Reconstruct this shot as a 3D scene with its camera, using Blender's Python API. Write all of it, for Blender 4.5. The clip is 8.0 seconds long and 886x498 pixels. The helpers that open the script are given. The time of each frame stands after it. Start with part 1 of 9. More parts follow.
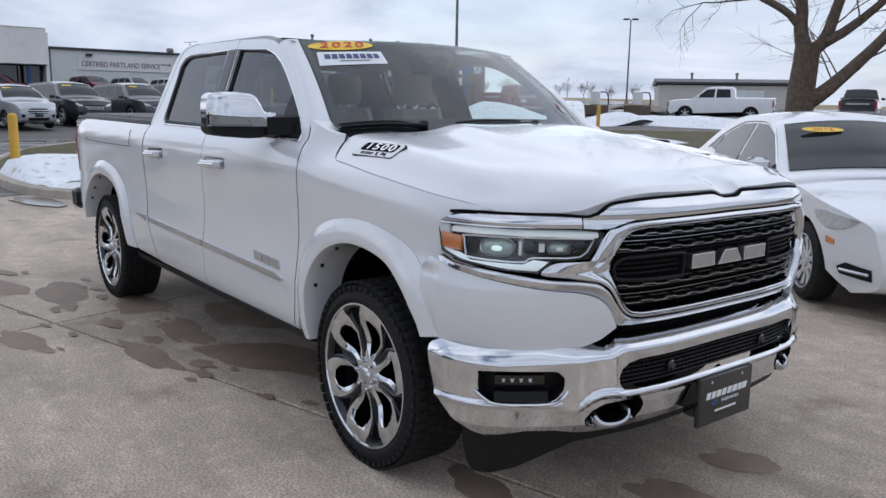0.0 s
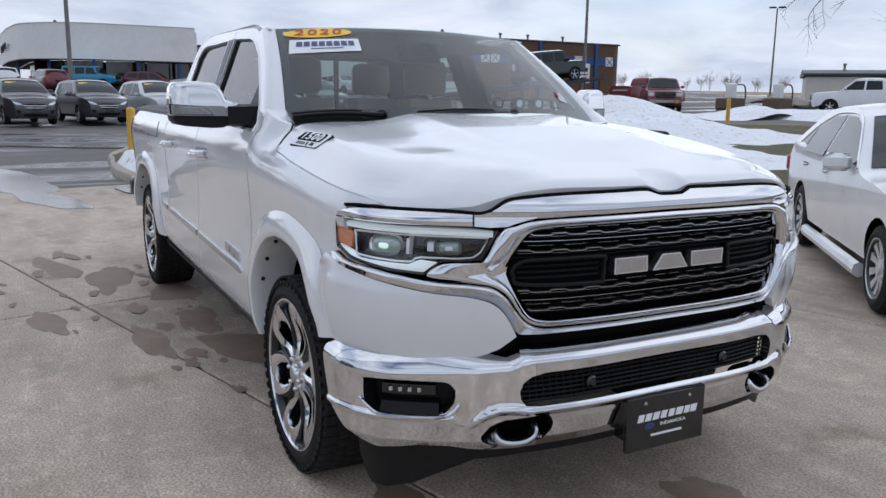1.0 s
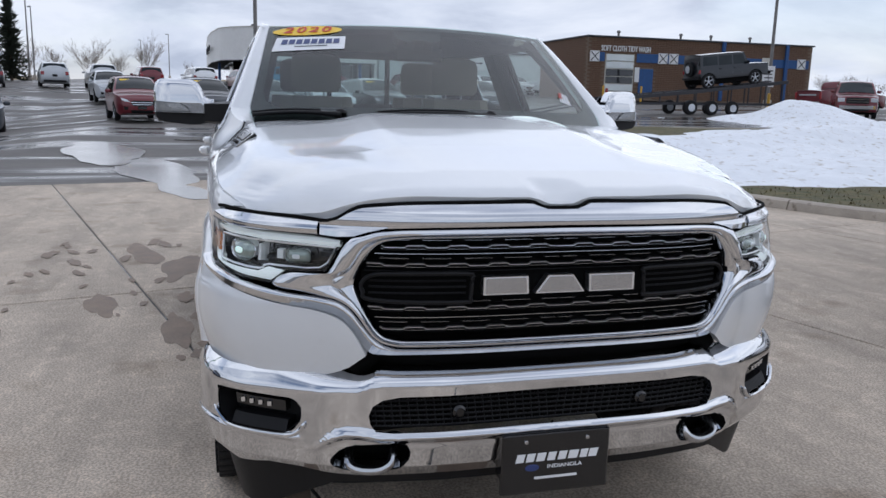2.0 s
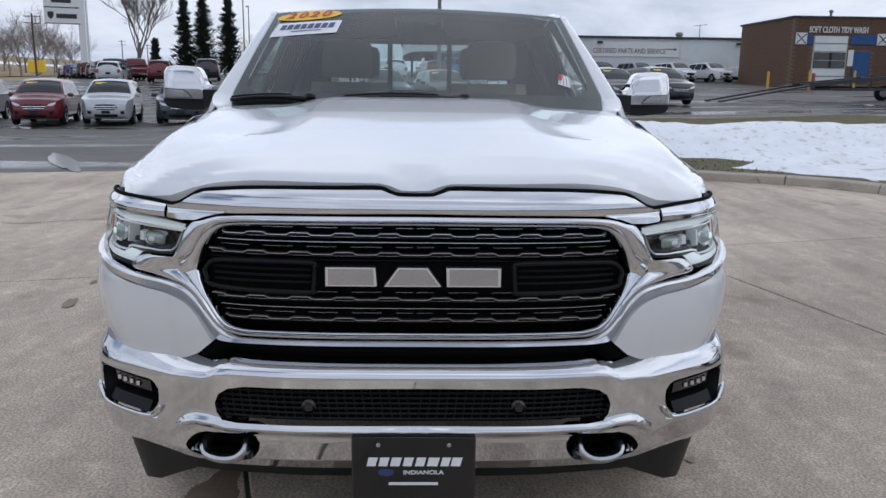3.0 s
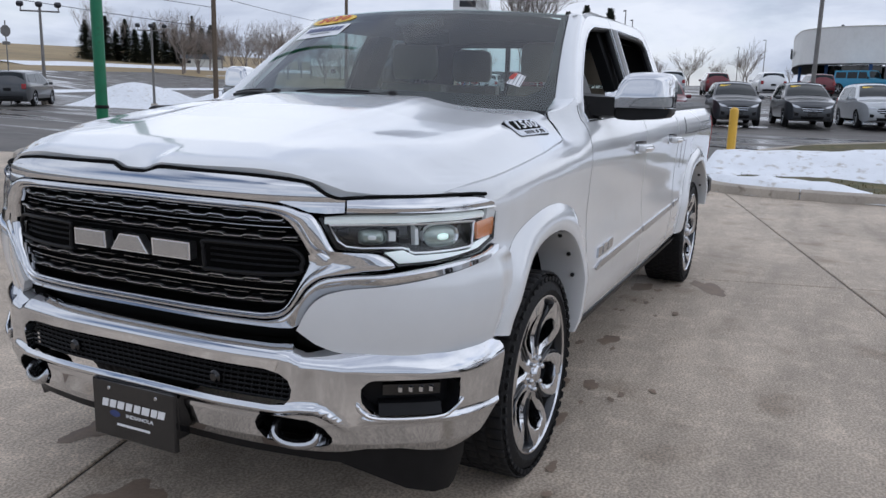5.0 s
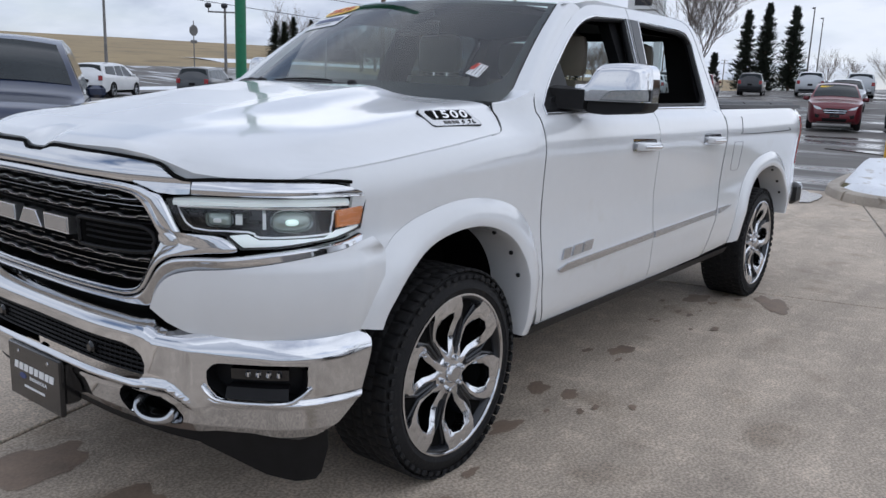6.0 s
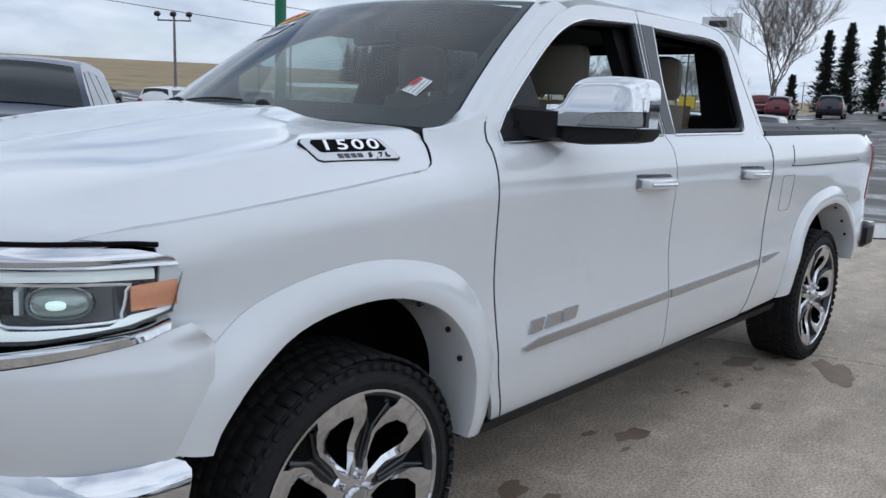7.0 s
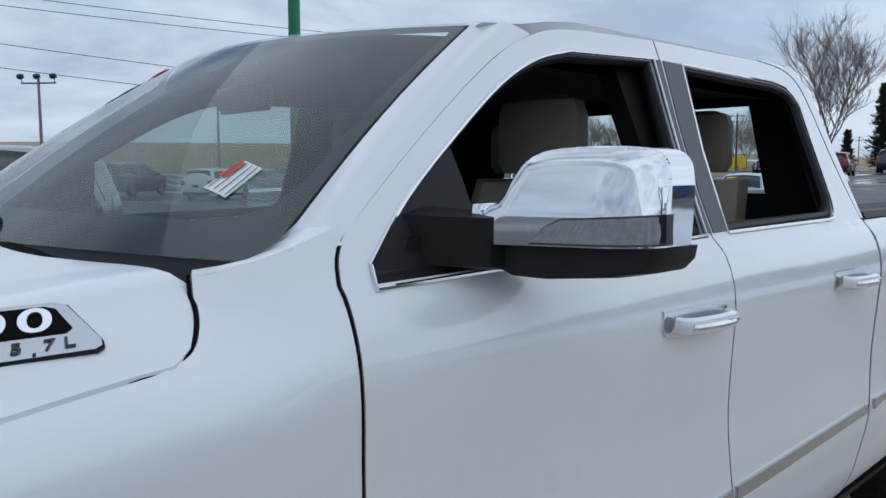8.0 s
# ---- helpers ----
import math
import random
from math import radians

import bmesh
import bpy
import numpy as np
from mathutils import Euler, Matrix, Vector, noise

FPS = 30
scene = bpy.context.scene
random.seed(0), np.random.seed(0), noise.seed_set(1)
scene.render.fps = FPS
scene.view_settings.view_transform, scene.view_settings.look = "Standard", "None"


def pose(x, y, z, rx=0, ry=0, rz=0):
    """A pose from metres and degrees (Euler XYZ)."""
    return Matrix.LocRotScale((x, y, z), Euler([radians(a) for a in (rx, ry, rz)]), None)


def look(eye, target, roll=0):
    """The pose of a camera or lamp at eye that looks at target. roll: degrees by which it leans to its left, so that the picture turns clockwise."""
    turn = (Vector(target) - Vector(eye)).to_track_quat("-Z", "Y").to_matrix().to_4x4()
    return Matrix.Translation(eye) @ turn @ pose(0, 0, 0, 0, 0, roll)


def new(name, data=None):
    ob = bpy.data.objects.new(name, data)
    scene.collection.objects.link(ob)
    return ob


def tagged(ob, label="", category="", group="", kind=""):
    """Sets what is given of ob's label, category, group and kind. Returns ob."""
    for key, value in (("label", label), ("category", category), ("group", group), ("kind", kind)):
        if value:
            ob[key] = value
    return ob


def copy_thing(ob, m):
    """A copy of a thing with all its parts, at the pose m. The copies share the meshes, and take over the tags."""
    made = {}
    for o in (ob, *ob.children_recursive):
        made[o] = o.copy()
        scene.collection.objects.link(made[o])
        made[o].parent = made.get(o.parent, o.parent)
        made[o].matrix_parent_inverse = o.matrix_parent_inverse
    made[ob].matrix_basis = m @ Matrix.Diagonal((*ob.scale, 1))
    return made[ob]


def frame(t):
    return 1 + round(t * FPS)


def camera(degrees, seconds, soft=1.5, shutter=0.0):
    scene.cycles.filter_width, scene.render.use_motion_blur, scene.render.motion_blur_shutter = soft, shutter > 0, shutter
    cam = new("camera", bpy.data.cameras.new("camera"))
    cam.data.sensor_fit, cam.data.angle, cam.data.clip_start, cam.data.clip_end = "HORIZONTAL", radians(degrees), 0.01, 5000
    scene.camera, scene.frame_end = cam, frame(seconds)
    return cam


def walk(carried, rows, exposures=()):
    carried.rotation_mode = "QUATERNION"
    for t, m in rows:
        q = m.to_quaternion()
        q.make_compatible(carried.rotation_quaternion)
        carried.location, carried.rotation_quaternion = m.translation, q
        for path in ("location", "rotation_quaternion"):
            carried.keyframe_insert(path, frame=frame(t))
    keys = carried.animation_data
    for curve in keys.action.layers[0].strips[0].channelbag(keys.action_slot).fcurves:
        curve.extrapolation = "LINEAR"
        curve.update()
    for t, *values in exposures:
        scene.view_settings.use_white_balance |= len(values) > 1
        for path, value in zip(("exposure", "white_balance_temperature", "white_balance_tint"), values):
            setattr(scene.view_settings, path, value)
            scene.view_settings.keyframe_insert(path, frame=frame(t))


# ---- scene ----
cam = camera(58.0, 8.0)
PATH = [
    (0, (2.719, -2.7, 1.501), (1.164, -1.492, 1.149), 1.0),
    (0.5, (2.895, -2.33, 1.514), (1.255, -1.247, 1.145), 0.8),
    (1, (2.983, -1.918, 1.485), (1.25, -0.989, 1.115), 0.8),
    (1.5, (3.093, -1.464, 1.488), (1.273, -0.724, 1.116), 0.8),
    (1.7, (3.135, -1.256, 1.494), (1.281, -0.603, 1.123), 1.1),
    (2.8, (3.166, -0.194, 1.496), (1.214, -0.028, 1.094), 1.2),
    (3, (3.154, 0.014, 1.485), (1.196, 0.071, 1.077), 0.8),
    (3.5, (3.104, 0.459, 1.48), (1.15, 0.309, 1.084), 0.7),
    (4, (3.061, 0.966, 1.492), (1.138, 0.586, 1.096), 0.8),
    (4.5, (2.93, 1.431, 1.493), (1.067, 0.823, 1.095), 1.2),
    (4.7, (2.896, 1.632, 1.478), (1.065, 0.932, 1.084), 1.3),
    (5.8, (2.384, 2.517, 1.44), (0.784, 1.388, 1.032), 2.1),
    (6, (2.268, 2.639, 1.442), (0.708, 1.457, 1.035), 2.2),
    (6.5, (1.876, 2.653, 1.434), (0.383, 1.383, 1.04), 2.4),
    (7, (1.339, 2.494, 1.447), (-0.119, 1.172, 1.089), 2.1),
    (7.5, (0.754, 2.217, 1.467), (-0.674, 0.846, 1.184), 1.2),
    (8, (0.168, 1.908, 1.508), (-1.214, 0.474, 1.318), -0.2),
]
walk(cam, [(t, look(eye, target, roll)) for t, eye, target, roll in PATH], [(0.0, 0.10, 5900, 12), (4.5, 0.05, 5950, 12), (6.2, 0.12, 5950, 11), (7.0, 0.08, 5800, 8), (8.0, -0.02, 5650, 5)])

# ---- sky and sun ----
SUN_UP, SUN_AZ = 48.0, 150.0
world = bpy.data.worlds.new("sky")
scene.world = world
world.use_nodes = True
wn, wl = world.node_tree.nodes, world.node_tree.links
wn.clear()


def wnode(kind, **vals):
    n = wn.new(kind)
    for k, v in vals.items():
        n.inputs[k].default_value = v
    return n


sky = wn.new("ShaderNodeTexSky")
sky.sky_type = "NISHITA"
sky.sun_disc = False
sky.sun_elevation, sky.sun_rotation = radians(SUN_UP), radians(90 - SUN_AZ)
tc = wn.new("ShaderNodeTexCoord")
sep = wn.new("ShaderNodeSeparateXYZ")
wl.new(tc.outputs["Generated"], sep.inputs[0])
lift = wn.new("ShaderNodeMath")
lift.operation = "ADD"
lift.inputs[1].default_value = 0.22
wl.new(sep.outputs["Z"], lift.inputs[0])
div = wn.new("ShaderNodeVectorMath")
div.operation = "DIVIDE"
wl.new(tc.outputs["Generated"], div.inputs[0])
comb = wn.new("ShaderNodeCombineXYZ")
for s in "XYZ":
    wl.new(lift.outputs[0], comb.inputs[s])
wl.new(comb.outputs[0], div.inputs[1])
clouds = wnode("ShaderNodeTexNoise", Scale=1.35, Detail=7.0, Roughness=0.56, Distortion=0.35)
wl.new(div.outputs[0], clouds.inputs["Vector"])
cover = wnode("ShaderNodeTexNoise", Scale=0.9, Detail=4.0, Roughness=0.5)
shift = wn.new("ShaderNodeVectorMath")
shift.inputs[1].default_value = (3.1, 7.7, 1.2)
wl.new(div.outputs[0], shift.inputs[0])
wl.new(shift.outputs[0], cover.inputs["Vector"])
ramp = wn.new("ShaderNodeValToRGB")
wl.new(clouds.outputs["Fac"], ramp.inputs[0])
e = ramp.color_ramp.elements
e[0].position, e[0].color = 0.34, (0.45, 0.485, 0.555, 1)
e[1].position, e[1].color = 0.66, (0.77, 0.785, 0.81, 1)
mid = e.new(0.50)
mid.color = (0.63, 0.66, 0.715, 1)
gap = wn.new("ShaderNodeMapRange")
gap.inputs["From Min"].default_value, gap.inputs["From Max"].default_value = 0.51, 0.62
gap.inputs["To Max"].default_value = 0.92
wl.new(cover.outputs["Fac"], gap.inputs["Value"])
high = wn.new("ShaderNodeMapRange")
for nm_, v_ in (("From Min", 0.12), ("From Max", 0.55), ("To Min", 0.35), ("To Max", 1.0)):
    high.inputs[nm_].default_value = v_
wl.new(sep.outputs["Z"], high.inputs["Value"])
breaks = wn.new("ShaderNodeMath")
breaks.operation = "MULTIPLY"
wl.new(gap.outputs[0], breaks.inputs[0])
wl.new(high.outputs[0], breaks.inputs[1])
blue = wn.new("ShaderNodeVectorMath")
blue.operation = "SCALE"
blue.inputs["Scale"].default_value = 0.095
wl.new(sky.outputs[0], blue.inputs[0])
skymix = wn.new("ShaderNodeMix")
skymix.data_type = "RGBA"
wl.new(breaks.outputs[0], skymix.inputs["Factor"])
wl.new(ramp.outputs[0], skymix.inputs["A"])
wl.new(blue.outputs[0], skymix.inputs["B"])
bg = wn.new("ShaderNodeBackground")
bg.inputs["Strength"].default_value = 1.06
wl.new(skymix.outputs["Result"], bg.inputs["Color"])
wo = wn.new("ShaderNodeOutputWorld")
wl.new(bg.outputs[0], wo.inputs[0])

sun = new("sun", bpy.data.lights.new("sun", "SUN"))
sun.data.energy, sun.data.angle, sun.data.color = 1.05, radians(150), (1.0, 0.96, 0.90)
sa, se = radians(SUN_AZ), radians(SUN_UP)
sun.matrix_world = look((0, 0, 30), (-math.cos(sa) * math.cos(se), -math.sin(sa) * math.cos(se), 30 - math.sin(se)))


# ---- materials ----
def material(name, color, rough=0.5, metal=0.0, coat=0.0, vary=0.12, scale=6.0, bump=0.0, bump_scale=60.0, spec=0.5, dirt=None, dirt_at=0.62):
    """A principled surface with variation at two scales, fine relief and, where given, dirt."""
    m = bpy.data.materials.new(name)
    m.use_nodes = True
    n, l = m.node_tree.nodes, m.node_tree.links
    b = n["Principled BSDF"]
    b.inputs["Metallic"].default_value = metal
    b.inputs["Coat Weight"].default_value = coat
    b.inputs["Coat Roughness"].default_value = 0.04
    b.inputs["Specular IOR Level"].default_value = spec
    co = n.new("ShaderNodeTexCoord")
    big = n.new("ShaderNodeTexNoise")
    big.inputs["Scale"].default_value, big.inputs["Detail"].default_value = scale, 5.0
    fine = n.new("ShaderNodeTexNoise")
    fine.inputs["Scale"].default_value, fine.inputs["Detail"].default_value = scale * 14, 3.0
    l.new(co.outputs["Object"], big.inputs["Vector"])
    l.new(co.outputs["Object"], fine.inputs["Vector"])
    add = n.new("ShaderNodeMath")
    add.operation = "MULTIPLY_ADD"
    add.inputs[1].default_value = 0.45
    l.new(fine.outputs["Fac"], add.inputs[0])
    l.new(big.outputs["Fac"], add.inputs[2])
    mr = n.new("ShaderNodeMapRange")
    mr.inputs["From Min"].default_value, mr.inputs["From Max"].default_value = 0.45, 1.0
    mr.inputs["To Min"].default_value, mr.inputs["To Max"].default_value = 1 - vary, 1 + vary
    l.new(add.outputs[0], mr.inputs["Value"])
    sc = n.new("ShaderNodeVectorMath")
    sc.operation = "SCALE"
    sc.inputs[0].default_value = color
    l.new(mr.outputs[0], sc.inputs["Scale"])
    col = sc.outputs[0]
    if dirt:
        dn = n.new("ShaderNodeTexNoise")
        dn.inputs["Scale"].default_value, dn.inputs["Detail"].default_value = scale * 2.3, 8.0
        l.new(co.outputs["Object"], dn.inputs["Vector"])
        dm = n.new("ShaderNodeMapRange")
        dm.inputs["From Min"].default_value, dm.inputs["From Max"].default_value = dirt_at, dirt_at + 0.14
        l.new(dn.outputs["Fac"], dm.inputs["Value"])
        mx = n.new("ShaderNodeMix")
        mx.data_type = "RGBA"
        mx.inputs["B"].default_value = (*dirt, 1)
        l.new(dm.outputs[0], mx.inputs["Factor"])
        l.new(col, mx.inputs["A"])
        col = mx.outputs["Result"]
    l.new(col, b.inputs["Base Color"])
    rr = n.new("ShaderNodeMapRange")
    rr.inputs["To Min"].default_value, rr.inputs["To Max"].default_value = rough * (1 - vary * 0.6), rough * (1 + vary * 0.6)
    l.new(big.outputs["Fac"], rr.inputs["Value"])
    l.new(rr.outputs[0], b.inputs["Roughness"])
    if bump:
        bn = n.new("ShaderNodeTexNoise")
        bn.inputs["Scale"].default_value, bn.inputs["Detail"].default_value = bump_scale, 4.0
        l.new(co.outputs["Object"], bn.inputs["Vector"])
        bp = n.new("ShaderNodeBump")
        bp.inputs["Strength"].default_value, bp.inputs["Distance"].default_value = bump, 0.01
        l.new(bn.outputs["Fac"], bp.inputs["Height"])
        l.new(bp.outputs[0], b.inputs["Normal"])
    return m


def glass(name, tint, gloss=0.02, ior=1.55):
    """Thin window glass: tinted see-through, with a mirror-like gloss by Fresnel."""
    m = bpy.data.materials.new(name)
    m.use_nodes = True
    n, l = m.node_tree.nodes, m.node_tree.links
    n.remove(n["Principled BSDF"])
    lw = n.new("ShaderNodeLayerWeight")
    lw.inputs["Blend"].default_value = 0.5
    pw = n.new("ShaderNodeMath")
    pw.operation = "POWER"
    pw.inputs[1].default_value = 5.0
    l.new(lw.outputs["Facing"], pw.inputs[0])
    f0 = ((ior - 1) / (ior + 1)) ** 2
    fr = n.new("ShaderNodeMapRange")
    fr.inputs["To Min"].default_value, fr.inputs["To Max"].default_value = f0, 1.0
    l.new(pw.outputs[0], fr.inputs["Value"])
    tr = n.new("ShaderNodeBsdfTransparent")
    tr.inputs["Color"].default_value = (*tint, 1)
    gl = n.new("ShaderNodeBsdfGlossy")
    gl.inputs["Roughness"].default_value = gloss
    mx = n.new("ShaderNodeMixShader")
    l.new(fr.outputs[0], mx.inputs[0])
    l.new(tr.outputs[0], mx.inputs[1])
    l.new(gl.outputs[0], mx.inputs[2])
    l.new(mx.outputs[0], n["Material Output"].inputs[0])
    return m


def lamp_glow(name, color, strength):
    m = bpy.data.materials.new(name)
    m.use_nodes = True
    b = m.node_tree.nodes["Principled BSDF"]
    b.inputs["Base Color"].default_value = (*color, 1)
    b.inputs["Emission Color"].default_value = (*color, 1)
    b.inputs["Emission Strength"].default_value = strength
    b.inputs["Roughness"].default_value = 0.1
    return m


WHITE = material("white_car_paint", (0.70, 0.715, 0.73), 0.20, coat=1.0, vary=0.025, scale=1.5, dirt=(0.64, 0.635, 0.61), dirt_at=0.66)
CHROME = material("chrome", (0.66, 0.67, 0.69), 0.05, metal=1.0, vary=0.03, scale=8)
SATIN = material("satin_chrome", (0.52, 0.53, 0.55), 0.24, metal=1.0, vary=0.06, scale=12)
BLACK = material("black_plastic", (0.009, 0.009, 0.010), 0.45, vary=0.25, scale=20, bump=0.08, bump_scale=400, spec=0.2)
BRIGHT = material("bright_edge_metal", (0.85, 0.86, 0.88), 0.28, metal=1.0, vary=0.04, scale=14)
GLOSSBLACK = material("gloss_black", (0.008, 0.008, 0.009), 0.15, coat=0.3, vary=0.2)
# near-black: holds the shade of gaps and recesses, also colours plain black parts
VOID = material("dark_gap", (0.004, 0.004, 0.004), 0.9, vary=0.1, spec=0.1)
RUBBER = material("tyre_rubber", (0.013, 0.013, 0.014), 0.75, vary=0.3, scale=18, bump=0.25, bump_scale=90, spec=0.25, dirt=(0.035, 0.032, 0.028), dirt_at=0.6)
POLISH = material("machined_aluminium", (0.66, 0.67, 0.69), 0.11, metal=1.0, vary=0.05, scale=14)
DARKWHEEL = material("dark_painted_pocket", (0.022, 0.024, 0.028), 0.34, metal=0.5, coat=0.4, vary=0.15)
LENS = glass("clear_lens", (0.97, 0.98, 0.98))
WINDSHIELD = glass("windscreen_glass", (0.72, 0.84, 0.81), 0.004, 1.92)
FRONTGLASS = glass("front_door_glass", (0.44, 0.52, 0.51), 0.015, 1.8)
TINTED = glass("tinted_glass", (0.14, 0.16, 0.17), 0.015, 1.9)
AMBER = material("amber_reflector", (0.62, 0.20, 0.05), 0.12, coat=1.0, vary=0.15, scale=80)
BEIGE = material("beige_leather", (0.22, 0.185, 0.14), 0.55, vary=0.1, scale=9, bump=0.1, bump_scale=180)
DASH = material("dark_dashboard", (0.010, 0.010, 0.011), 0.7, vary=0.15, spec=0.15)
LED = lamp_glow("lit_projector", (0.80, 1.0, 0.90), 0.35)
GUIDE = lamp_glow("lit_light_guide", (0.93, 1.0, 0.98), 0.12)
PROJECTOR = material("projector_lens", (0.30, 0.36, 0.33), 0.06, metal=0.55, coat=1.0, vary=0.1, scale=60)
CLEARLAMP = material("clear_turn_lens", (0.30, 0.31, 0.31), 0.12, metal=0.35, coat=1.0, vary=0.2, scale=90)
DRL = material("frosted_light_guide", (0.72, 0.75, 0.75), 0.25, coat=0.5, vary=0.06, scale=30)
PAPER = material("white_sticker", (0.78, 0.79, 0.80), 0.4, vary=0.04)
YELLOWSTK = material("yellow_sticker", (0.85, 0.56, 0.03), 0.35, vary=0.05)
REDINK = material("red_ink", (0.55, 0.05, 0.03), 0.4, vary=0.05)
BLUEINK = material("navy_ink", (0.03, 0.05, 0.17), 0.4, vary=0.05)
GREYPAINT = material("grey_pillar_cover", (0.042, 0.045, 0.05), 0.4, vary=0.1)


# ---- mesh helpers ----
class Shape:
    """Vertices, faces and, where known, normals of one mesh."""

    def __init__(self):
        self.v, self.f, self.n = [], [], []

    def add(self, verts, faces, normals=None):
        k = len(self.v)
        self.v += [tuple(p) for p in verts]
        self.n += [tuple(p) for p in normals] if normals is not None else [(0, 0, 0)] * len(verts)
        self.f += [tuple(i + k for i in f) for f in faces]
        return self

    def join(self, other, m=None):
        if m is None:
            return self.add(other.v, other.f, other.n)
        r = m.to_3x3()
        flip = r.determinant() < 0
        return self.add([m @ Vector(p) for p in other.v], [tuple(reversed(f)) for f in other.f] if flip else other.f, [r @ Vector(p) for p in other.n])

    def mirrored(self):
        return Shape().join(self, Matrix.Diagonal((1, -1, 1, 1)))

    def both(self):
        return Shape().join(self).join(self.mirrored())


def part(name, shape, mat, parent=None, label="", angle=38, at=None):
    me = bpy.data.meshes.new(name)
    me.from_pydata(shape.v, [], shape.f)
    me.validate()
    me.materials.append(mat)
    me.polygons.foreach_set("use_smooth", [True] * len(me.polygons))
    me.set_sharp_from_angle(angle=radians(angle))
    if len(me.vertices) == len(shape.n) and any(n != (0, 0, 0) for n in shape.n):
        me.normals_split_custom_set_from_vertices(shape.n)
    ob = new(name, me)
    if at is not None:
        ob.matrix_world = at
    if parent:
        ob.parent = parent
    if label:
        ob["label"] = label
    return ob


def thing(name, label, category, m=None, group="", kind=""):
    ob = new(name)
    ob.empty_display_size = 0.2
    if m is not None:
        ob.matrix_world = m
    return tagged(ob, label, category, group, kind)


def spline(pts, n=8):
    """A smooth line through the points."""
    p = [Vector(q) for q in pts]
    p = [2 * p[0] - p[1]] + p + [2 * p[-1] - p[-2]]
    out = []
    for i in range(1, len(p) - 2):
        a, b, c, d = p[i - 1:i + 3]
        for k in range(n):
            t = k / n
            out.append(0.5 * (2 * b + (c - a) * t + (2 * a - 5 * b + 4 * c - d) * t * t + (3 * b - a - 3 * c + d) * t ** 3))
    out.append(p[-2])
    return out


def sheet(outline, fn, step=(0.06, 0.06), out=(0, 0, 1), lip=0.012, lipdir=None, holes=()):
    """A curved panel: the outline (u, v) cut into cells and laid on the surface fn(u, v), with an edge turned inwards."""
    bm = bmesh.new()
    if holes:
        for loop in (outline, *holes):
            vs = [bm.verts.new((u, v, 0)) for u, v in loop]
            for a, b in zip(vs, vs[1:] + vs[:1]):
                bm.edges.new((a, b))
        bmesh.ops.triangle_fill(bm, use_beauty=True, use_dissolve=False, edges=bm.edges[:], normal=(0, 0, 1))
    else:
        bm.faces.new([bm.verts.new((u, v, 0)) for u, v in outline])
    for k in (0, 1):
        lo, hi = min(q[k] for q in outline), max(q[k] for q in outline)
        if not step[k]:
            continue
        no = (1, 0, 0) if k == 0 else (0, 1, 0)
        c = lo + step[k] * 0.503
        while c < hi:
            bmesh.ops.bisect_plane(bm, geom=bm.verts[:] + bm.edges[:] + bm.faces[:], dist=1e-5, plane_co=(c * no[0], c * no[1], 0), plane_no=no)
            c += step[k]
    bm.verts.index_update()
    uv = [(v.co.x, v.co.y) for v in bm.verts]
    ov = Vector(out)
    pos, nrm = [], []
    for u, v in uv:
        p = Vector(fn(u, v))
        du, dv = Vector(fn(u + 1e-3, v)) - Vector(fn(u - 1e-3, v)), Vector(fn(u, v + 1e-3)) - Vector(fn(u, v - 1e-3))
        n = du.cross(dv)
        n = n.normalized() if n.length > 1e-12 else ov.copy()
        if n.dot(ov) < 0:
            n.negate()
        pos.append(p)
        nrm.append(n)
    faces = []
    for f in bm.faces:
        ids = [v.index for v in f.verts]
        a = sum(((pos[ids[i]] - pos[ids[0]]).cross(pos[ids[(i + 1) % len(ids)]] - pos[ids[0]]) for i in range(1, len(ids))), Vector())
        if a.dot(nrm[ids[0]]) < 0:
            ids.reverse()
        faces.append(ids)
    s = Shape().add(pos, faces, nrm)
    if lip:
        for ed in bm.edges:
            if len(ed.link_faces) != 1:
                continue
            i, j = ed.verts[0].index, ed.verts[1].index
            di = -nrm[i] * lip if lipdir is None else Vector(lipdir) * lip
            dj = -nrm[j] * lip if lipdir is None else Vector(lipdir) * lip
            s.add([pos[i], pos[j], pos[j] + dj, pos[i] + di], [(0, 1, 2, 3)])
    bm.free()
    return s


def loft(rings, closed=True, caps=True):
    """Skin over rings of equal length."""
    s, n = Shape(), len(rings[0])
    fs = []
    for a in range(len(rings) - 1):
        for i in range(n if closed else n - 1):
            j = (i + 1) % n
            fs.append((a * n + i, a * n + j, (a + 1) * n + j, (a + 1) * n + i))
    if caps and closed:
        fs.append(tuple(reversed(range(n))))
        fs.append(tuple(range((len(rings) - 1) * n, len(rings) * n)))
    return s.add([p for r in rings for p in r], fs)


def box(cx, cy, cz, sx, sy, sz, c=0.01, m=None):
    """A block with chamfered edges; sx, sy, sz are its full sizes."""
    hx, hy, hz = sx / 2, sy / 2, sz / 2
    c = min(c, hx * 0.9, hy * 0.9, hz * 0.9)
    rings = []
    for z, d in ((-hz, c), (-hz + c, 0), (hz - c, 0), (hz, c)):
        a, b = hx - d, hy - d
        k = c
        rings.append([(cx + x, cy + y, cz + z) for x, y in ((a, b - k), (a - k, b), (-a + k, b), (-a, b - k), (-a, -b + k), (-a + k, -b), (a - k, -b), (a, -b + k))])
    s = loft(rings)
    return Shape().join(s, m) if m is not None else s


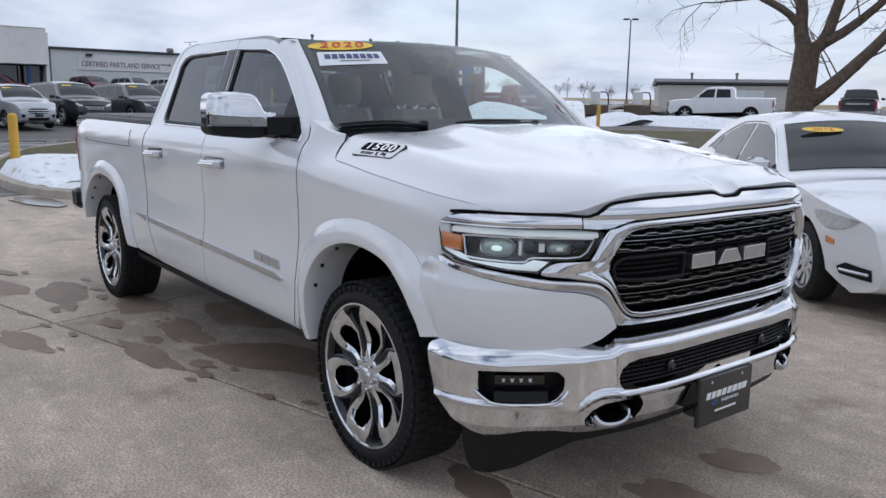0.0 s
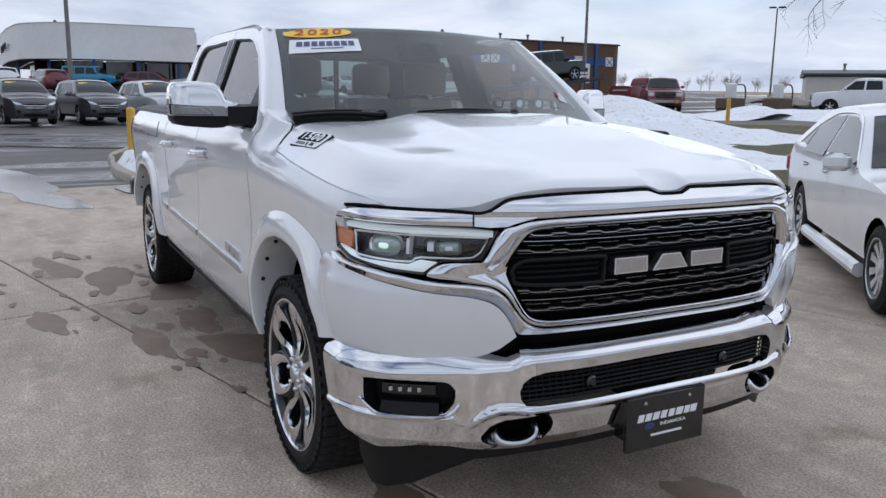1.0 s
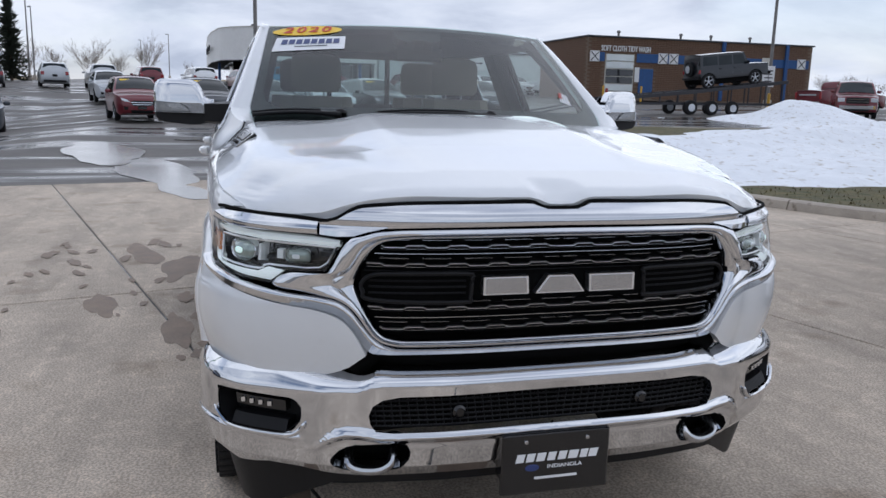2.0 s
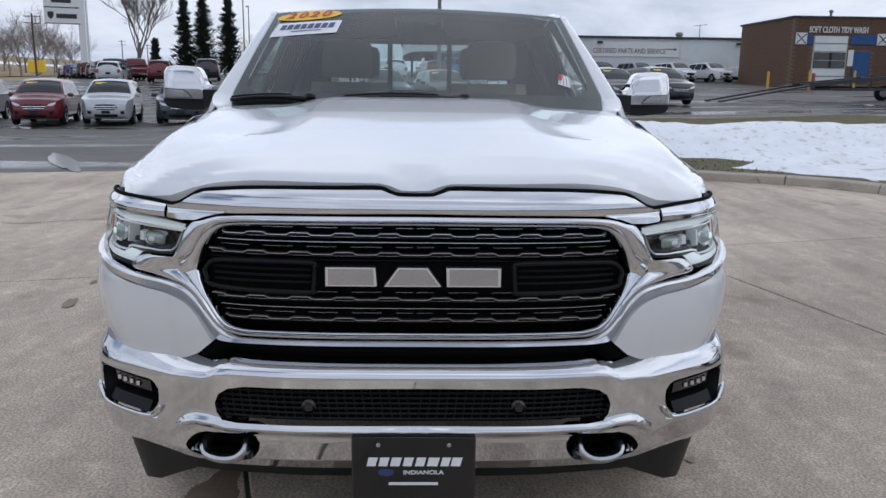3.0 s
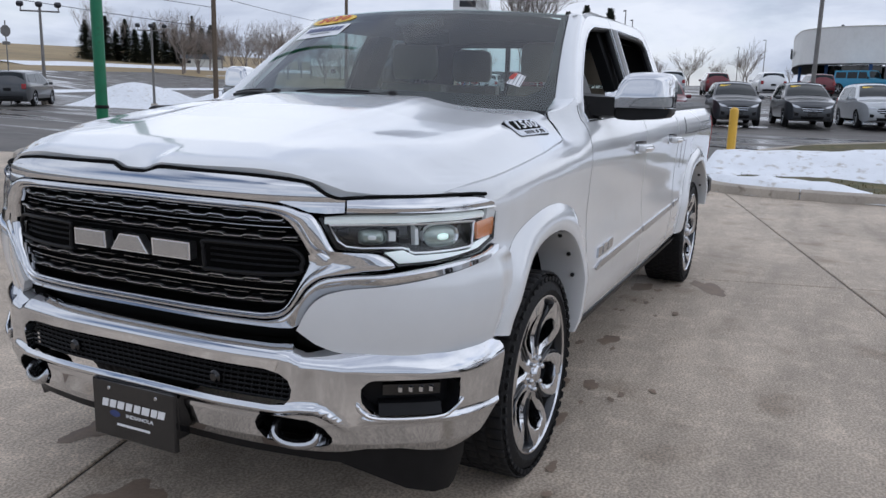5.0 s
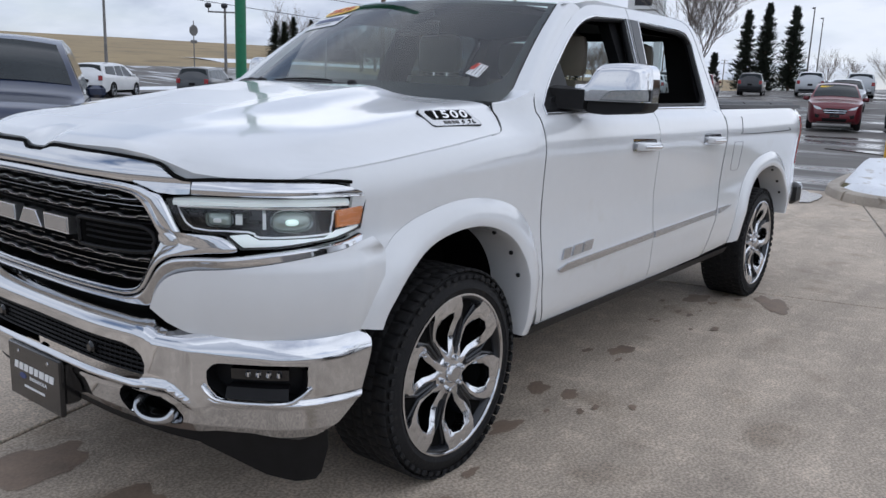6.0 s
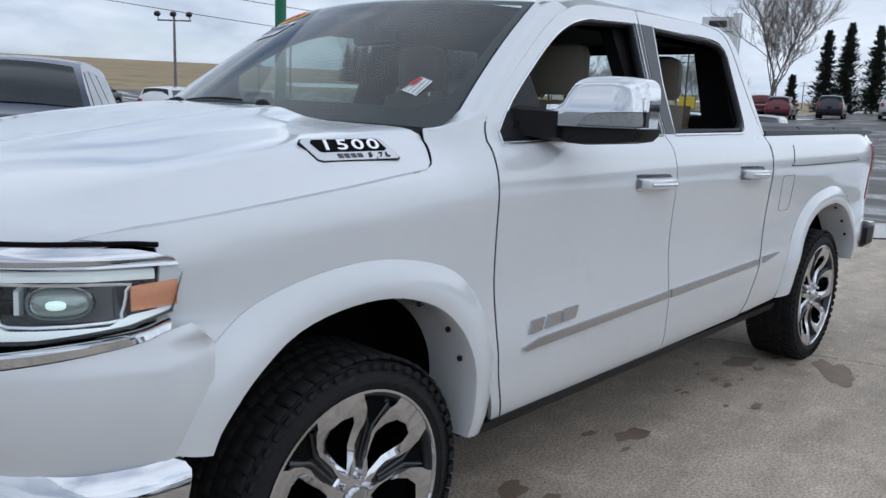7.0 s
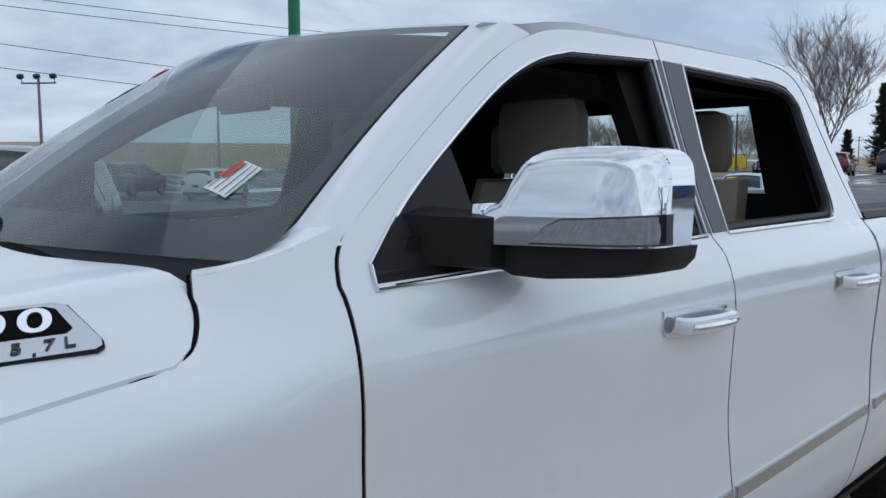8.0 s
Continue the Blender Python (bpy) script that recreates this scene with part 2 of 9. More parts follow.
def tube(pts, r, n=8, closed=False, caps=True, squash=1.0):
    """A round bar along the points; r may be one radius or one for each point."""
    p = [Vector(q) for q in pts]
    rad = r if isinstance(r, (list, tuple)) else [r] * len(p)
    rings, side = [], None
    for i, q in enumerate(p):
        a = p[i - 1] if (i or closed) else p[0]
        b = p[(i + 1) % len(p)] if (i < len(p) - 1 or closed) else p[-1]
        d = (b - a).normalized()
        if side is None:
            side = d.cross(Vector((0, 0, 1)) if abs(d.z) < 0.9 else Vector((1, 0, 0))).normalized()
        side = (side - d * side.dot(d)).normalized()
        up = d.cross(side)
        rings.append([q + (side * math.cos(k * math.tau / n) + up * math.sin(k * math.tau / n) * squash) * rad[i] for k in range(n)])
    if closed:
        rings.append(rings[0])
    return loft(rings, caps=caps and not closed)


def lathe(profile, n=32, axis="y", at=(0, 0, 0), caps=True):
    """A turned body: profile of (radius, height along the axis)."""
    rings = []
    for r, h in profile:
        ring = []
        for k in range(n):
            c, s = math.cos(k * math.tau / n) * r, math.sin(k * math.tau / n) * r
            q = {"y": (c, h, -s), "x": (h, c, s), "z": (c, s, h)}[axis]
            ring.append((at[0] + q[0], at[1] + q[1], at[2] + q[2]))
        rings.append(ring)
    return loft(rings, caps=caps)


def prism(outline, h0, h1, axis="z"):
    """An outline drawn out between two heights along an axis."""
    put = {"z": lambda u, v, h: (u, v, h), "y": lambda u, v, h: (u, h, v), "x": lambda u, v, h: (h, u, v)}[axis]
    return loft([[put(u, v, h) for u, v in outline] for h in (h0, h1)])


def text_shape(text, size, thick=0.002, wide=1.0, shear=0.0):
    """Letters as a mesh in the xy plane, centred, from the built-in font."""
    cu = bpy.data.curves.new("letters", "FONT")
    cu.body, cu.size, cu.extrude, cu.align_x, cu.align_y, cu.shear = text, size, thick, "CENTER", "CENTER", shear
    cu.offset = 0.014 * size
    ob = bpy.data.objects.new("letters", cu)
    me = bpy.data.meshes.new_from_object(ob)
    s = Shape().add([(v.co.x * wide, v.co.y, v.co.z) for v in me.vertices], [tuple(p.vertices) for p in me.polygons])
    bpy.data.objects.remove(ob)
    bpy.data.curves.remove(cu)
    bpy.data.meshes.remove(me)
    return s


def rail(x, xs, ys):
    return float(np.interp(x, xs, ys))


def ease(x, a, b):
    t = min(1, max(0, (x - a) / (b - a)))
    return t * t * (3 - 2 * t)


def frame_to(origin, right, up):
    """A matrix that lays the xy plane at origin with its x along right and y along up."""
    r, u = Vector(right).normalized(), Vector(up)
    w = r.cross(u).normalized()
    u = w.cross(r)
    return Matrix(((r.x, u.x, w.x, origin[0]), (r.y, u.y, w.y, origin[1]), (r.z, u.z, w.z, origin[2]), (0, 0, 0, 1)))


# ---- the white pickup: front axle at x = 0, nose towards +x ----
TRUCK = thing("pickup_truck", "white crew-cab pickup with chrome grille parked on wet concrete", "pickup truck")
WB = -3.672
BODYZ = ([0.36, 0.42, 0.50, 0.60, 0.68, 0.75, 0.90, 1.05, 1.15, 1.20, 1.25, 1.30, 1.335, 1.36, 1.60, 1.84, 1.90],
         [0.92, 0.965, 0.995, 1.008, 1.016, 1.012, 1.004, 1.012, 1.020, 1.020, 1.012, 0.994, 0.970, 0.950, 0.846, 0.745, 0.70])
_bz = spline([(z, y, 0) for z, y in zip(*BODYZ)], 6)
BZ, BY = [p.x for p in _bz], [p.y for p in _bz]
SEAM_X, SEAM_Z, SEAM_Y = [-0.36, -0.25, -0.13, 0.0, 0.3, 0.55, 0.711, 0.80, 0.90], [1.268, 1.263, 1.251, 1.236, 1.204, 1.176, 1.156, 1.148, 1.142], [0.972, 0.972, 0.969, 0.965, 0.952, 0.928, 0.890, 0.845, 0.74]
NOSE_X, NOSE_OFF = [-0.5, 0.0, 0.25, 0.40, 0.50, 0.60, 0.70, 0.80], [0, 0, -0.004, -0.012, -0.026, -0.055, -0.105, -0.17]


def side(x, z):
    """The outer skin of the truck's left side."""
    k = ease(z, 0.86, 1.0)
    y = rail(z, BZ, BY) + rail(x, NOSE_X, NOSE_OFF) * k + rail(x, [0.0, 0.25, 0.40, 0.50, 0.60, 0.80], [0, 0.008, 0.022, 0.012, -0.03, -0.15]) * (1 - k)
    if x > -0.5:
        zs = rail(x, SEAM_X, SEAM_Z)
        k = ease(x, -0.5, -0.30)
        y -= 0.036 * k * max(0, 1 - max(0, zs - z) / 0.10) ** 2
    if -0.56 < x < 0:
        y -= 0.045 * ease(z, 1.225, 1.335) * ease(x, -0.58, -0.34) * (z < 1.5)
    if x < -4.2:
        y -= 0.30 * (min(0.45, -4.2 - x)) ** 2.2
    return (x, y, z)


def skin(off=0.0):
    def fn(x, z):
        p = side(x, z)
        return (p[0], p[1] + off, p[2])
    return fn


ARCH_IN = [(0.455, 0.675), (0.43, 0.735), (0.36, 0.82), (0.22, 0.905), (0.05, 0.940), (-0.12, 0.932), (-0.28, 0.872), (-0.385, 0.765), (-0.432, 0.62), (-0.445, 0.435)]
ARCH_OUT = [(0.542, 0.692), (0.532, 0.755), (0.468, 0.880), (0.32, 0.985), (0.09, 1.040), (-0.13, 1.036), (-0.35, 0.975), (-0.485, 0.85), (-0.54, 0.68), (-0.555, 0.425)]
ARCH_IN_R = [(0.53, 0.49), (0.50, 0.64), (0.42, 0.80), (0.27, 0.905), (0.08, 0.945), (-0.10, 0.942), (-0.29, 0.885), (-0.42, 0.78), (-0.49, 0.66), (-0.51, 0.555)]
ARCH_OUT_R = [(0.66, 0.475), (0.62, 0.66), (0.53, 0.85), (0.34, 0.99), (0.09, 1.045), (-0.12, 1.043), (-0.36, 0.975), (-0.51, 0.85), (-0.595, 0.70), (-0.62, 0.57)]


def arch(points, x0=0.0):
    return [(p.x + x0, p.y) for p in spline([(a, b, 0) for a, b in points], 4)]


def line(pts, n=6):
    return [(p.x, p.y) for p in spline([(a, b, 0) for a, b in pts], n)]


def seamline(x0, x1, n):
    return [(x0 + (x1 - x0) * i / n, rail(x0 + (x1 - x0) * i / n, SEAM_X, SEAM_Z) - 0.003) for i in range(n + 1)]


DOOR_F = [(-0.648, 0.435), (-0.60, 0.56), (-0.572, 0.68), (-0.548, 0.90), (-0.532, 1.15), (-0.533, 1.27), (-0.540, 1.34), (-0.557, 1.395), (-0.61, 1.444), (-0.83, 1.598), (-1.05, 1.736), (-1.20, 1.804), (-1.36, 1.838), (-1.72, 1.854)]
DOOR_FR = [(-1.738, 1.854), (-1.70, 1.62), (-1.675, 1.45), (-1.672, 1.30), (-1.680, 1.0), (-1.70, 0.70), (-1.74, 0.445)]
DOOR_R = [(-2.36, 1.860), (-2.52, 1.846), (-2.60, 1.806), (-2.632, 1.72), (-2.655, 1.52), (-2.685, 1.36), (-2.70, 1.15), (-2.695, 0.90), (-2.66, 0.70), (-2.585, 0.52), (-2.54, 0.455)]
WIN_F = [(-0.600, 1.338), (-0.607, 1.372), (-0.72, 1.470), (-0.89, 1.585), (-1.06, 1.689), (-1.20, 1.750), (-1.33, 1.780), (-1.69, 1.796), (-1.655, 1.56), (-1.638, 1.356)]
WIN_R = [(-1.762, 1.358), (-1.79, 1.56), (-1.848, 1.796), (-2.40, 1.788), (-2.505, 1.770), (-2.548, 1.72), (-2.52, 1.50), (-2.503, 1.41), (-2.470, 1.372), (-2.42, 1.362)]


def shift(pts, dx, dz=0.0):
    return [(x + dx, z + dz) for x, z in pts]


def area(p):
    return sum(p[i - 1][0] * p[i][1] - p[i][0] * p[i - 1][1] for i in range(len(p))) / 2


def wound(p, positive=True):
    return p if (area(p) > 0) == positive else p[::-1]


# fenders
fender_out = seamline(0.690, -0.25, 22) + line([(-0.25, 1.260), (-0.305, 1.276), (-0.334, 1.312), (-0.342, 1.345), (-0.346, 1.368)], 4)[1:] + [(-0.39, 1.374), (-0.43, 1.383), (-0.48, 1.400), (-0.52, 1.414), (-0.565, 1.430)] \
    + line(list(reversed([(x + 0.008, z) for x, z in DOOR_F[:9]])), 4)[2:] + [(-0.60, 0.43)] + arch(ARCH_OUT)[::-1][2:] + [(0.585, 0.72), (0.575, 0.83), (0.545, 0.935), (0.535, 1.10), (0.54, 1.135), (0.60, 1.147)]
fender = sheet(fender_out, skin(), (0.05, 0.045), (0, 1, 0.2), 0.015)
# front and rear doors with their window frames
door_f = wound(line(DOOR_F, 4) + line(shift(DOOR_FR, 0.003), 4))
WINDOW_F = line(WIN_F[1:7], 4) + WIN_F[7:] + [WIN_F[0]]
WINDOW_R = WIN_R[:4] + line(WIN_R[3:6], 4)[1:-1] + line(WIN_R[5:], 4)
door_r_out = wound(line(shift(DOOR_FR, -0.003), 4)[::-1] + line(DOOR_R, 4)[::1])
frontdoor = sheet(door_f, skin(), (0.06, 0.045), (0, 1, 0), 0.03, holes=[WINDOW_F])
reardoor = sheet(door_r_out, skin(), (0.06, 0.045), (0, 1, 0), 0.03, holes=[WINDOW_R])
bed_out = [(-2.712, 1.345), (-2.720, 1.15), (-2.712, 0.90), (-2.678, 0.70), (-2.602, 0.52), (-2.565, 0.462)] + [(-2.80, 0.468), (-3.0, 0.476)] \
    + arch(ARCH_OUT_R, WB)[1:-1] + [(-4.30, 0.58), (-4.47, 0.60), (-4.60, 0.72), (-4.625, 0.95), (-4.628, 1.30), (-4.60, 1.352)]
bedside = sheet(wound(bed_out), skin(), (0.06, 0.045), (0, 1, 0), 0.02)


def flare(inner, outer, x0):
    """The rounded trim round a wheel opening."""
    a, b = arch(inner, x0), arch(outer, x0)
    prof = [(1.0, 0.0), (0.93, 0.005), (0.82, 0.014), (0.62, 0.025), (0.38, 0.033), (0.15, 0.034), (0.03, 0.030), (0.0, 0.018), (0.0, -0.03), (-0.02, -0.16)]
    rings = []
    for i, ((xi, zi), (xo, zo)) in enumerate(zip(a, b)):
        low = 0.35 + 0.65 * ease(i, 0, 9) if x0 == 0 else 1
        rings.append([(xi + (xo - xi) * max(k, -0.02), side(xi + (xo - xi) * max(k, 0), max(0.42, zi + (zo - zi) * max(k, 0)))[1] + (h * low if h > 0 else h) + 0.001, zi + (zo - zi) * k) for k, h in prof])
    return loft(rings, closed=False)


arch_front, arch_rear = flare(ARCH_IN, ARCH_OUT, 0.0), flare(ARCH_IN_R, ARCH_OUT_R, WB)


def bothsides(name, shape, mat, label="", parent=TRUCK, angle=38):
    a = part(name, shape, mat, parent, label, angle)
    b = part(name, shape.mirrored(), mat, parent, label, angle)
    return a, b


FENDERS = bothsides("front_fender", fender, WHITE)
FDOORS = bothsides("front_door", frontdoor, WHITE)
RDOORS = bothsides("rear_door", reardoor, WHITE)
BEDSIDES = bothsides("bed_side", bedside, WHITE)
bothsides("wheel_arch_flare", arch_front, WHITE)
bothsides("wheel_arch_flare", arch_rear, WHITE)
for x0, inner in ((0.0, ARCH_IN), (WB, ARCH_IN_R)):
    pts = arch(inner, x0)
    for k in (30, 27, 23, 19):
        if k < len(pts):
            x, z = pts[k]
            clip = lathe([(0.0, 0.0), (0.009, 0.0), (0.009, 0.006), (0.004, 0.010), (0.0, 0.010)], 10, "x", (x + 0.006, side(x, z)[1] - 0.02, z))
            bothsides("arch_clip", clip, BLACK)

# dark lining behind the panels and the wheel wells
for x0, x1 in ((-0.66, -3.06),):
    bothsides("inner_liner", loft([[(x, y, z) for y, z in ((0.90, 0.44), (0.955, 0.55), (0.965, 1.1), (0.95, 1.26), (0.90, 1.30), (0.78, 1.30), (0.78, 0.44))] for x in (x0, x1)]), VOID)
bothsides("inner_liner", loft([[(x, y, z) for y, z in ((0.90, 0.60), (0.95, 0.75), (0.955, 1.1), (0.93, 1.28), (0.80, 1.28), (0.80, 0.60))] for x in (-4.22, -4.58)]), VOID)
for x0 in (0.0, WB):
    ins = arch(ARCH_IN if x0 == 0 else ARCH_IN_R, x0)
    cx = x0
    far = [(cx + (x - cx) * 1.02, z + 0.015) for x, z in ins]
    bothsides("inner_liner", loft([[(x, y, z) for x, z in far] for y in (0.99, 0.60)], closed=False), VOID)
    bothsides("inner_liner", loft([[(x, 0.60, z) for x, z in far], [(x, 0.60, 0.45) for x, z in far]], closed=False), VOID)


# rocker sill and running board strip
sill = loft([[(x, 0.985 - 0.012 * i, z) for i, z in enumerate((0.445, 0.42, 0.40))] + [(x, 0.90, 0.385), (x, 0.80, 0.40), (x, 0.80, 0.44)] for x in (-0.52, -1.6, -2.56, -3.05)])
bothsides("rocker_sill", sill, BLACK)

# ---- hood ----
ZC_X, ZC = [-0.45, -0.35, -0.1, 0.2, 0.5, 0.8, 0.93, 1.0], [1.438, 1.434, 1.417, 1.380, 1.333, 1.276, 1.244, 1.226]
DN, DD = [0, 0.34, 0.42, 0.50, 0.58, 0.70, 0.80, 0.865, 0.905, 0.94, 0.97, 1.0], [0, 0.016, 0.060, 0.165, 0.235, 0.285, 0.325, 0.39, 0.54, 0.73, 0.88, 1.0]
_dn = spline([(a, b, 0) for a, b in zip(DN, DD)], 5)
DNX, DNY = [p.x for p in _dn], [p.y for p in _dn]
EDGE_Y = [0, 0.25, 0.50, 0.60, 0.70, 0.78, 0.85, 0.893, 0.93]
EDGE_X = [0.996, 0.990, 0.965, 0.938, 0.893, 0.838, 0.775, 0.711, 0.62]


def seam_y(x):
    """The hood's side edge, beside the fender's upper edge."""
    k = ease(x, 0.56, 0.72)
    return (side(x, rail(x, SEAM_X, SEAM_Z) - 0.003)[1] + 0.001) * (1 - k) + rail(x, SEAM_X, SEAM_Y) * k


def hood_edge(y):
    return rail(abs(y), EDGE_Y, EDGE_X)


def hood_z(x, y):
    zc, zs, ys = rail(x, ZC_X, ZC), rail(x, SEAM_X, SEAM_Z), seam_y(x)
    k = abs(y) / ys
    front = ease(x, 0.35, 0.85)
    d = rail(k, DNX, DNY)
    d2 = 0.10 * k * k + 0.9 * max(0, (k - 0.55) / 0.45) ** 2.2 if k < 1 else 1
    d = d * (1 - front) + d2 * front
    z = zc - (zc - zs) * min(1.0, d)
    over = hood_edge(y) - x
    z -= 0.016 * max(0, 1 - over / 0.05) ** 2
    z -= 0.020 * (1 - ease(abs(y), 0.030, 0.095)) * ease(x, 0.86, 0.985)
    return z


def hood_rear(y):
    return rail(abs(y), [0, 0.40, 0.505, 0.62, 0.72, 0.80, 0.863, 0.90, 0.93, 0.955, 0.972], [-0.20, -0.198, -0.205, -0.235, -0.275, -0.318, -0.344, -0.338, -0.322, -0.290, -0.245])


rows = []
NV, NU = 64, 44
hood, hv, hn = Shape(), [], []
for i in range(NU + 1):
    u = i / NU
    u = u ** 0.8
    for j in range(NV + 1):
        s = -1 + 2 * j / NV
        s = math.copysign(abs(s) ** 0.85, s)
        x = hood_rear(s * 0.97)
        for _ in range(6):
            y = s * (seam_y(x) - 0.004)
            x = hood_rear(y) + (hood_edge(y) - 0.004 - hood_rear(y)) * u
        hv.append(Vector((x, y, hood_z(x, y))))
        e = 0.004
        n = Vector((-(hood_z(x + e, y) - hood_z(x - e, y)) / (2 * e), -(hood_z(x, y + e) - hood_z(x, y - e)) / (2 * e), 1))
        hn.append(n.normalized())
W = NV + 1
hood.add(hv, [(i * W + j, (i + 1) * W + j, (i + 1) * W + j + 1, i * W + j + 1) for i in range(NU) for j in range(NV)], hn)
rim_ids = [j for j in range(W)] + [i * W + NV for i in range(1, NU + 1)] + [NU * W + j for j in range(NV - 1, -1, -1)] + [i * W for i in range(NU - 1, 0, -1)]
rim = [hv[i] for i in rim_ids]
low = [p + Vector((0 if abs(p.x) < 0.6 else -0.012, 0, -0.03)) for p in rim]
hood.join(loft([low, rim], caps=False))
HOOD = part("hood", hood, WHITE, TRUCK)
under = Shape()
under.add([(x, y, hood_z(x, y) - 0.035) for x in (-0.30, 0.0, 0.3, 0.55, 0.68) for y in np.linspace(-0.88, 0.88, 13)], [(i * 13 + j, i * 13 + 13 + j, i * 13 + 14 + j, i * 13 + j + 1) for i in range(4) for j in range(12)])
part("engine_bay_liner", under, VOID, TRUCK)

# ---- nose: everything on it lies on one curved front ----
PLAN = spline([(1.035, 0, 0), (1.032, 0.25, 0), (1.012, 0.45, 0), (0.975, 0.58, 0), (0.942, 0.66, 0), (0.906, 0.72, 0), (0.862, 0.78, 0), (0.802, 0.84, 0), (0.735, 0.89, 0), (0.655, 0.932, 0), (0.58, 0.962, 0), (0.52, 0.983, 0), (0.45, 0.998, 0), (0.38, 1.008, 0)], 8)
BPLAN = spline([(1.032, 0, 0), (1.029, 0.30, 0), (1.014, 0.45, 0), (0.993, 0.57, 0), (0.950, 0.685, 0), (0.912, 0.75, 0), (0.848, 0.853, 0), (0.788, 0.936, 0), (0.718, 0.996, 0), (0.62, 1.036, 0), (0.53, 1.048, 0), (0.44, 1.050, 0)], 8)


class Front:
    """A curved front: positions by the way s along its plan, mirrored about the middle."""

    def __init__(self, plan, lean, swell=None):
        self.swell = swell
        self.x, self.y = [p.x for p in plan], [p.y for p in plan]
        self.s = [0.0]
        for a, b in zip(plan, plan[1:]):
            self.s.append(self.s[-1] + (b - a).length)
        self.lean = lean

    def way(self, y):
        return math.copysign(rail(abs(y), self.y, self.s), y)

    def at(self, s, z, off=0.0):
        a = abs(s)
        x, y = rail(a, self.s, self.x), rail(a, self.s, self.y)
        dx, dy = rail(a + 0.01, self.s, self.x) - rail(a - 0.01, self.s, self.x), rail(a + 0.01, self.s, self.y) - rail(a - 0.01, self.s, self.y)
        h = math.hypot(dx, dy) or 1
        o = off + rail(z, *self.lean) + (self.swell(y, z) if self.swell else 0)
        return (x + dy / h * o, math.copysign(y - dx / h * o, s) if a > 1e-6 else 0.0, z)

    def outline(self, pts):
        return [(self.way(y), z) for y, z in pts]

    def panel(self, pts, off=0.0, step=(0.03, 0.04), lip=0.015, bulge=None, holes=()):
        fn = (lambda s, z: self.at(s, z, off + bulge(s, z))) if bulge else (lambda s, z: self.at(s, z, off))
        return sheet(self.outline(pts), fn, step, (1, 0.3, 0), lip, holes=[self.outline(h) for h in holes])

    def p(self, y, z, off=0.0):
        return self.at(self.way(y), z, off)


def nose_swell(y, z):
    """The corners stand out below the headlights and tuck in towards the bumper."""
    k = ease(y, 0.70, 0.93)
    if z > 0.95:
        k *= 1 - 0.75 * ease(y, 0.93, 1.0) * ease(z, 0.95, 1.02)
    k *= 1 - 0.45 * ease(y, 0.975, 1.0) * (1 - ease(z, 0.93, 0.97))
    return k * rail(z, [0.65, 0.70, 0.76, 0.83, 0.90, 0.95, 1.0, 1.06, 1.14], [0.058, 0.062, 0.066, 0.068, 0.066, 0.052, 0.040, 0.032, 0.022])


NOSE = Front(PLAN, ([0.60, 0.75, 0.90, 1.05, 1.12, 1.16, 1.22], [-0.030, -0.016, 0.0, 0.0, -0.010, -0.028, -0.055]), nose_swell)
BUMP = Front(BPLAN, ([0.34, 0.372, 0.41, 0.47, 0.60, 0.80], [-0.075, -0.045, -0.012, 0.0, 0.0, 0.0]))

# chrome bar over the grille, its outline following the hood's edge
HOODLINE = [(0, 1.181), (0.047, 1.182), (0.070, 1.189), (0.101, 1.199), (0.209, 1.198), (0.40, 1.195), (0.50, 1.191), (0.593, 1.182), (0.622, 1.172), (0.658, 1.149), (0.684, 1.140), (0.705, 1.139)]
bar_out = HOODLINE + [(0.703, 1.104), (0.66, 1.101), (0.612, 1.104), (0.578, 1.116), (0.53, 1.128), (0.40, 1.133), (0, 1.137)]
bar = NOSE.panel(bar_out, 0.002, (0.025, 0.010), 0.03, lambda s, z: 0.014 * math.sin(math.pi * min(1, max(0, (z - 1.128) / 0.075))))
part("upper_grille_bar", bar.both(), CHROME, TRUCK, "bright chrome bar above the grille")
trim_out = line([(0.709, 1.139), (0.78, 1.142), (0.88, 1.143), (0.95, 1.138), (0.975, 1.127)], 4) + [(0.986, 1.112), (0.988, 1.098), (0.96, 1.100), (0.88, 1.103), (0.79, 1.105), (0.708, 1.104)]
bothsides("headlight_brow", NOSE.panel(trim_out, 0.004, (0.025, 0.01), 0.03, lambda s, z: 0.006 * math.sin(math.pi * min(1, max(0, (z - 1.105) / 0.038)))), CHROME, "chrome strip over the headlight")

# grille surround with its wing below the headlight
SUR = [((0, 1.131), (0, 1.104)), ((0.40, 1.128), (0.40, 1.101)), ((0.53, 1.121), (0.510, 1.094)), ((0.59, 1.106), (0.548, 1.079)), ((0.632, 1.088), (0.572, 1.053)), ((0.680, 0.997), (0.589, 1.027)), ((0.72, 0.992), (0.600, 1.003)), ((0.782, 0.987), (0.609, 0.982)), ((0.812, 0.949), (0.613, 0.966)),
       ((0.76, 0.938), (0.609, 0.953)), ((0.70, 0.928), (0.603, 0.937)), ((0.652, 0.919), (0.594, 0.916)), ((0.609, 0.888), (0.577, 0.880)), ((0.560, 0.816), (0.540, 0.822)), ((0.51, 0.788), (0.490, 0.804)), ((0.40, 0.784), (0.40, 0.802)), ((0, 0.784), (0, 0.802))]
so = spline([(a[0], a[1], 0) for a, b in SUR], 4)
si = spline([(b[0], b[1], 0) for a, b in SUR], 4)
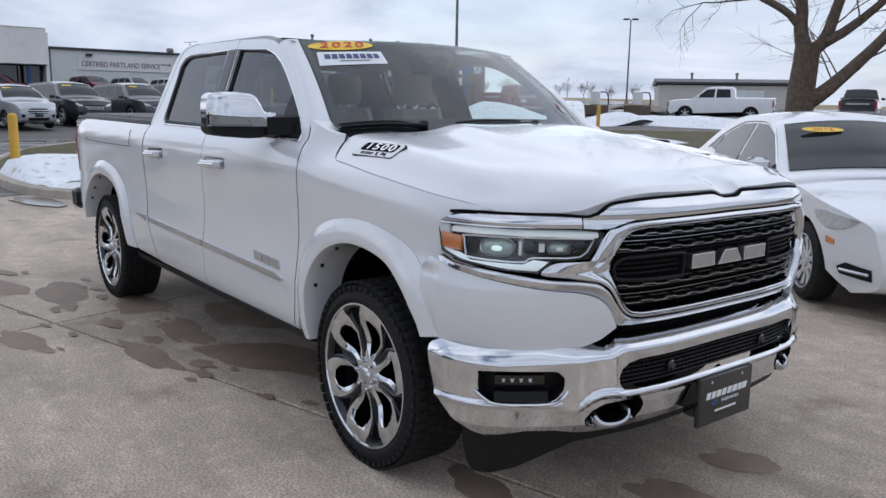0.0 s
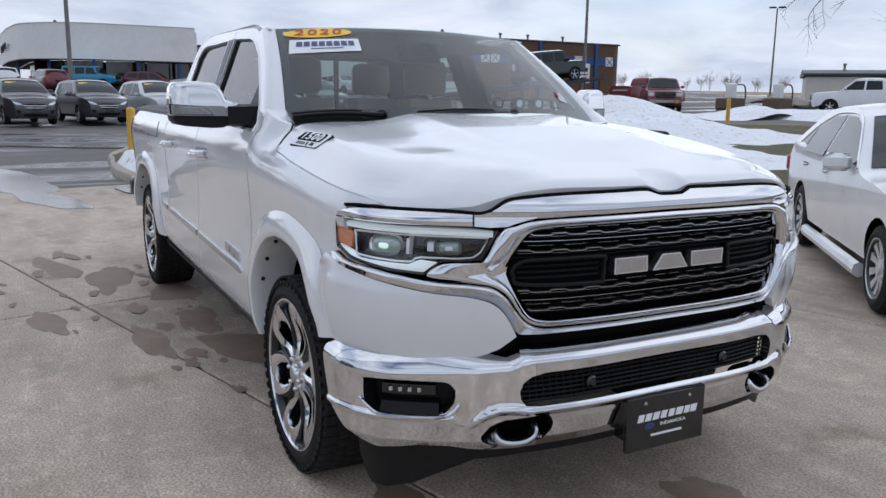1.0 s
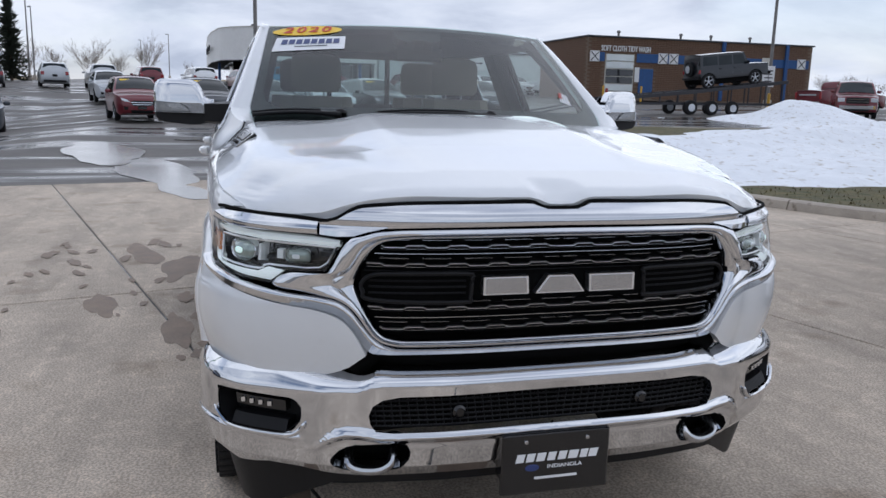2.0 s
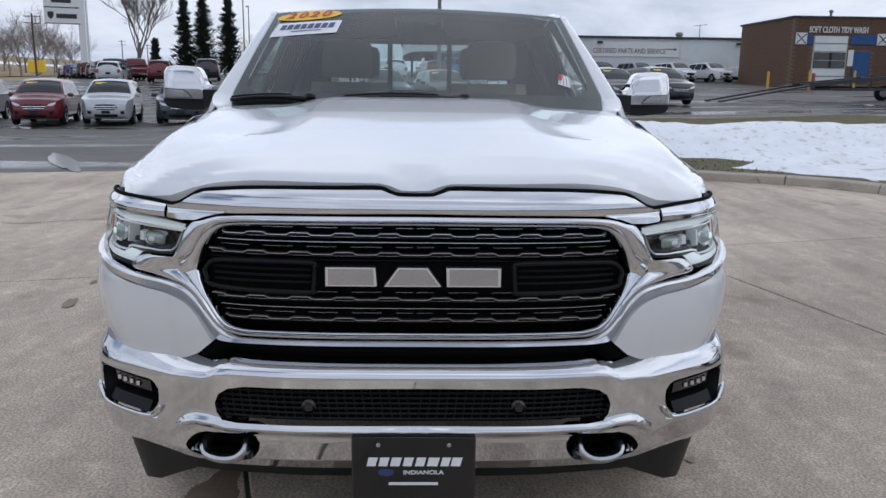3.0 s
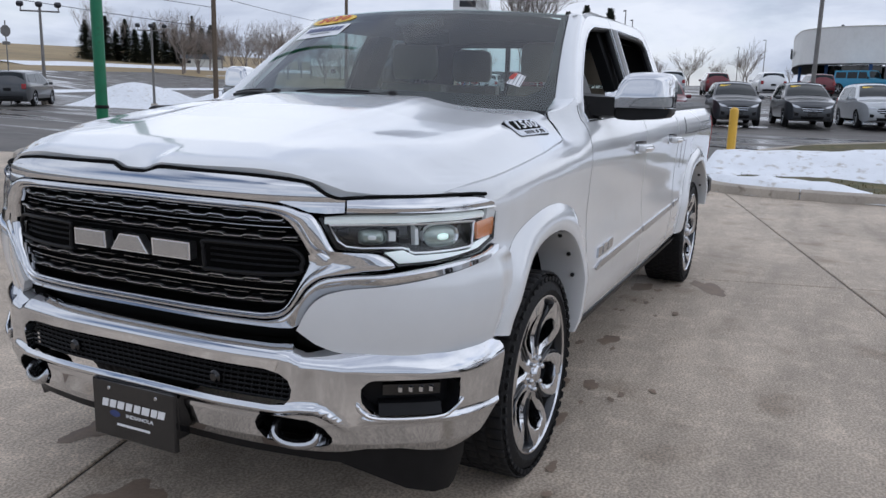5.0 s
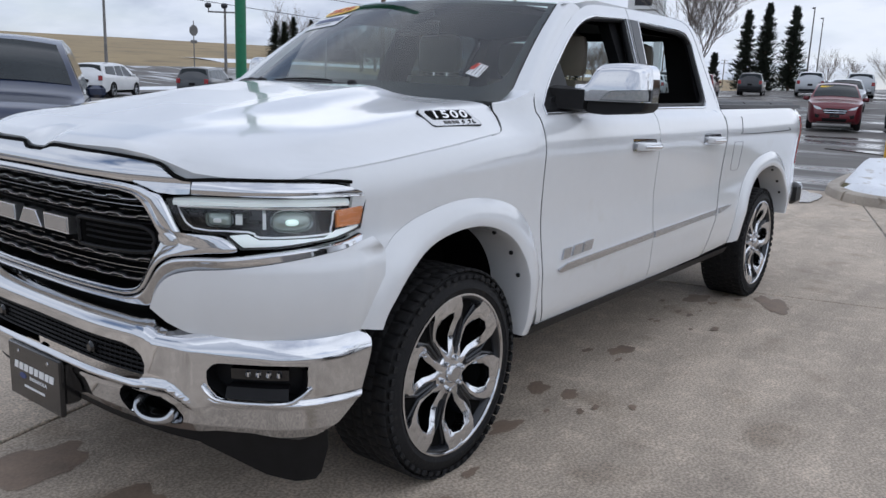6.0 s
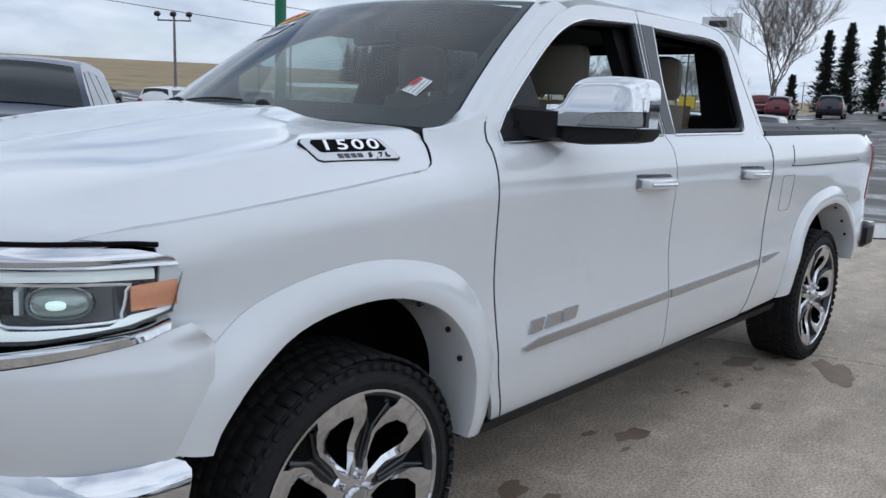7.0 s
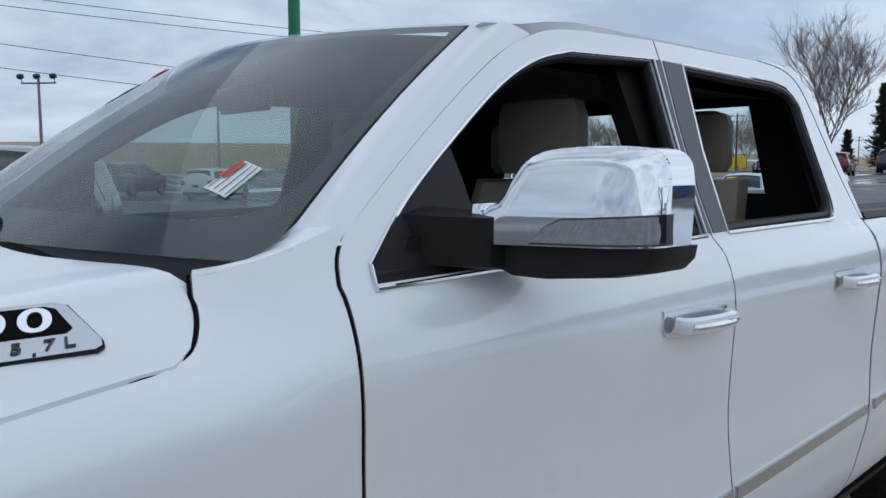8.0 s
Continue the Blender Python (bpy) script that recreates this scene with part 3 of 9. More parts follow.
PROF = [(0.0, -0.03), (0.0, 0.0), (0.06, 0.008), (0.2, 0.012), (0.45, 0.012), (0.62, 0.006), (0.70, -0.002), (0.76, 0.006), (0.90, 0.004), (1.0, -0.006), (1.0, -0.05)]
rings = []
for a, b in zip(so, si):
    rings.append([NOSE.p(max(0, a.x + (b.x - a.x) * k), a.y + (b.y - a.y) * k, h) for k, h in PROF])
part("grille_surround", loft(rings, closed=False).both(), CHROME, TRUCK, "chrome grille surround with swept wings", angle=60)
# lower bright line and dark gap under the grille
LIP = [((0, 0.782), (0, 0.758)), ((0.42, 0.781), (0.42, 0.757)), ((0.508, 0.785), (0.53, 0.755)), ((0.556, 0.812), (0.574, 0.762)), ((0.609, 0.884), (0.607, 0.818)), ((0.650, 0.916), (0.645, 0.860)), ((0.70, 0.925), (0.70, 0.879)), ((0.79, 0.933), (0.79, 0.893)), ((0.887, 0.954), (0.887, 0.919)), ((0.956, 0.971), (0.956, 0.945)), ((0.982, 0.990), (0.981, 0.968))]
lip_hi, lip_lo = spline([(*a, 0) for a, b in LIP], 5), spline([(*b, 0) for a, b in LIP], 5)
strip = loft([[NOSE.p(max(0, a.x + (b.x - a.x) * k), a.y + (b.y - a.y) * k, h) for k, h in ((0.04, -0.02), (0.05, 0.006), (0.22, 0.014), (0.34, 0.013), (0.40, 0.007), (0.85, 0.004), (0.97, -0.004), (0.98, -0.03))] for a, b in zip(lip_hi, lip_lo)], closed=False)
bothsides("lower_chrome_strip", strip, CHROME, "thin chrome strip under the headlight", angle=60)
gap = NOSE.panel([(0, 0.765), (0.54, 0.765), (0.60, 0.72), (0.60, 0.66), (0, 0.66)], -0.06, (0.06, 0.05), 0)
part("dark_gap", gap.both(), VOID, TRUCK)
# white corner panels below the headlights
fascia_out = line([(0.576, 0.756), (0.608, 0.820), (0.646, 0.861), (0.70, 0.881), (0.79, 0.895), (0.887, 0.921), (0.956, 0.947), (0.982, 0.970)], 4) + [(0.991, 0.978), (1.000, 0.930), (0.999, 0.85), (0.994, 0.77), (0.989, 0.69)] + line([(0.983, 0.660), (0.93, 0.660), (0.867, 0.668), (0.744, 0.682), (0.684, 0.688), (0.625, 0.715)], 4)
bothsides("front_corner_panel", NOSE.panel(fascia_out, 0.001, (0.03, 0.03), 0.03, lambda s, z: 0.013 * math.sin(math.pi * min(1, max(0, (z - 0.68) / 0.24)))), WHITE)

# grille: dark back, straight slats and wavy bars with bright upper edges
INNER = [(b[0], b[1]) for a, b in SUR]
inner_line = [(p.x, p.y) for p in si]
back = NOSE.panel(inner_line, -0.075, (0.08, 0.08), 0)
GRILLEBLACK = material("grille_black", (0.007, 0.007, 0.008), 0.55, vary=0.2, scale=30, spec=0.18)
# added near-black block that stops brightness showing through the grille from behind
part("radiator", box(0.86, 0, 0.89, 0.10, 1.26, 0.56, 0.02), VOID, TRUCK)
GRILLE = part("grille", back.both(), VOID, TRUCK, "black grille insert with wavy chrome-edged bars")


def half_width(z):
    zs, ys = [p.y for p in si if p.x > 0.35], [p.x for p in si if p.x > 0.35]
    ys = [y for _, y in sorted(zip(zs, ys))]
    return float(np.interp(z, sorted(zs), ys)) - 0.012


def slat(z, t, off, deep, wave=0.0, y0=0.0, y1=None, n=0):
    w = half_width(z) if y1 is None else y1
    n = n or max(8, int((w - y0) / (0.006 if wave else 0.03)))
    ring = []
    for i in range(n + 1):
        y = y0 + (w - y0) * i / n
        dz = wave * crest(y) if wave else 0
        ring.append([NOSE.p(y, z + dz + a, off + b) for a, b in ((-t, -deep), (-t, -0.003), (-t * 0.4, 0.0), (t * 0.4, 0.0), (t, -0.003), (t, -deep))])
    return loft(ring, closed=False)


def phase(y):
    return (y - 0.072) / 0.123


def crest(y):
    """1 on the high stretches of a wavy bar, -1 on the low ones."""
    ph = (phase(y) + 0.5) % 1.0
    return 2 * ease(ph, 0.22, 0.31) - 2 * ease(ph, 0.69, 0.78) - 1


for z in (1.054, 1.004, 0.866):
    part("grille_slat", slat(z, 0.0022, -0.028, 0.03).both(), SATIN if z != 1.004 else GRILLEBLACK, GRILLE)
for z in (1.077, 1.025, 0.898, 0.837):
    part("wavy_bar", slat(z - 0.004, 0.0055, -0.022, 0.03, 0.0030).both(), GRILLEBLACK, GRILLE)
    part("bright_edge", slat(z, 0.0017, -0.014, 0.012, 0.0030).both(), BRIGHT, GRILLE, "thin bright edge")
    for k in range(-1, 5):
        for mid, half_l, dz in ((0.072 + 0.123 * k, 0.046, -0.0085), (0.1335 + 0.123 * k, 0.042, 0.0165)):
            a, b = max(0.006, mid - half_l), min(mid + half_l, half_width(z + dz) - 0.006)
            if b - a > 0.02 and not (z < 0.91 and z > 0.85 and dz > 0 and a > 0.24):
                bothsides("link_edge", slat(z + dz, 0.0010, -0.024, 0.02, 0, a, b, 6), SATIN, "", GRILLE)
centre = slat(0.956, 0.043, -0.045, 0.02, 0, 0, None)
part("centre_band", centre.both(), VOID, GRILLE)
for s in (1, -1):
    ypk = [0.275, 0.29, 0.50, 0.565, 0.592, 0.588, 0.56, 0.30, 0.28]
    zpk = [0.985, 0.998, 0.998, 0.992, 0.968, 0.945, 0.920, 0.914, 0.925]
    loop = spline([(y, z, 0) for y, z in zip(ypk + ypk[:1], zpk + zpk[:1])], 4)[:-1]
    part("pocket_frame", tube([NOSE.p(s * p.x, p.y, -0.016) for p in loop], 0.0065, 8, closed=True), BLACK, GRILLE)
    for z in (0.938, 0.956, 0.974):
        part("pocket_slat", tube([NOSE.p(s * y, z, -0.032) for y in np.linspace(0.29, 0.575, 12)], 0.0035, 6), GRILLEBLACK, GRILLE)
# maker's badge: three plain bright blocks
for b0, b1, t0, t1 in ((-0.244, -0.104, -0.244, -0.108), (-0.084, 0.073, -0.046, 0.035), (0.088, 0.236, 0.086, 0.236)):
    blk = [(b0, 0.936), (b1, 0.936), (t1, 0.989), (t0, 0.989)]
    mid_y = (b0 + b1) / 2
    for grow, off, mt, label in ((1.0, 0.0, BRIGHT, "plain bright block of the badge"), (0.90, 0.0025, SATIN, "")):
        loop_ = [(mid_y + (y - mid_y) * grow, 0.9625 + (z - 0.9625) * (grow - 0.04 * (grow < 1))) for y, z in blk]
        part("badge_block" if grow == 1 else "badge_face", sheet(loop_, lambda y, z: (1.031 + off - 0.03 * y * y, y, z), (0.03, 0.02), (1, 0, 0), 0.03), mt, GRILLE, label)

# ---- headlights ----
HL = [(0.637, 1.089), (0.684, 1.001), (0.72, 0.997), (0.786, 0.992), (0.818, 0.953), (0.884, 0.959), (0.956, 0.979), (0.984, 1.001), (0.990, 1.082), (0.984, 1.094), (0.88, 1.098), (0.72, 1.099)]
HLOUT = HL


def headlight(sgn):
    hl = part("headlight", NOSE.panel(HLOUT, -0.075, (0.05, 0.05), 0.0) if sgn > 0 else NOSE.panel(HLOUT, -0.075, (0.05, 0.05), 0.0).mirrored(), GLOSSBLACK, TRUCK, "lit headlight with two projectors and amber corner")

    def sub(name, sh, mat, label=""):
        return part(name, sh if sgn > 0 else sh.mirrored(), mat, hl, label)

    wall = loft([[NOSE.p(y, z, o) for y, z in HLOUT + HLOUT[:1]] for o in (-0.075, -0.004)], closed=False)
    sub("bezel", wall, BLACK)
    sub("lens", NOSE.panel(HLOUT, 0.002, (0.03, 0.03), 0.012), LENS, "clear curved lens").visible_shadow = False
    # light guide: along the top, thin round the inner end, a broad lobe below
    guide = [(0.652, 1.080), (0.75, 1.083), (0.85, 1.084), (0.93, 1.083), (0.975, 1.080)]
    sub("light_guide", loft([[NOSE.p(y, z + dz, o) for dz, o in ((-0.011, -0.05), (-0.011, -0.018), (0.0, -0.011), (0.009, -0.018), (0.009, -0.05))] for y, z in guide], closed=False), GUIDE, "frosted white light guide")
    lobe = [(0.794, 0.990), (0.831, 0.996), (0.852, 0.981), (0.942, 0.984), (0.957, 1.001), (0.986, 1.010), (0.983, 1.003), (0.956, 0.984), (0.884, 0.964), (0.822, 0.958)]
    sub("light_guide", NOSE.panel(lobe, -0.016, (0.03, 0.01), 0.02, lambda s, z: 0.004 * math.sin(80 * (z - 0.955))), GUIDE)
    field = [(0.664, 1.066), (0.707, 1.004), (0.831, 1.002), (0.853, 0.987), (0.942, 0.990), (0.951, 1.004), (0.955, 1.050), (0.949, 1.064), (0.843, 1.069)]
    sub("bezel_frame", tube([NOSE.p(y, z, -0.020) for y, z in line(field + field[:1], 3)[:-1]], 0.0034, 6, closed=True), BRIGHT)
    for y0, y1, z0, z1, outer in ((0.735, 0.800, 1.010, 1.054, False), (0.872, 0.932, 0.998, 1.062, True)):
        cy, cz = (y0 + y1) / 2, (z0 + z1) / 2
        ring = lambda k, o: [NOSE.p(cy + (y1 - y0) / 2 * k * math.copysign(abs(math.cos(a)) ** (0.8 if outer else 0.55), math.cos(a)), cz + (z1 - z0) / 2 * k * math.copysign(abs(math.sin(a)) ** (0.8 if outer else 0.6), math.sin(a)), o) for a in np.linspace(0, math.tau, 25)[:-1]]
        sub("projector_ring", loft([ring(1.0, -0.070), ring(1.06, -0.034), ring(1.0, -0.028), ring(0.92, -0.034)], caps=False), POLISH)
        sub("projector", loft([ring(0.94, -0.040), ring(0.86, -0.030), ring(0.66, -0.021), ring(0.40, -0.016), ring(0.12, -0.014)]), PROJECTOR, "clear domed projector lens")
        sub("projector_core", loft([ring(0.30, -0.0150), ring(0.24, -0.0125), ring(0.08, -0.0112)]), LED if outer else DRL, "glowing projector" if outer else "")
        sub("side_reflector", loft([[NOSE.p(y, z, o) for z, o in ((z0 + 0.004, -0.06), (z0 + 0.010, -0.030), (z1 - 0.008, -0.030), (z1 - 0.002, -0.06))] for y in ((y0 - 0.014, y0 - 0.008) if outer else (y1 + 0.006, y1 + 0.020))], closed=True), DRL)
    for y, z, w in ((0.815, 1.045, 0.030), (0.84, 1.018, 0.022), (0.70, 1.040, 0.028)):
        sub("bezel_block", loft([[NOSE.p(yy, zz, o) for zz, o in ((z - 0.007, -0.07), (z - 0.006, -0.040), (z + 0.006, -0.044), (z + 0.008, -0.07))] for yy in (y - w / 2, y + w / 2)]), BLACK)
    amb = NOSE.panel([(0.958, 1.009), (0.987, 1.014), (0.988, 1.067), (0.958, 1.060)], -0.010, (0.01, 0.02), 0.01)
    sub("corner_reflector", amb, AMBER, "amber corner reflector")
    return hl


HEADLIGHTS = [headlight(1), headlight(-1)]

# ---- front bumper ----
FOG = [(0.755, 0.588), (0.777, 0.611), (0.83, 0.614), (0.976, 0.613), (0.990, 0.596), (0.988, 0.532), (0.972, 0.502), (0.94, 0.500), (0.803, 0.503), (0.764, 0.535), (0.755, 0.560)]
TOW = [(0.446, 0.460), (0.455, 0.481), (0.48, 0.490), (0.61, 0.483), (0.655, 0.460), (0.680, 0.428), (0.672, 0.405), (0.64, 0.390), (0.52, 0.392), (0.475, 0.405), (0.450, 0.436)]
VENT = [(0, 0.640), (0.48, 0.636), (0.53, 0.627), (0.558, 0.608), (0.569, 0.580), (0.564, 0.552), (0.548, 0.532), (0.50, 0.527), (0, 0.529)]
top_edge = [(0, 0.725), (0.53, 0.725), (0.56, 0.722), (0.596, 0.707), (0.65, 0.703), (0.707, 0.698), (0.806, 0.690), (0.935, 0.683), (1.02, 0.684), (1.0485, 0.686)]
bot_edge = [(1.0492, 0.66), (1.0485, 0.60), (1.046, 0.50), (1.034, 0.42), (1.012, 0.37), (0.98, 0.353), (0.91, 0.372), (0.86, 0.386), (0.77, 0.386), (0.72, 0.372), (0.65, 0.362), (0.35, 0.370), (0, 0.370)]


def bumper_bulge(s, z):
    y = rail(abs(s), BUMP.s, BUMP.y)
    lipz = 0.512 + 0.010 * ease(y, 0.52, 0.60) - 0.055 * (max(0, y - 0.63) / 0.09) ** 1.5
    raise_ = 0.014 * math.exp(-((z - lipz) / 0.014) ** 2) * (1 - ease(y, 0.66, 0.74))
    under = -0.010 * ease(lipz - z, 0.0, 0.025) * (1 - ease(y, 0.64, 0.78))
    top = rail(y, [q[0] for q in top_edge], [q[1] for q in top_edge])
    corner = -(0.085 - 0.052 * ease(y, 0.60, 0.85)) * max(0, 1 - (top - z) / 0.058) ** 1.8
    foglip = 0.010 * math.exp(-((z - 0.492) / 0.010) ** 2) * ease(y, 0.75, 0.78)
    return raise_ + under + corner + foglip


fog_l, tow_l = line(FOG + FOG[:1], 3)[:-1], line(TOW + TOW[:1], 3)[:-1]
half = line(top_edge, 3) + bot_edge + [(0, 0.529)] + VENT[::-1][1:]
half = wound(half)
bumper = BUMP.panel(half, 0.0, (0.025, 0.008), 0.035, bumper_bulge, holes=[fog_l, tow_l])
BUMPER = part("front_bumper", bumper.both(), CHROME, TRUCK, "chrome front bumper with fog lamp pockets", angle=50)
part("vent_back", BUMP.panel([(0, 0.64), (0.58, 0.64), (0.58, 0.52), (0, 0.52)], -0.055, (0.06, 0.06), 0).both(), VOID, BUMPER)
mesh_v = Shape()
for z in np.linspace(0.537, 0.630, 7):
    mesh_v.join(tube([BUMP.p(y, z, -0.030) for y in np.linspace(0, 0.562, 20)], 0.0035, 5))
for k in range(22):
    y = 0.012 + 0.0255 * k
    mesh_v.join(tube([BUMP.p(y, 0.533, -0.034), BUMP.p(y + 0.012, 0.632, -0.034)], 0.003, 4))
part("vent_mesh", mesh_v.both(), BLACK, BUMPER, "black mesh of the lower vent")
for s in (1, -1):
    p = Vector(BUMP.p(s * 0.30, 0.578, -0.022))
    part("parking_sensor", lathe([(0, 0.012), (0.012, 0.012), (0.014, 0.008), (0.021, 0.004), (0.021, -0.01)], 16, "x", p), GLOSSBLACK, BUMPER)
    pk = loft([[BUMP.p(s * y, z, o) for y, z in FOG + FOG[:1]] for o in (-0.004, -0.07)], closed=False)
    fogp = part("fog_pocket", pk.join(sheet([(BUMP.way(y), z) for y, z in FOG], lambda a, z: BUMP.at(a * s, z, -0.07), (0.05, 0.05), (1, 0, 0), 0)), BLACK, BUMPER, "black fog lamp pocket")
    part("fog_lamp", loft([[BUMP.p(s * y, z, o) for z, o in ((0.555, -0.06), (0.558, -0.030), (0.592, -0.026), (0.596, -0.06))] for y in np.linspace(0.81, 0.955, 10)], closed=True), GLOSSBLACK, fogp)
    for k in range(4):
        c = Vector(BUMP.p(s * (0.855 + 0.026 * k), 0.577, -0.026))
        part("fog_led", box(c.x, c.y, c.z, 0.014, 0.014, 0.020, 0.003), POLISH, fogp)
    ledge = loft([[BUMP.p(s * y, z, o) for z, o in ((0.503, -0.005), (0.535, -0.022), (0.535, -0.065), (0.503, -0.065))] for y in np.linspace(0.80, 0.955, 8)], closed=True)
    part("pocket_ledge", ledge, BLACK, fogp)
    chl = [BUMP.p(s * y, z, 0.006) for y, z in line([(0.744, 0.545), (0.757, 0.520), (0.80, 0.4975), (0.94, 0.4975), (0.975, 0.515), (0.997, 0.545)], 4)]
    part("fog_chrome_lip", tube(chl, [0.002] + [0.007] * (len(chl) - 2) + [0.002], 8), CHROME, BUMPER, "bright lip under the fog lamp")
    tp = loft([[BUMP.p(s * y, z, o) for y, z in TOW + TOW[:1]] for o in (-0.006, -0.10)], closed=False)
    part("tow_pocket", tp.join(sheet([(BUMP.way(y), z) for y, z in TOW], lambda a, z: BUMP.at(a * s, z, -0.10), (0.06, 0.06), (1, 0, 0), 0)), VOID, BUMPER)
    hook = [BUMP.p(s * y, z, o) for y, z, o in ((0.500, 0.462, -0.09), (0.496, 0.444, -0.05), (0.502, 0.420, -0.022), (0.535, 0.402, -0.006), (0.585, 0.398, -0.004), (0.622, 0.408, -0.016), (0.636, 0.432, -0.045), (0.634, 0.452, -0.09))]
    part("tow_hook", tube(spline(hook, 4), 0.0150, 10, squash=1.25), SATIN, BUMPER, "polished steel tow hook")
# dark air dam below
dam_pts = [(0, 0.40), (0.66, 0.40), (0.78, 0.41), (0.98, 0.39), (1.03, 0.37), (1.034, 0.30), (1.030, 0.21), (1.022, 0.186), (0.97, 0.19), (0.88, 0.215), (0.78, 0.275), (0.70, 0.322), (0.55, 0.335), (0, 0.335)]
dam = sheet([(BUMP.way(y), z) for y, z in dam_pts], lambda s, z: BUMP.at(s, 0.5, -0.06 - 0.25 * max(0, 0.40 - z))[:2] + (z,), (0.05, 0.04), (1, 0.3, 0), 0.02)
part("air_dam", dam.both(), BLACK, TRUCK, "black plastic air dam")
# dealer plate hung on the bumper
PLATE = part("dealer_plate", box(1.047, 0, 0.410, 0.020, 0.352, 0.196, 0.005).join(box(1.010, 0, 0.422, 0.06, 0.34, 0.15, 0.008)), GLOSSBLACK, TRUCK, "black dealer plate with white lettering")
px = 1.0575


def on_plate(shape, y, z):
    return Shape().join(shape, frame_to((px, y, z), (0, 1, 0), (0, 0, 1)))


for k, (y, w) in enumerate(((-0.118, 0.026), (-0.085, 0.026), (-0.051, 0.028), (-0.016, 0.026), (0.019, 0.026), (0.055, 0.031), (0.090, 0.024), (0.121, 0.028))):
    part("name_bar", prism([(y - w / 2 + 0.004 - 0.006, 0.418), (y + w / 2 - 0.003, 0.418), (y + w / 2 + 0.004, 0.444), (y - w / 2 + 0.004, 0.444)], px - 0.001, px + 0.0012, "x"), PAPER, PLATE)
part("place_letters", on_plate(text_shape("INDIANOLA", 0.017, 0.0006, 1.25), 0.028, 0.398), PAPER, PLATE)
part("maker_oval", lathe([(0, 0.0015), (0.010, 0.0015), (0.011, 0)], 24, "x", (0, 0, 0)), BLUEINK, PLATE, at=Matrix.Translation((px, -0.078, 0.398)) @ Matrix.Diagonal((1, 2.1, 1, 1)))
part("web_address_bar", prism([(-0.07, 0.360), (0.07, 0.360), (0.07, 0.368), (-0.07, 0.368)], px - 0.001, px + 0.001, "x"), PAPER, PLATE)
for y in (-0.10, 0.10):
    part("plate_screw", lathe([(0, 0.003), (0.006, 0.002), (0.007, 0)], 10, "x", (px, y, 0.482)), SATIN, PLATE)


# ---- wheels ----
def wheel_parts(parent, R, rim, wide, face, spokes, mats, detail=True):
    """Tyre, rim, spokes, hub; the outer face looks towards +y, the hub's centre at the origin."""
    h = wide / 2
    tyre = lathe([(rim - 0.012, -h + 0.02), (rim + 0.01, -h + 0.004), (R - 0.06, -h), (R - 0.018, -h + 0.02), (R - 0.004, -h + 0.05), (R - 0.004, h - 0.05), (R - 0.018, h - 0.02), (R - 0.06, h), (R - 0.07, h + 0.002), (rim + 0.025, h), (rim + 0.008, h - 0.006), (rim - 0.004, h - 0.016), (rim - 0.012, h - 0.03)], 64 if detail else 24, caps=False)
    ty = part("tyre", tyre, RUBBER, parent)
    if detail:
        tread = Shape()
        for k in range(54):
            a = k * math.tau / 54
            for y, w, d in ((-h + 0.040, 0.060, 0.0), (-0.052, 0.042, 0.5), (0.0, 0.040, 0.0), (0.052, 0.042, 0.5), (h - 0.040, 0.060, 0.0)):
                b = box(0, y, R - 0.005, 0.040, w, 0.012, 0.004)
                tread.join(b, Matrix.Rotation(a + d * math.tau / 54, 4, "Y"))
            for y in (-h + 0.004, h - 0.004):
                tread.join(box(0, y, R - 0.026, 0.026, 0.008, 0.020, 0.003), Matrix.Rotation(a, 4, "Y"))
        part("tread", tread, RUBBER, parent)
    part("rim_lip", lathe([(rim + 0.004, h - 0.014), (rim + 0.003, h - 0.004), (rim - 0.004, h - 0.003), (rim - 0.007, h - 0.010)], 64 if detail else 24, caps=False), mats[0], parent)
    barrel = lathe([(rim - 0.006, h - 0.010), (rim - 0.014, h - 0.012), (rim - 0.020, h - 0.02), (rim - 0.030, h - 0.05), (rim - 0.035, -h + 0.03), (rim - 0.06, -h + 0.03)], 64 if detail else 24, caps=False)
    rm = part("rim", barrel, DARKWHEEL, parent)
    # disc and backing carry the shade behind the spokes in their near-black colour
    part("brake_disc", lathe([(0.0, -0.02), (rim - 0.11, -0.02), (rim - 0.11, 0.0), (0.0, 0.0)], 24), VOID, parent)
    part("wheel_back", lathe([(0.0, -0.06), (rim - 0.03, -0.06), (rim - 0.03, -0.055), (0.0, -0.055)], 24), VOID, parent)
    spokes(parent, rm, rim, face)
    return ty


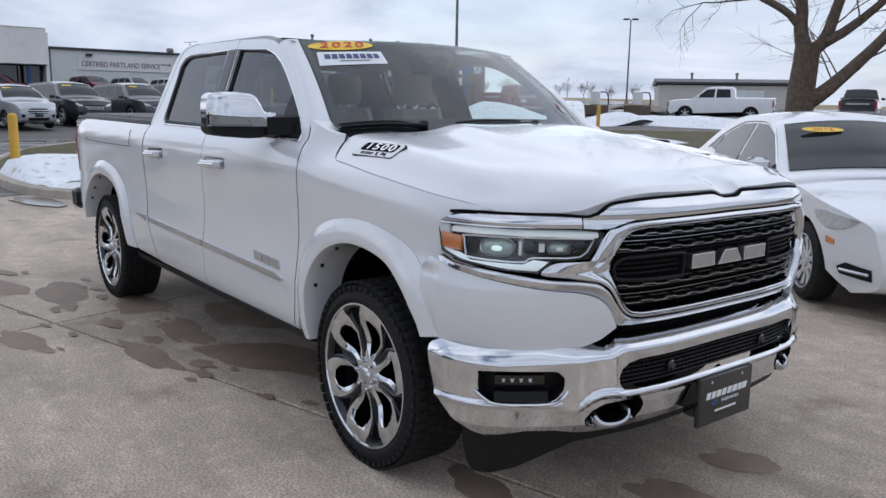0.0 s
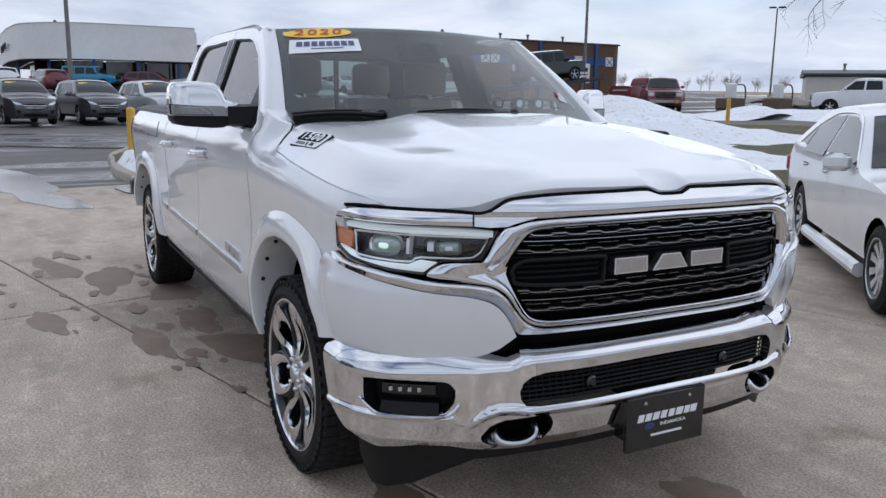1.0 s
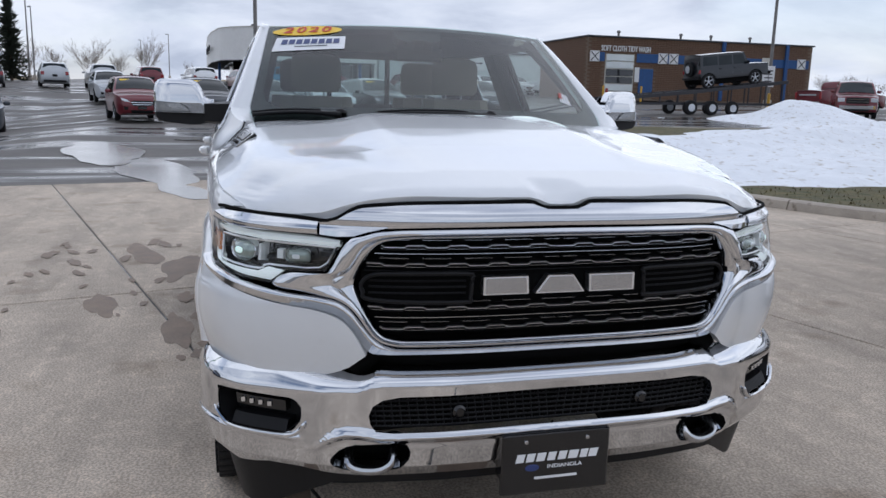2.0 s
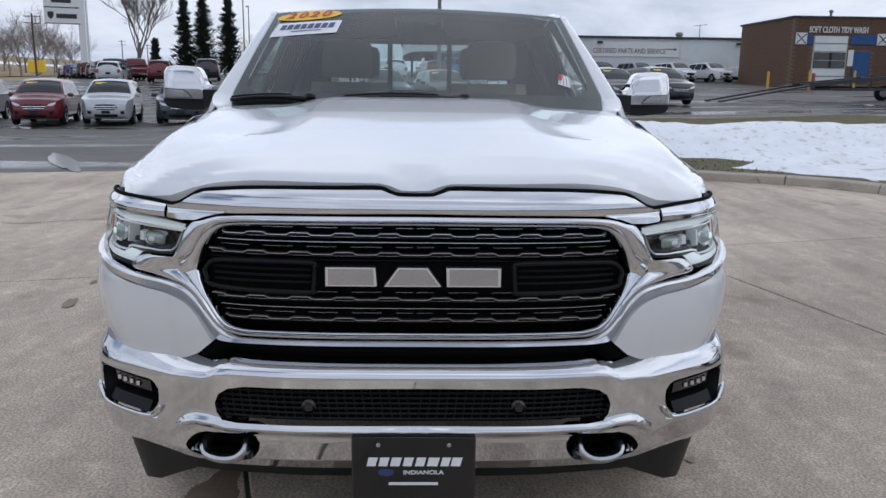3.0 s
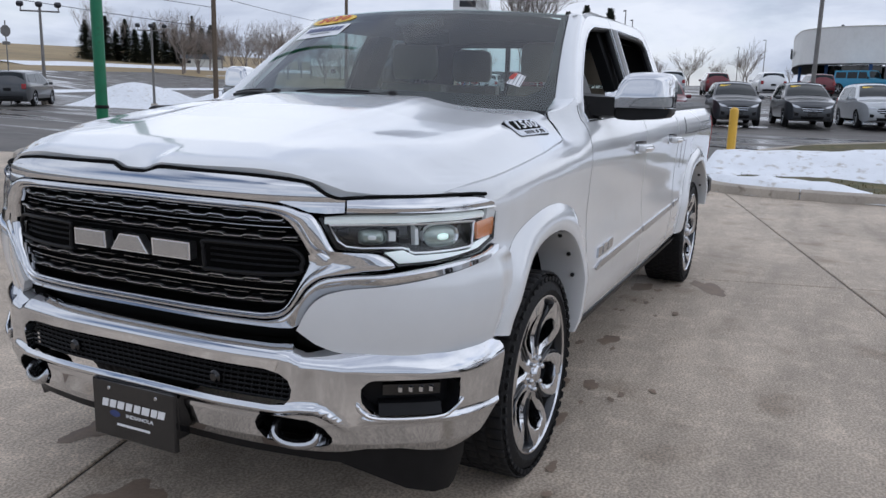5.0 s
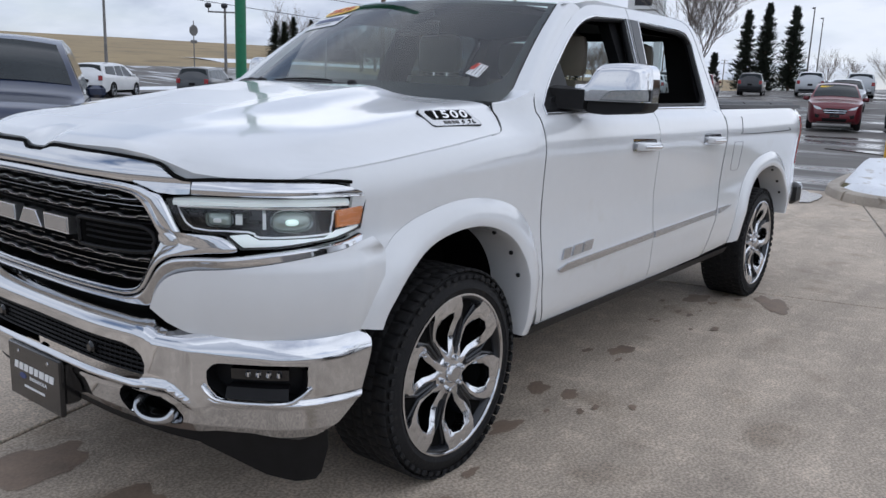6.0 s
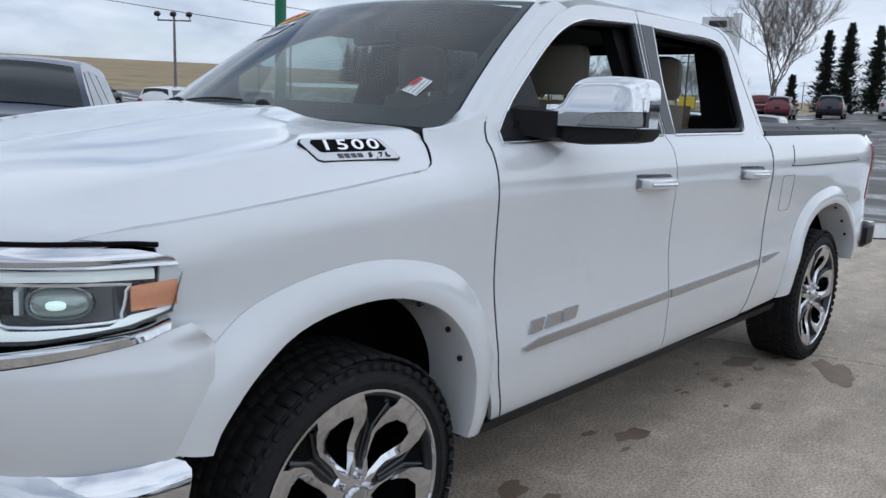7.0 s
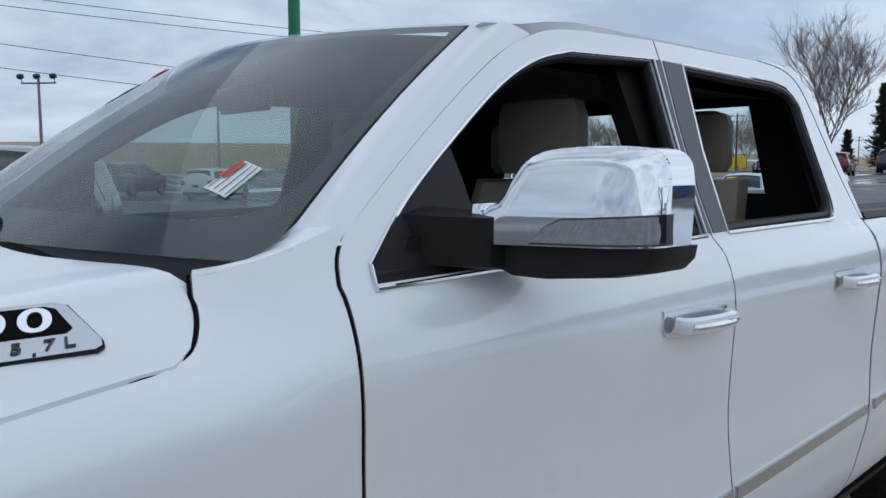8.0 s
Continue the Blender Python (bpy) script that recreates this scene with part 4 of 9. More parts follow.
def truck_spokes(parent, rm, rim, face):
    q = lambda r, a: (r * math.sin(a), r * math.cos(a))
    rows_ = [((0.058, 0.0), (0.062, 0.42), -0.016), ((0.085, 0.03), (0.086, 0.36), -0.018), ((0.112, 0.17), (0.112, 0.355), -0.025), ((0.145, 0.205), (0.146, 0.375), -0.028), ((0.180, 0.245), (0.184, 0.415), -0.022), ((0.214, 0.235), (0.222, 0.395), -0.010), ((0.238, 0.155), (0.258, 0.345), 0.0), ((0.245, 0.0), (0.274, 0.30), 0.004), ((rim - 0.003, 0.0), (rim - 0.003, 0.27), 0.004)]
    for k in range(6):
        a0 = k * math.tau / 6
        for sg in (1, -1):
            rings = []
            for (ri, ai), (ro, ao), h in rows_:
                (xi, zi), (xo, zo) = q(ri, a0 + sg * ai), q(ro, a0 + sg * ao)
                i, o = Vector((xi, face + h, zi)), Vector((xo, face + h, zo))
                dip = 0.010 * math.sin(math.pi * min(1, max(0, (ri - 0.06) / 0.20)))
                rings.append([i + Vector((0, -0.050, 0)), i + Vector((0, -dip - 0.002, 0)), i.lerp(o, 0.10) + Vector((0, -dip, 0)), i.lerp(o, 0.62), o + Vector((0, -0.002, 0)), o + Vector((0, -0.050, 0))])
            part("polished_spoke", loft(rings), POLISH, parent, angle=22)
        c = a0 + math.tau / 12
        half = [(0.068, 0.11), (0.088, 0.20), (0.118, 0.185), (0.150, 0.145), (0.187, 0.115), (0.226, 0.140), (0.256, 0.19), (rim - 0.004, 0.262)]
        web = [q(r, c + a) for r, a in half] + [q(r, c - a) for r, a in half[::-1]]
        part("dark_web", prism(web, face - 0.060, face - 0.026, "y"), DARKWHEEL, parent)
        # flat near-black patch painted as the shade of a recess in the web
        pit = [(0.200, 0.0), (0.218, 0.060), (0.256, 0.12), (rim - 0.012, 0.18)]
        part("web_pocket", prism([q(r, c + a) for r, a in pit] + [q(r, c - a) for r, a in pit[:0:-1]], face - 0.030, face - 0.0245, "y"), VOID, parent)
        for sg in (1, -1):
            (xa, za), (xb, zb), (xc, zc) = q(0.10, c + sg * 0.06), q(0.20, c + sg * 0.05), q(0.268, c + sg * 0.17)
            part("web_rib", tube([(xa, face - 0.026, za), (xb, face - 0.022, zb), (xc, face - 0.018, zc)], 0.006, 6), DARKWHEEL, parent)
    part("hub", lathe([(0.0, face - 0.002), (0.030, face - 0.002), (0.034, face - 0.006), (0.036, face - 0.014), (0.075, face - 0.020), (0.082, face - 0.028), (0.082, face - 0.06), (0, face - 0.06)], 36), POLISH, parent)
    part("hub_cap", lathe([(0.0, face + 0.003), (0.026, face + 0.002), (0.029, face - 0.002)], 24), SATIN, parent)
    for k in range(6):
        a = (k + 0.5) * math.tau / 6
        part("lug_nut", lathe([(0.0, face + 0.004), (0.007, face + 0.003), (0.0105, face - 0.004), (0.0105, face - 0.024)], 10, "y", (0.060 * math.sin(a), 0, 0.060 * math.cos(a))), CHROME, parent)


def truck_wheel(x, sgn, spin):
    m = Matrix.Translation((x, sgn * 0.868, 0.389)) @ Matrix.Rotation(radians(spin), 4, "Y") @ Matrix.Rotation(0 if sgn > 0 else math.pi, 4, "Z")
    w = new("wheel")
    w.parent = TRUCK
    w.matrix_world = m
    wheel_parts(w, 0.396, 0.303, 0.285, 0.130, truck_spokes, (POLISH,))
    w["label"] = "polished six-spoke alloy wheel with dark pockets"


for x in (0.0, WB):
    for sgn in (1, -1):
        truck_wheel(x, sgn, 12 if x == 0 else 40)

# ---- cab: pillars, roof, glass ----
def ws_edge(t):
    """The windscreen's left edge, from its foot to the roof."""
    return Vector((-0.47 - 0.59 * t, 0.850 - 0.135 * t - 0.006 * math.sin(math.pi * t), 1.372 + 0.448 * t + 0.018 * math.sin(math.pi * t)))


def screen(u, v, off=0.0):
    """The windscreen: u from -1 to 1 across, v from 0 at its foot to 1."""
    e = ws_edge(v)
    k = 1 - u * u
    p = Vector((e.x + k * (0.25 - 0.10 * v), e.y * u, e.z + k * (0.018 + 0.002 * v)))
    return p + Vector((0.52, 0.10 * u, 0.85)) * off


def screen_sheet(outline, off, step=(0.12, 0.12), lip=0.0):
    return sheet(outline, lambda u, v: screen(u, v, off), step, (0.5, 0, 0.85), lip)


glasspane = screen_sheet([(-1, 0), (1, 0), (1, 1), (-1, 1)], 0.0, (0.08, 0.1))
WS = part("windscreen", glasspane, WINDSHIELD, TRUCK, "clear windscreen with black border")
part("windscreen_border", sheet([(-1.0, -0.17), (1.0, -0.17), (1.01, 0.0), (1.01, 1.0), (-1.01, 1.0), (-1.01, 0.0)], lambda u, v: screen(u, v, -0.005), (0.1, 0.1), (0.5, 0, 0.85), 0, holes=[[(-0.955, 0.26), (-0.962, 0.955), (0.962, 0.955), (0.955, 0.26), (0.93, 0.17), (0.86, 0.115), (-0.86, 0.115), (-0.93, 0.17)]]), BLACK, WS, "black printed border")
for sgn in (1, -1):
    seam = [Vector(side(x - 0.004, z + 0.004)) + Vector((0, 0.001, 0)) for x, z in line(DOOR_F[7:12], 6)]
    n = len(seam)
    rings = []
    for i, p in enumerate(seam):
        t = i / (n - 1)
        q = ws_edge(t * 1.02 - 0.01) + Vector((-0.004, 0.006, 0.0))
        row = []
        for k in (0, 0.12, 0.3, 0.5, 0.7, 0.88, 1.0):
            r = p.lerp(q, k)
            bulge = 0.022 * math.sin(math.pi * k)
            row.append((r.x + bulge * 0.5, (r.y + bulge * 0.75) * sgn, r.z + bulge * 0.4))
        row.append(((q.x - 0.02), (q.y - 0.03) * sgn, q.z - 0.02))
        row.insert(0, (p.x - 0.004, (p.y - 0.03) * sgn, p.z - 0.012))
        rings.append(row if sgn > 0 else row)
    part("windscreen_pillar", loft(rings, closed=False), WHITE, TRUCK)
    part("pillar_inner", tube([Vector((p.x, (p.y - 0.05) * sgn, p.z - 0.02)).lerp(Vector((ws_edge(i / (n - 1)).x - 0.03, (ws_edge(i / (n - 1)).y - 0.02) * sgn, ws_edge(i / (n - 1)).z - 0.03)), 0.5) for i, p in enumerate(seam)], 0.035, 8), DASH, TRUCK)

for sgn in (1, -1):
    outer = [Vector(side(x, z - 0.002)) for x, z in ((-0.346, 1.368), (-0.39, 1.374), (-0.43, 1.383), (-0.48, 1.400), (-0.52, 1.414), (-0.565, 1.430))]
    inner = [Vector((-0.348, 0.866, 1.371)), Vector((-0.395, 0.850, 1.371)), Vector((-0.430, 0.839, 1.373)), Vector((-0.470, 0.831, 1.381)), Vector((-0.512, 0.827, 1.403)), ws_edge(0.115) + Vector((-0.004, 0.006, 0))]
    rows_ = []
    for a, b in zip(outer, inner):
        rows_.append([(q.x, q.y * sgn, q.z) for q in (a + Vector((0, 0, -0.02)), a, a.lerp(b, 0.3) + Vector((0, 0, 0.006)), a.lerp(b, 0.65) + Vector((0, 0, 0.005)), b, b + Vector((0, -0.02, -0.02)))])
    part("windscreen_foot_panel", loft(rows_, closed=False), WHITE, TRUCK)

RX = [-0.90, -1.06, -1.25, -1.46, -1.9, -2.35, -2.60, -2.70]
RZC, RZE = [1.842, 1.882, 1.928, 1.956, 1.974, 1.962, 1.912, 1.83], [1.80, 1.824, 1.860, 1.880, 1.896, 1.892, 1.860, 1.79]


def roof_point(i, j, n=14, w=20):
    v = -1 + 2 * j / w
    u = i / n
    x = (-0.905 - 0.152 * v * v) * (1 - u) + (-2.70 + 0.03 * abs(v) ** 4) * u
    zc, ze = rail(x, RX, RZC), rail(x, RX, RZE)
    ye = 0.712
    return (x, v * ye, zc - (zc - ze) * abs(v) ** 2.6)


rv = [roof_point(i, j) for i in range(15) for j in range(21)]
roof = Shape().add(rv, [(i * 21 + j, i * 21 + j + 1, (i + 1) * 21 + j + 1, (i + 1) * 21 + j) for i in range(14) for j in range(20)])
part("roof", roof, WHITE, TRUCK)
for sgn in (1, -1):
    rows_ = []
    for i in range(15):
        p = roof_point(i, 20)
        zt = 1.862 - 0.046 * (1 - ease(-p[0], 1.06, 1.42)) - 0.05 * ease(-p[0], 2.45, 2.68)
        yy = side(p[0], zt)[1]
        rows_.append([(p[0], p[1] * sgn, p[2]), (p[0], (p[1] * 0.5 + yy * 0.5 + 0.004) * sgn, (p[2] + zt) / 2 + 0.006), (p[0], yy * sgn, zt), (p[0], (yy - 0.03) * sgn, zt - 0.008)])
    part("roof_rail", loft(rows_, closed=False), WHITE, TRUCK)
    drip = tube([(roof_point(i, 20)[0], roof_point(i, 20)[1] * sgn, roof_point(i, 20)[2] + 0.001) for i in range(15)], [0.013, 0.008] + [0.0055] * 13, 6)
    part("roof_drip_strip", drip, BLACK, TRUCK)
corner_out = line(shift(DOOR_R[:6], -0.006, 0.003), 4) + [(-2.688, 1.352), (-2.712, 1.352), (-2.708, 1.50), (-2.700, 1.70), (-2.688, 1.775), (-2.64, 1.830), (-2.56, 1.858), (-2.40, 1.866)]
bothsides("cab_rear_pillar", sheet(wound(corner_out), skin(0.001), (0.05, 0.05), (0, 1, 0), 0.02), WHITE)
# back of the cab with its sliding window
backw = sheet([(-0.95, 0.62), (0.95, 0.62), (0.95, 1.36), (0.73, 1.83), (-0.73, 1.83), (-0.95, 1.36)], lambda y, z: (-2.70, y, z), (0.2, 0.2), (-1, 0, 0), 0.04, holes=[[(-0.66, 1.42), (-0.58, 1.755), (0.58, 1.755), (0.66, 1.42)]])
part("cab_back_wall", backw, WHITE, TRUCK)
RW = part("rear_window", sheet([(-0.66, 1.42), (0.66, 1.42), (0.58, 1.755), (-0.58, 1.755)], lambda y, z: (-2.695, y, z), (0, 0), (-1, 0, 0), 0), glass("rear_glass", (0.72, 0.80, 0.80)), TRUCK)
for y in (-0.21, 0.21):
    part("sliding_frame", box(-2.685, y, 1.588, 0.02, 0.035, 0.335, 0.004), BLACK, RW)

# door glass, frames and trims
for sgn, doors in ((1, FDOORS[0]), (-1, FDOORS[1])):
    mir = (lambda s: s) if sgn > 0 else (lambda s: s.mirrored())
    rear = RDOORS[0] if sgn > 0 else RDOORS[1]
    for win, door, name in ((WINDOW_F, doors, "f"), (WINDOW_R, rear, "r")):
        cx, cz = sum(p[0] for p in win) / len(win), sum(p[1] for p in win) / len(win)
        gasket = [Vector(side(cx + (x - cx) * 0.985, cz + (z - cz) * 0.98)) + Vector((0, -0.022, 0)) for x, z in win]
        part("window_gasket", mir(tube(gasket, 0.017, 8, closed=True)), BLACK, door)
        chrome_line = [Vector(side(cx + (x - cx) * 1.012, cz + (z - cz) * 1.022)) + Vector((0, 0.001, 0)) for x, z in win]
        part("window_trim", mir(tube(chrome_line, 0.0042, 6, closed=True)), CHROME, door, "thin chrome window trim")
        belt = [p for p in chrome_line if p.z < 1.375 and p.x < -0.70]
        belt.sort(key=lambda p: -p.x)
        part("belt_trim", mir(tube(belt, 0.0075, 6)), CHROME, door)
        if sgn < 0:
            pane = sheet(wound(win), skin(-0.016), (0.1, 0.08), (0, 1, 0.3), 0)
            part("window_pane", mir(pane), FRONTGLASS if name == "f" else TINTED, door, "closed tinted window")
    sail = [(-0.596, 1.338), (-0.62, 1.375), (-0.72, 1.466), (-0.86, 1.562), (-0.868, 1.50), (-0.875, 1.345)]
    part("mirror_sail", mir(sheet(wound(sail), skin(-0.006), (0.05, 0.05), (0, 1, 0.3), 0.02)), BLACK, doors, "black triangle at the mirror foot")
    bp = [(-1.636, 1.360), (-1.655, 1.56), (-1.690, 1.799), (-1.731, 1.801), (-1.697, 1.62), (-1.673, 1.45), (-1.671, 1.358)]
    part("pillar_cover", mir(sheet(wound(bp), skin(0.003), (0.05, 0.06), (0, 1, 0.3), 0.004)), GREYPAINT, doors, "dark grey pillar cover")
    bp2 = [(-1.682, 1.358), (-1.684, 1.45), (-1.708, 1.62), (-1.743, 1.801), (-1.849, 1.799), (-1.79, 1.56), (-1.764, 1.360)]
    part("pillar_cover", mir(sheet(wound(bp2), skin(0.003), (0.05, 0.06), (0, 1, 0.3), 0.004)), GREYPAINT, rear)
    # handles
    for x0, door in ((-1.335, doors), (-2.296, rear)):
        x1 = x0 - 0.288
        y0 = side((x0 + x1) / 2, 1.18)[1]
        plate = line([(x0 - 0.01, 1.155), (x0, 1.17), (x0 - 0.006, 1.205), (x0 - 0.02, 1.213), (x1 + 0.05, 1.206), (x1 + 0.012, 1.20), (x1, 1.18), (x1 + 0.008, 1.153), (x1 + 0.06, 1.146), (x0 - 0.04, 1.150), (x0 - 0.01, 1.155)], 3)[:-1]
        hb = part("door_handle", mir(sheet(wound(plate), skin(0.004), (0.05, 0.03), (0, 1, 0), 0.006)), CHROME, door, "chrome door handle")
    # lower side trim and badge blocks
    for x0, x1, z0, z1, point, door in ((-0.690, -1.688, 0.676, 0.700, True, doors), (-1.712, -2.640, 0.700, 0.722, False, rear), (-2.705, -2.93, 0.724, 0.729, False, BEDSIDES[0] if sgn > 0 else BEDSIDES[1])):
        o = [(x0, z0), (x0 - (0.09 if point else 0.0), z0 + 0.020), (x1 + (0.05 if x1 < -2.9 else 0), z1 + 0.018), (x1, z1 - 0.010 if x1 > -2.9 else z1 + 0.012), (x0 - (0.02 if point else 0), z0 - 0.014)]
        part("side_trim", mir(sheet(wound(o), skin(0.009), (0.08, 0.02), (0, 1, 0), 0.012)), SATIN, door, "bright lower side trim")
    for k, w in enumerate((0.070, 0.078, 0.086)):
        x = -0.722 - 0.092 * k
        o = [(x + 0.004, 0.716 + 0.004 * k), (x - w + 0.004, 0.719 + 0.004 * k), (x - w - 0.016, 0.762 + 0.004 * k), (x - 0.016, 0.760 + 0.004 * k)]
        part("badge_block", mir(sheet(wound(o), skin(0.009), (0.05, 0.05), (0, 1, 0), 0.010)), SATIN, doors, "plain bright badge block")

# door handle grips
for sgn in (1, -1):
    for x0, door in ((-1.335, FDOORS[0 if sgn > 0 else 1]), (-2.296, RDOORS[0 if sgn > 0 else 1])):
        pts = [(x0 - 0.035, 0.012), (x0 - 0.05, 0.034), (x0 - 0.12, 0.046), (x0 - 0.20, 0.046), (x0 - 0.255, 0.034), (x0 - 0.275, 0.010)]
        grip = spline([(x, sgn * (side(x, 1.18)[1] + d), 1.178 - 0.002 * k) for k, (x, d) in enumerate(pts)], 4)
        part("grip", tube(grip, 0.0135, 8, squash=1.5), WHITE, door)
        part("grip_insert", tube([p + Vector((0, sgn * 0.010, 0.0)) for p in grip[4:-4]], 0.008, 8), CHROME, door)


# ---- mirrors ----
def mirror(sgn):
    m = (lambda s: s) if sgn > 0 else (lambda s: s.mirrored())
    arm = loft([[(x, y, z) for x, z in c] for y, c in (
        (0.905, [(-0.70, 1.36), (-0.70, 1.44), (-0.76, 1.452), (-0.84, 1.44), (-0.85, 1.36), (-0.78, 1.335)]),
        (0.955, [(-0.735, 1.355), (-0.735, 1.437), (-0.79, 1.447), (-0.88, 1.437), (-0.89, 1.36), (-0.82, 1.34)]),
        (1.035, [(-0.78, 1.355), (-0.78, 1.435), (-0.83, 1.445), (-0.93, 1.437), (-0.94, 1.36), (-0.86, 1.345)]))])
    base = part("door_mirror", m(arm), BLACK, TRUCK, "large chrome-capped door mirror on a black arm")
    part("mirror_foot", m(loft([[(x, y, z) for x, z in c] for y, c in ((0.90, [(-0.61, 1.325), (-0.66, 1.40), (-0.84, 1.43), (-0.86, 1.325)]), (0.935, [(-0.66, 1.33), (-0.69, 1.40), (-0.83, 1.42), (-0.85, 1.33)]))])), BLACK, base)
    top = [(1.005, 1.392), (1.000, 1.440), (1.040, 1.447), (1.058, 1.480), (1.082, 1.515), (1.120, 1.529), (1.200, 1.533), (1.268, 1.530), (1.294, 1.516), (1.304, 1.488), (1.308, 1.44), (1.306, 1.392)]
    bot = [(1.005, 1.390), (1.306, 1.390), (1.302, 1.368), (1.285, 1.350), (1.24, 1.342), (1.12, 1.334), (1.06, 1.337), (1.02, 1.352)]

    fit_y = lambda y: 0.990 + (y - 1.0) * 0.90
    top, bot = [(fit_y(y), z + (0.016 if z > 1.393 else 0)) for y, z in top], [(fit_y(y), z) for y, z in bot]
    back_to = lambda y: -0.35 * max(0, y - 1.02)

    def cap(outline, front, seg):
        cy, cz = 1.147, 1.425
        rings = []
        for x, k in seg:
            rings.append([(x + 0.057 + back_to(y), cy + (y - cy) * k, cz + (z - cz) * (k if z > cz else 1 - (1 - k) * 0.5)) for y, z in outline])
        return loft(rings)

    top_l = wound([(p.x, p.y) for p in spline([(a, b, 0) for a, b in top[1:]], 5)] + [top[0]])

    def gap_to(y, z):
        best = 1.0
        for (ya, za), (yb, zb) in zip(top_l, top_l[1:] + top_l[:1]):
            dy, dz = yb - ya, zb - za
            t = max(0, min(1, ((y - ya) * dy + (z - za) * dz) / (dy * dy + dz * dz + 1e-9)))
            if ya < 1.02 and yb < 1.02 or min(za, zb) < 1.394 and max(za, zb) < 1.394:
                continue
            best = min(best, math.hypot(y - ya - dy * t, z - za - dz * t))
        return best

    def cap_x(y, z):
        """The cap's face: leaning back upwards, rounded to its edges and swept back at the outer end."""
        edge = math.sqrt(max(0, 0.034 ** 2 - max(0, 0.034 - gap_to(y, z)) ** 2)) - 0.034
        return -0.782 + back_to(y) - 0.10 * max(0, z - 1.44) - 0.9 * max(0, z - 1.44) ** 2 - 5.0 * max(0, y - 1.185) ** 2 + edge

    part("mirror_cap", m(sheet(top_l, lambda y, z: (cap_x(y, z), y, z), (0.010, 0.008), (1, 0, 0.2), 0.07, (-1, 0, 0))), CHROME, base, "chrome mirror cap", angle=85)
    part("mirror_shell", m(cap(bot, 0, ((-1.0, 0.985), (-0.985, 1.0), (-0.91, 1.0), (-0.882, 0.98), (-0.865, 0.93)))), BLACK, base)
    lampo = [(1.098, 1.398), (1.262, 1.398), (1.266, 1.440), (1.145, 1.434), (1.120, 1.422)]
    lamp_at = lambda o: sheet(wound(lampo), lambda y, z: (cap_x(y, 1.415) + o, y, z), (0.012, 0.02), (1, 0, 0.2), 0.012, (-1, 0, 0))
    rim_l = [(1.181 + (y - 1.181) * 1.05, 1.418 + (z - 1.418) * 1.16) for y, z in lampo]
    part("lamp_rim", m(sheet(wound(rim_l), lambda y, z: (cap_x(y, 1.415) + 0.004, y, z), (0.012, 0.02), (1, 0, 0.2), 0.02, (-1, 0, 0))), GREYPAINT, base)
    part("turn_lamp", m(lamp_at(0.007)), CLEARLAMP, base, "clear ribbed turn lamp")
    for k in range(16):
        y = 1.118 + 0.0085 * k
        part("lamp_rib", m(tube([(cap_x(y, 1.415) + 0.0085, y - 0.008, 1.401), (cap_x(y + 0.012, 1.415) + 0.0085, y + 0.010, 1.432 if k > 1 else 1.418)], 0.0011, 4)), SATIN, base)
    part("mirror_glass", m(loft([[(x + 0.02 + back_to(y), fit_y(y), z) for y, z in ((1.03, 1.36), (1.25, 1.36), (1.255, 1.50), (1.24, 1.512), (1.10, 1.512), (1.05, 1.46))] for x in (-1.001, -1.004)])), CHROME, base)


mirror(1)
mirror(-1)

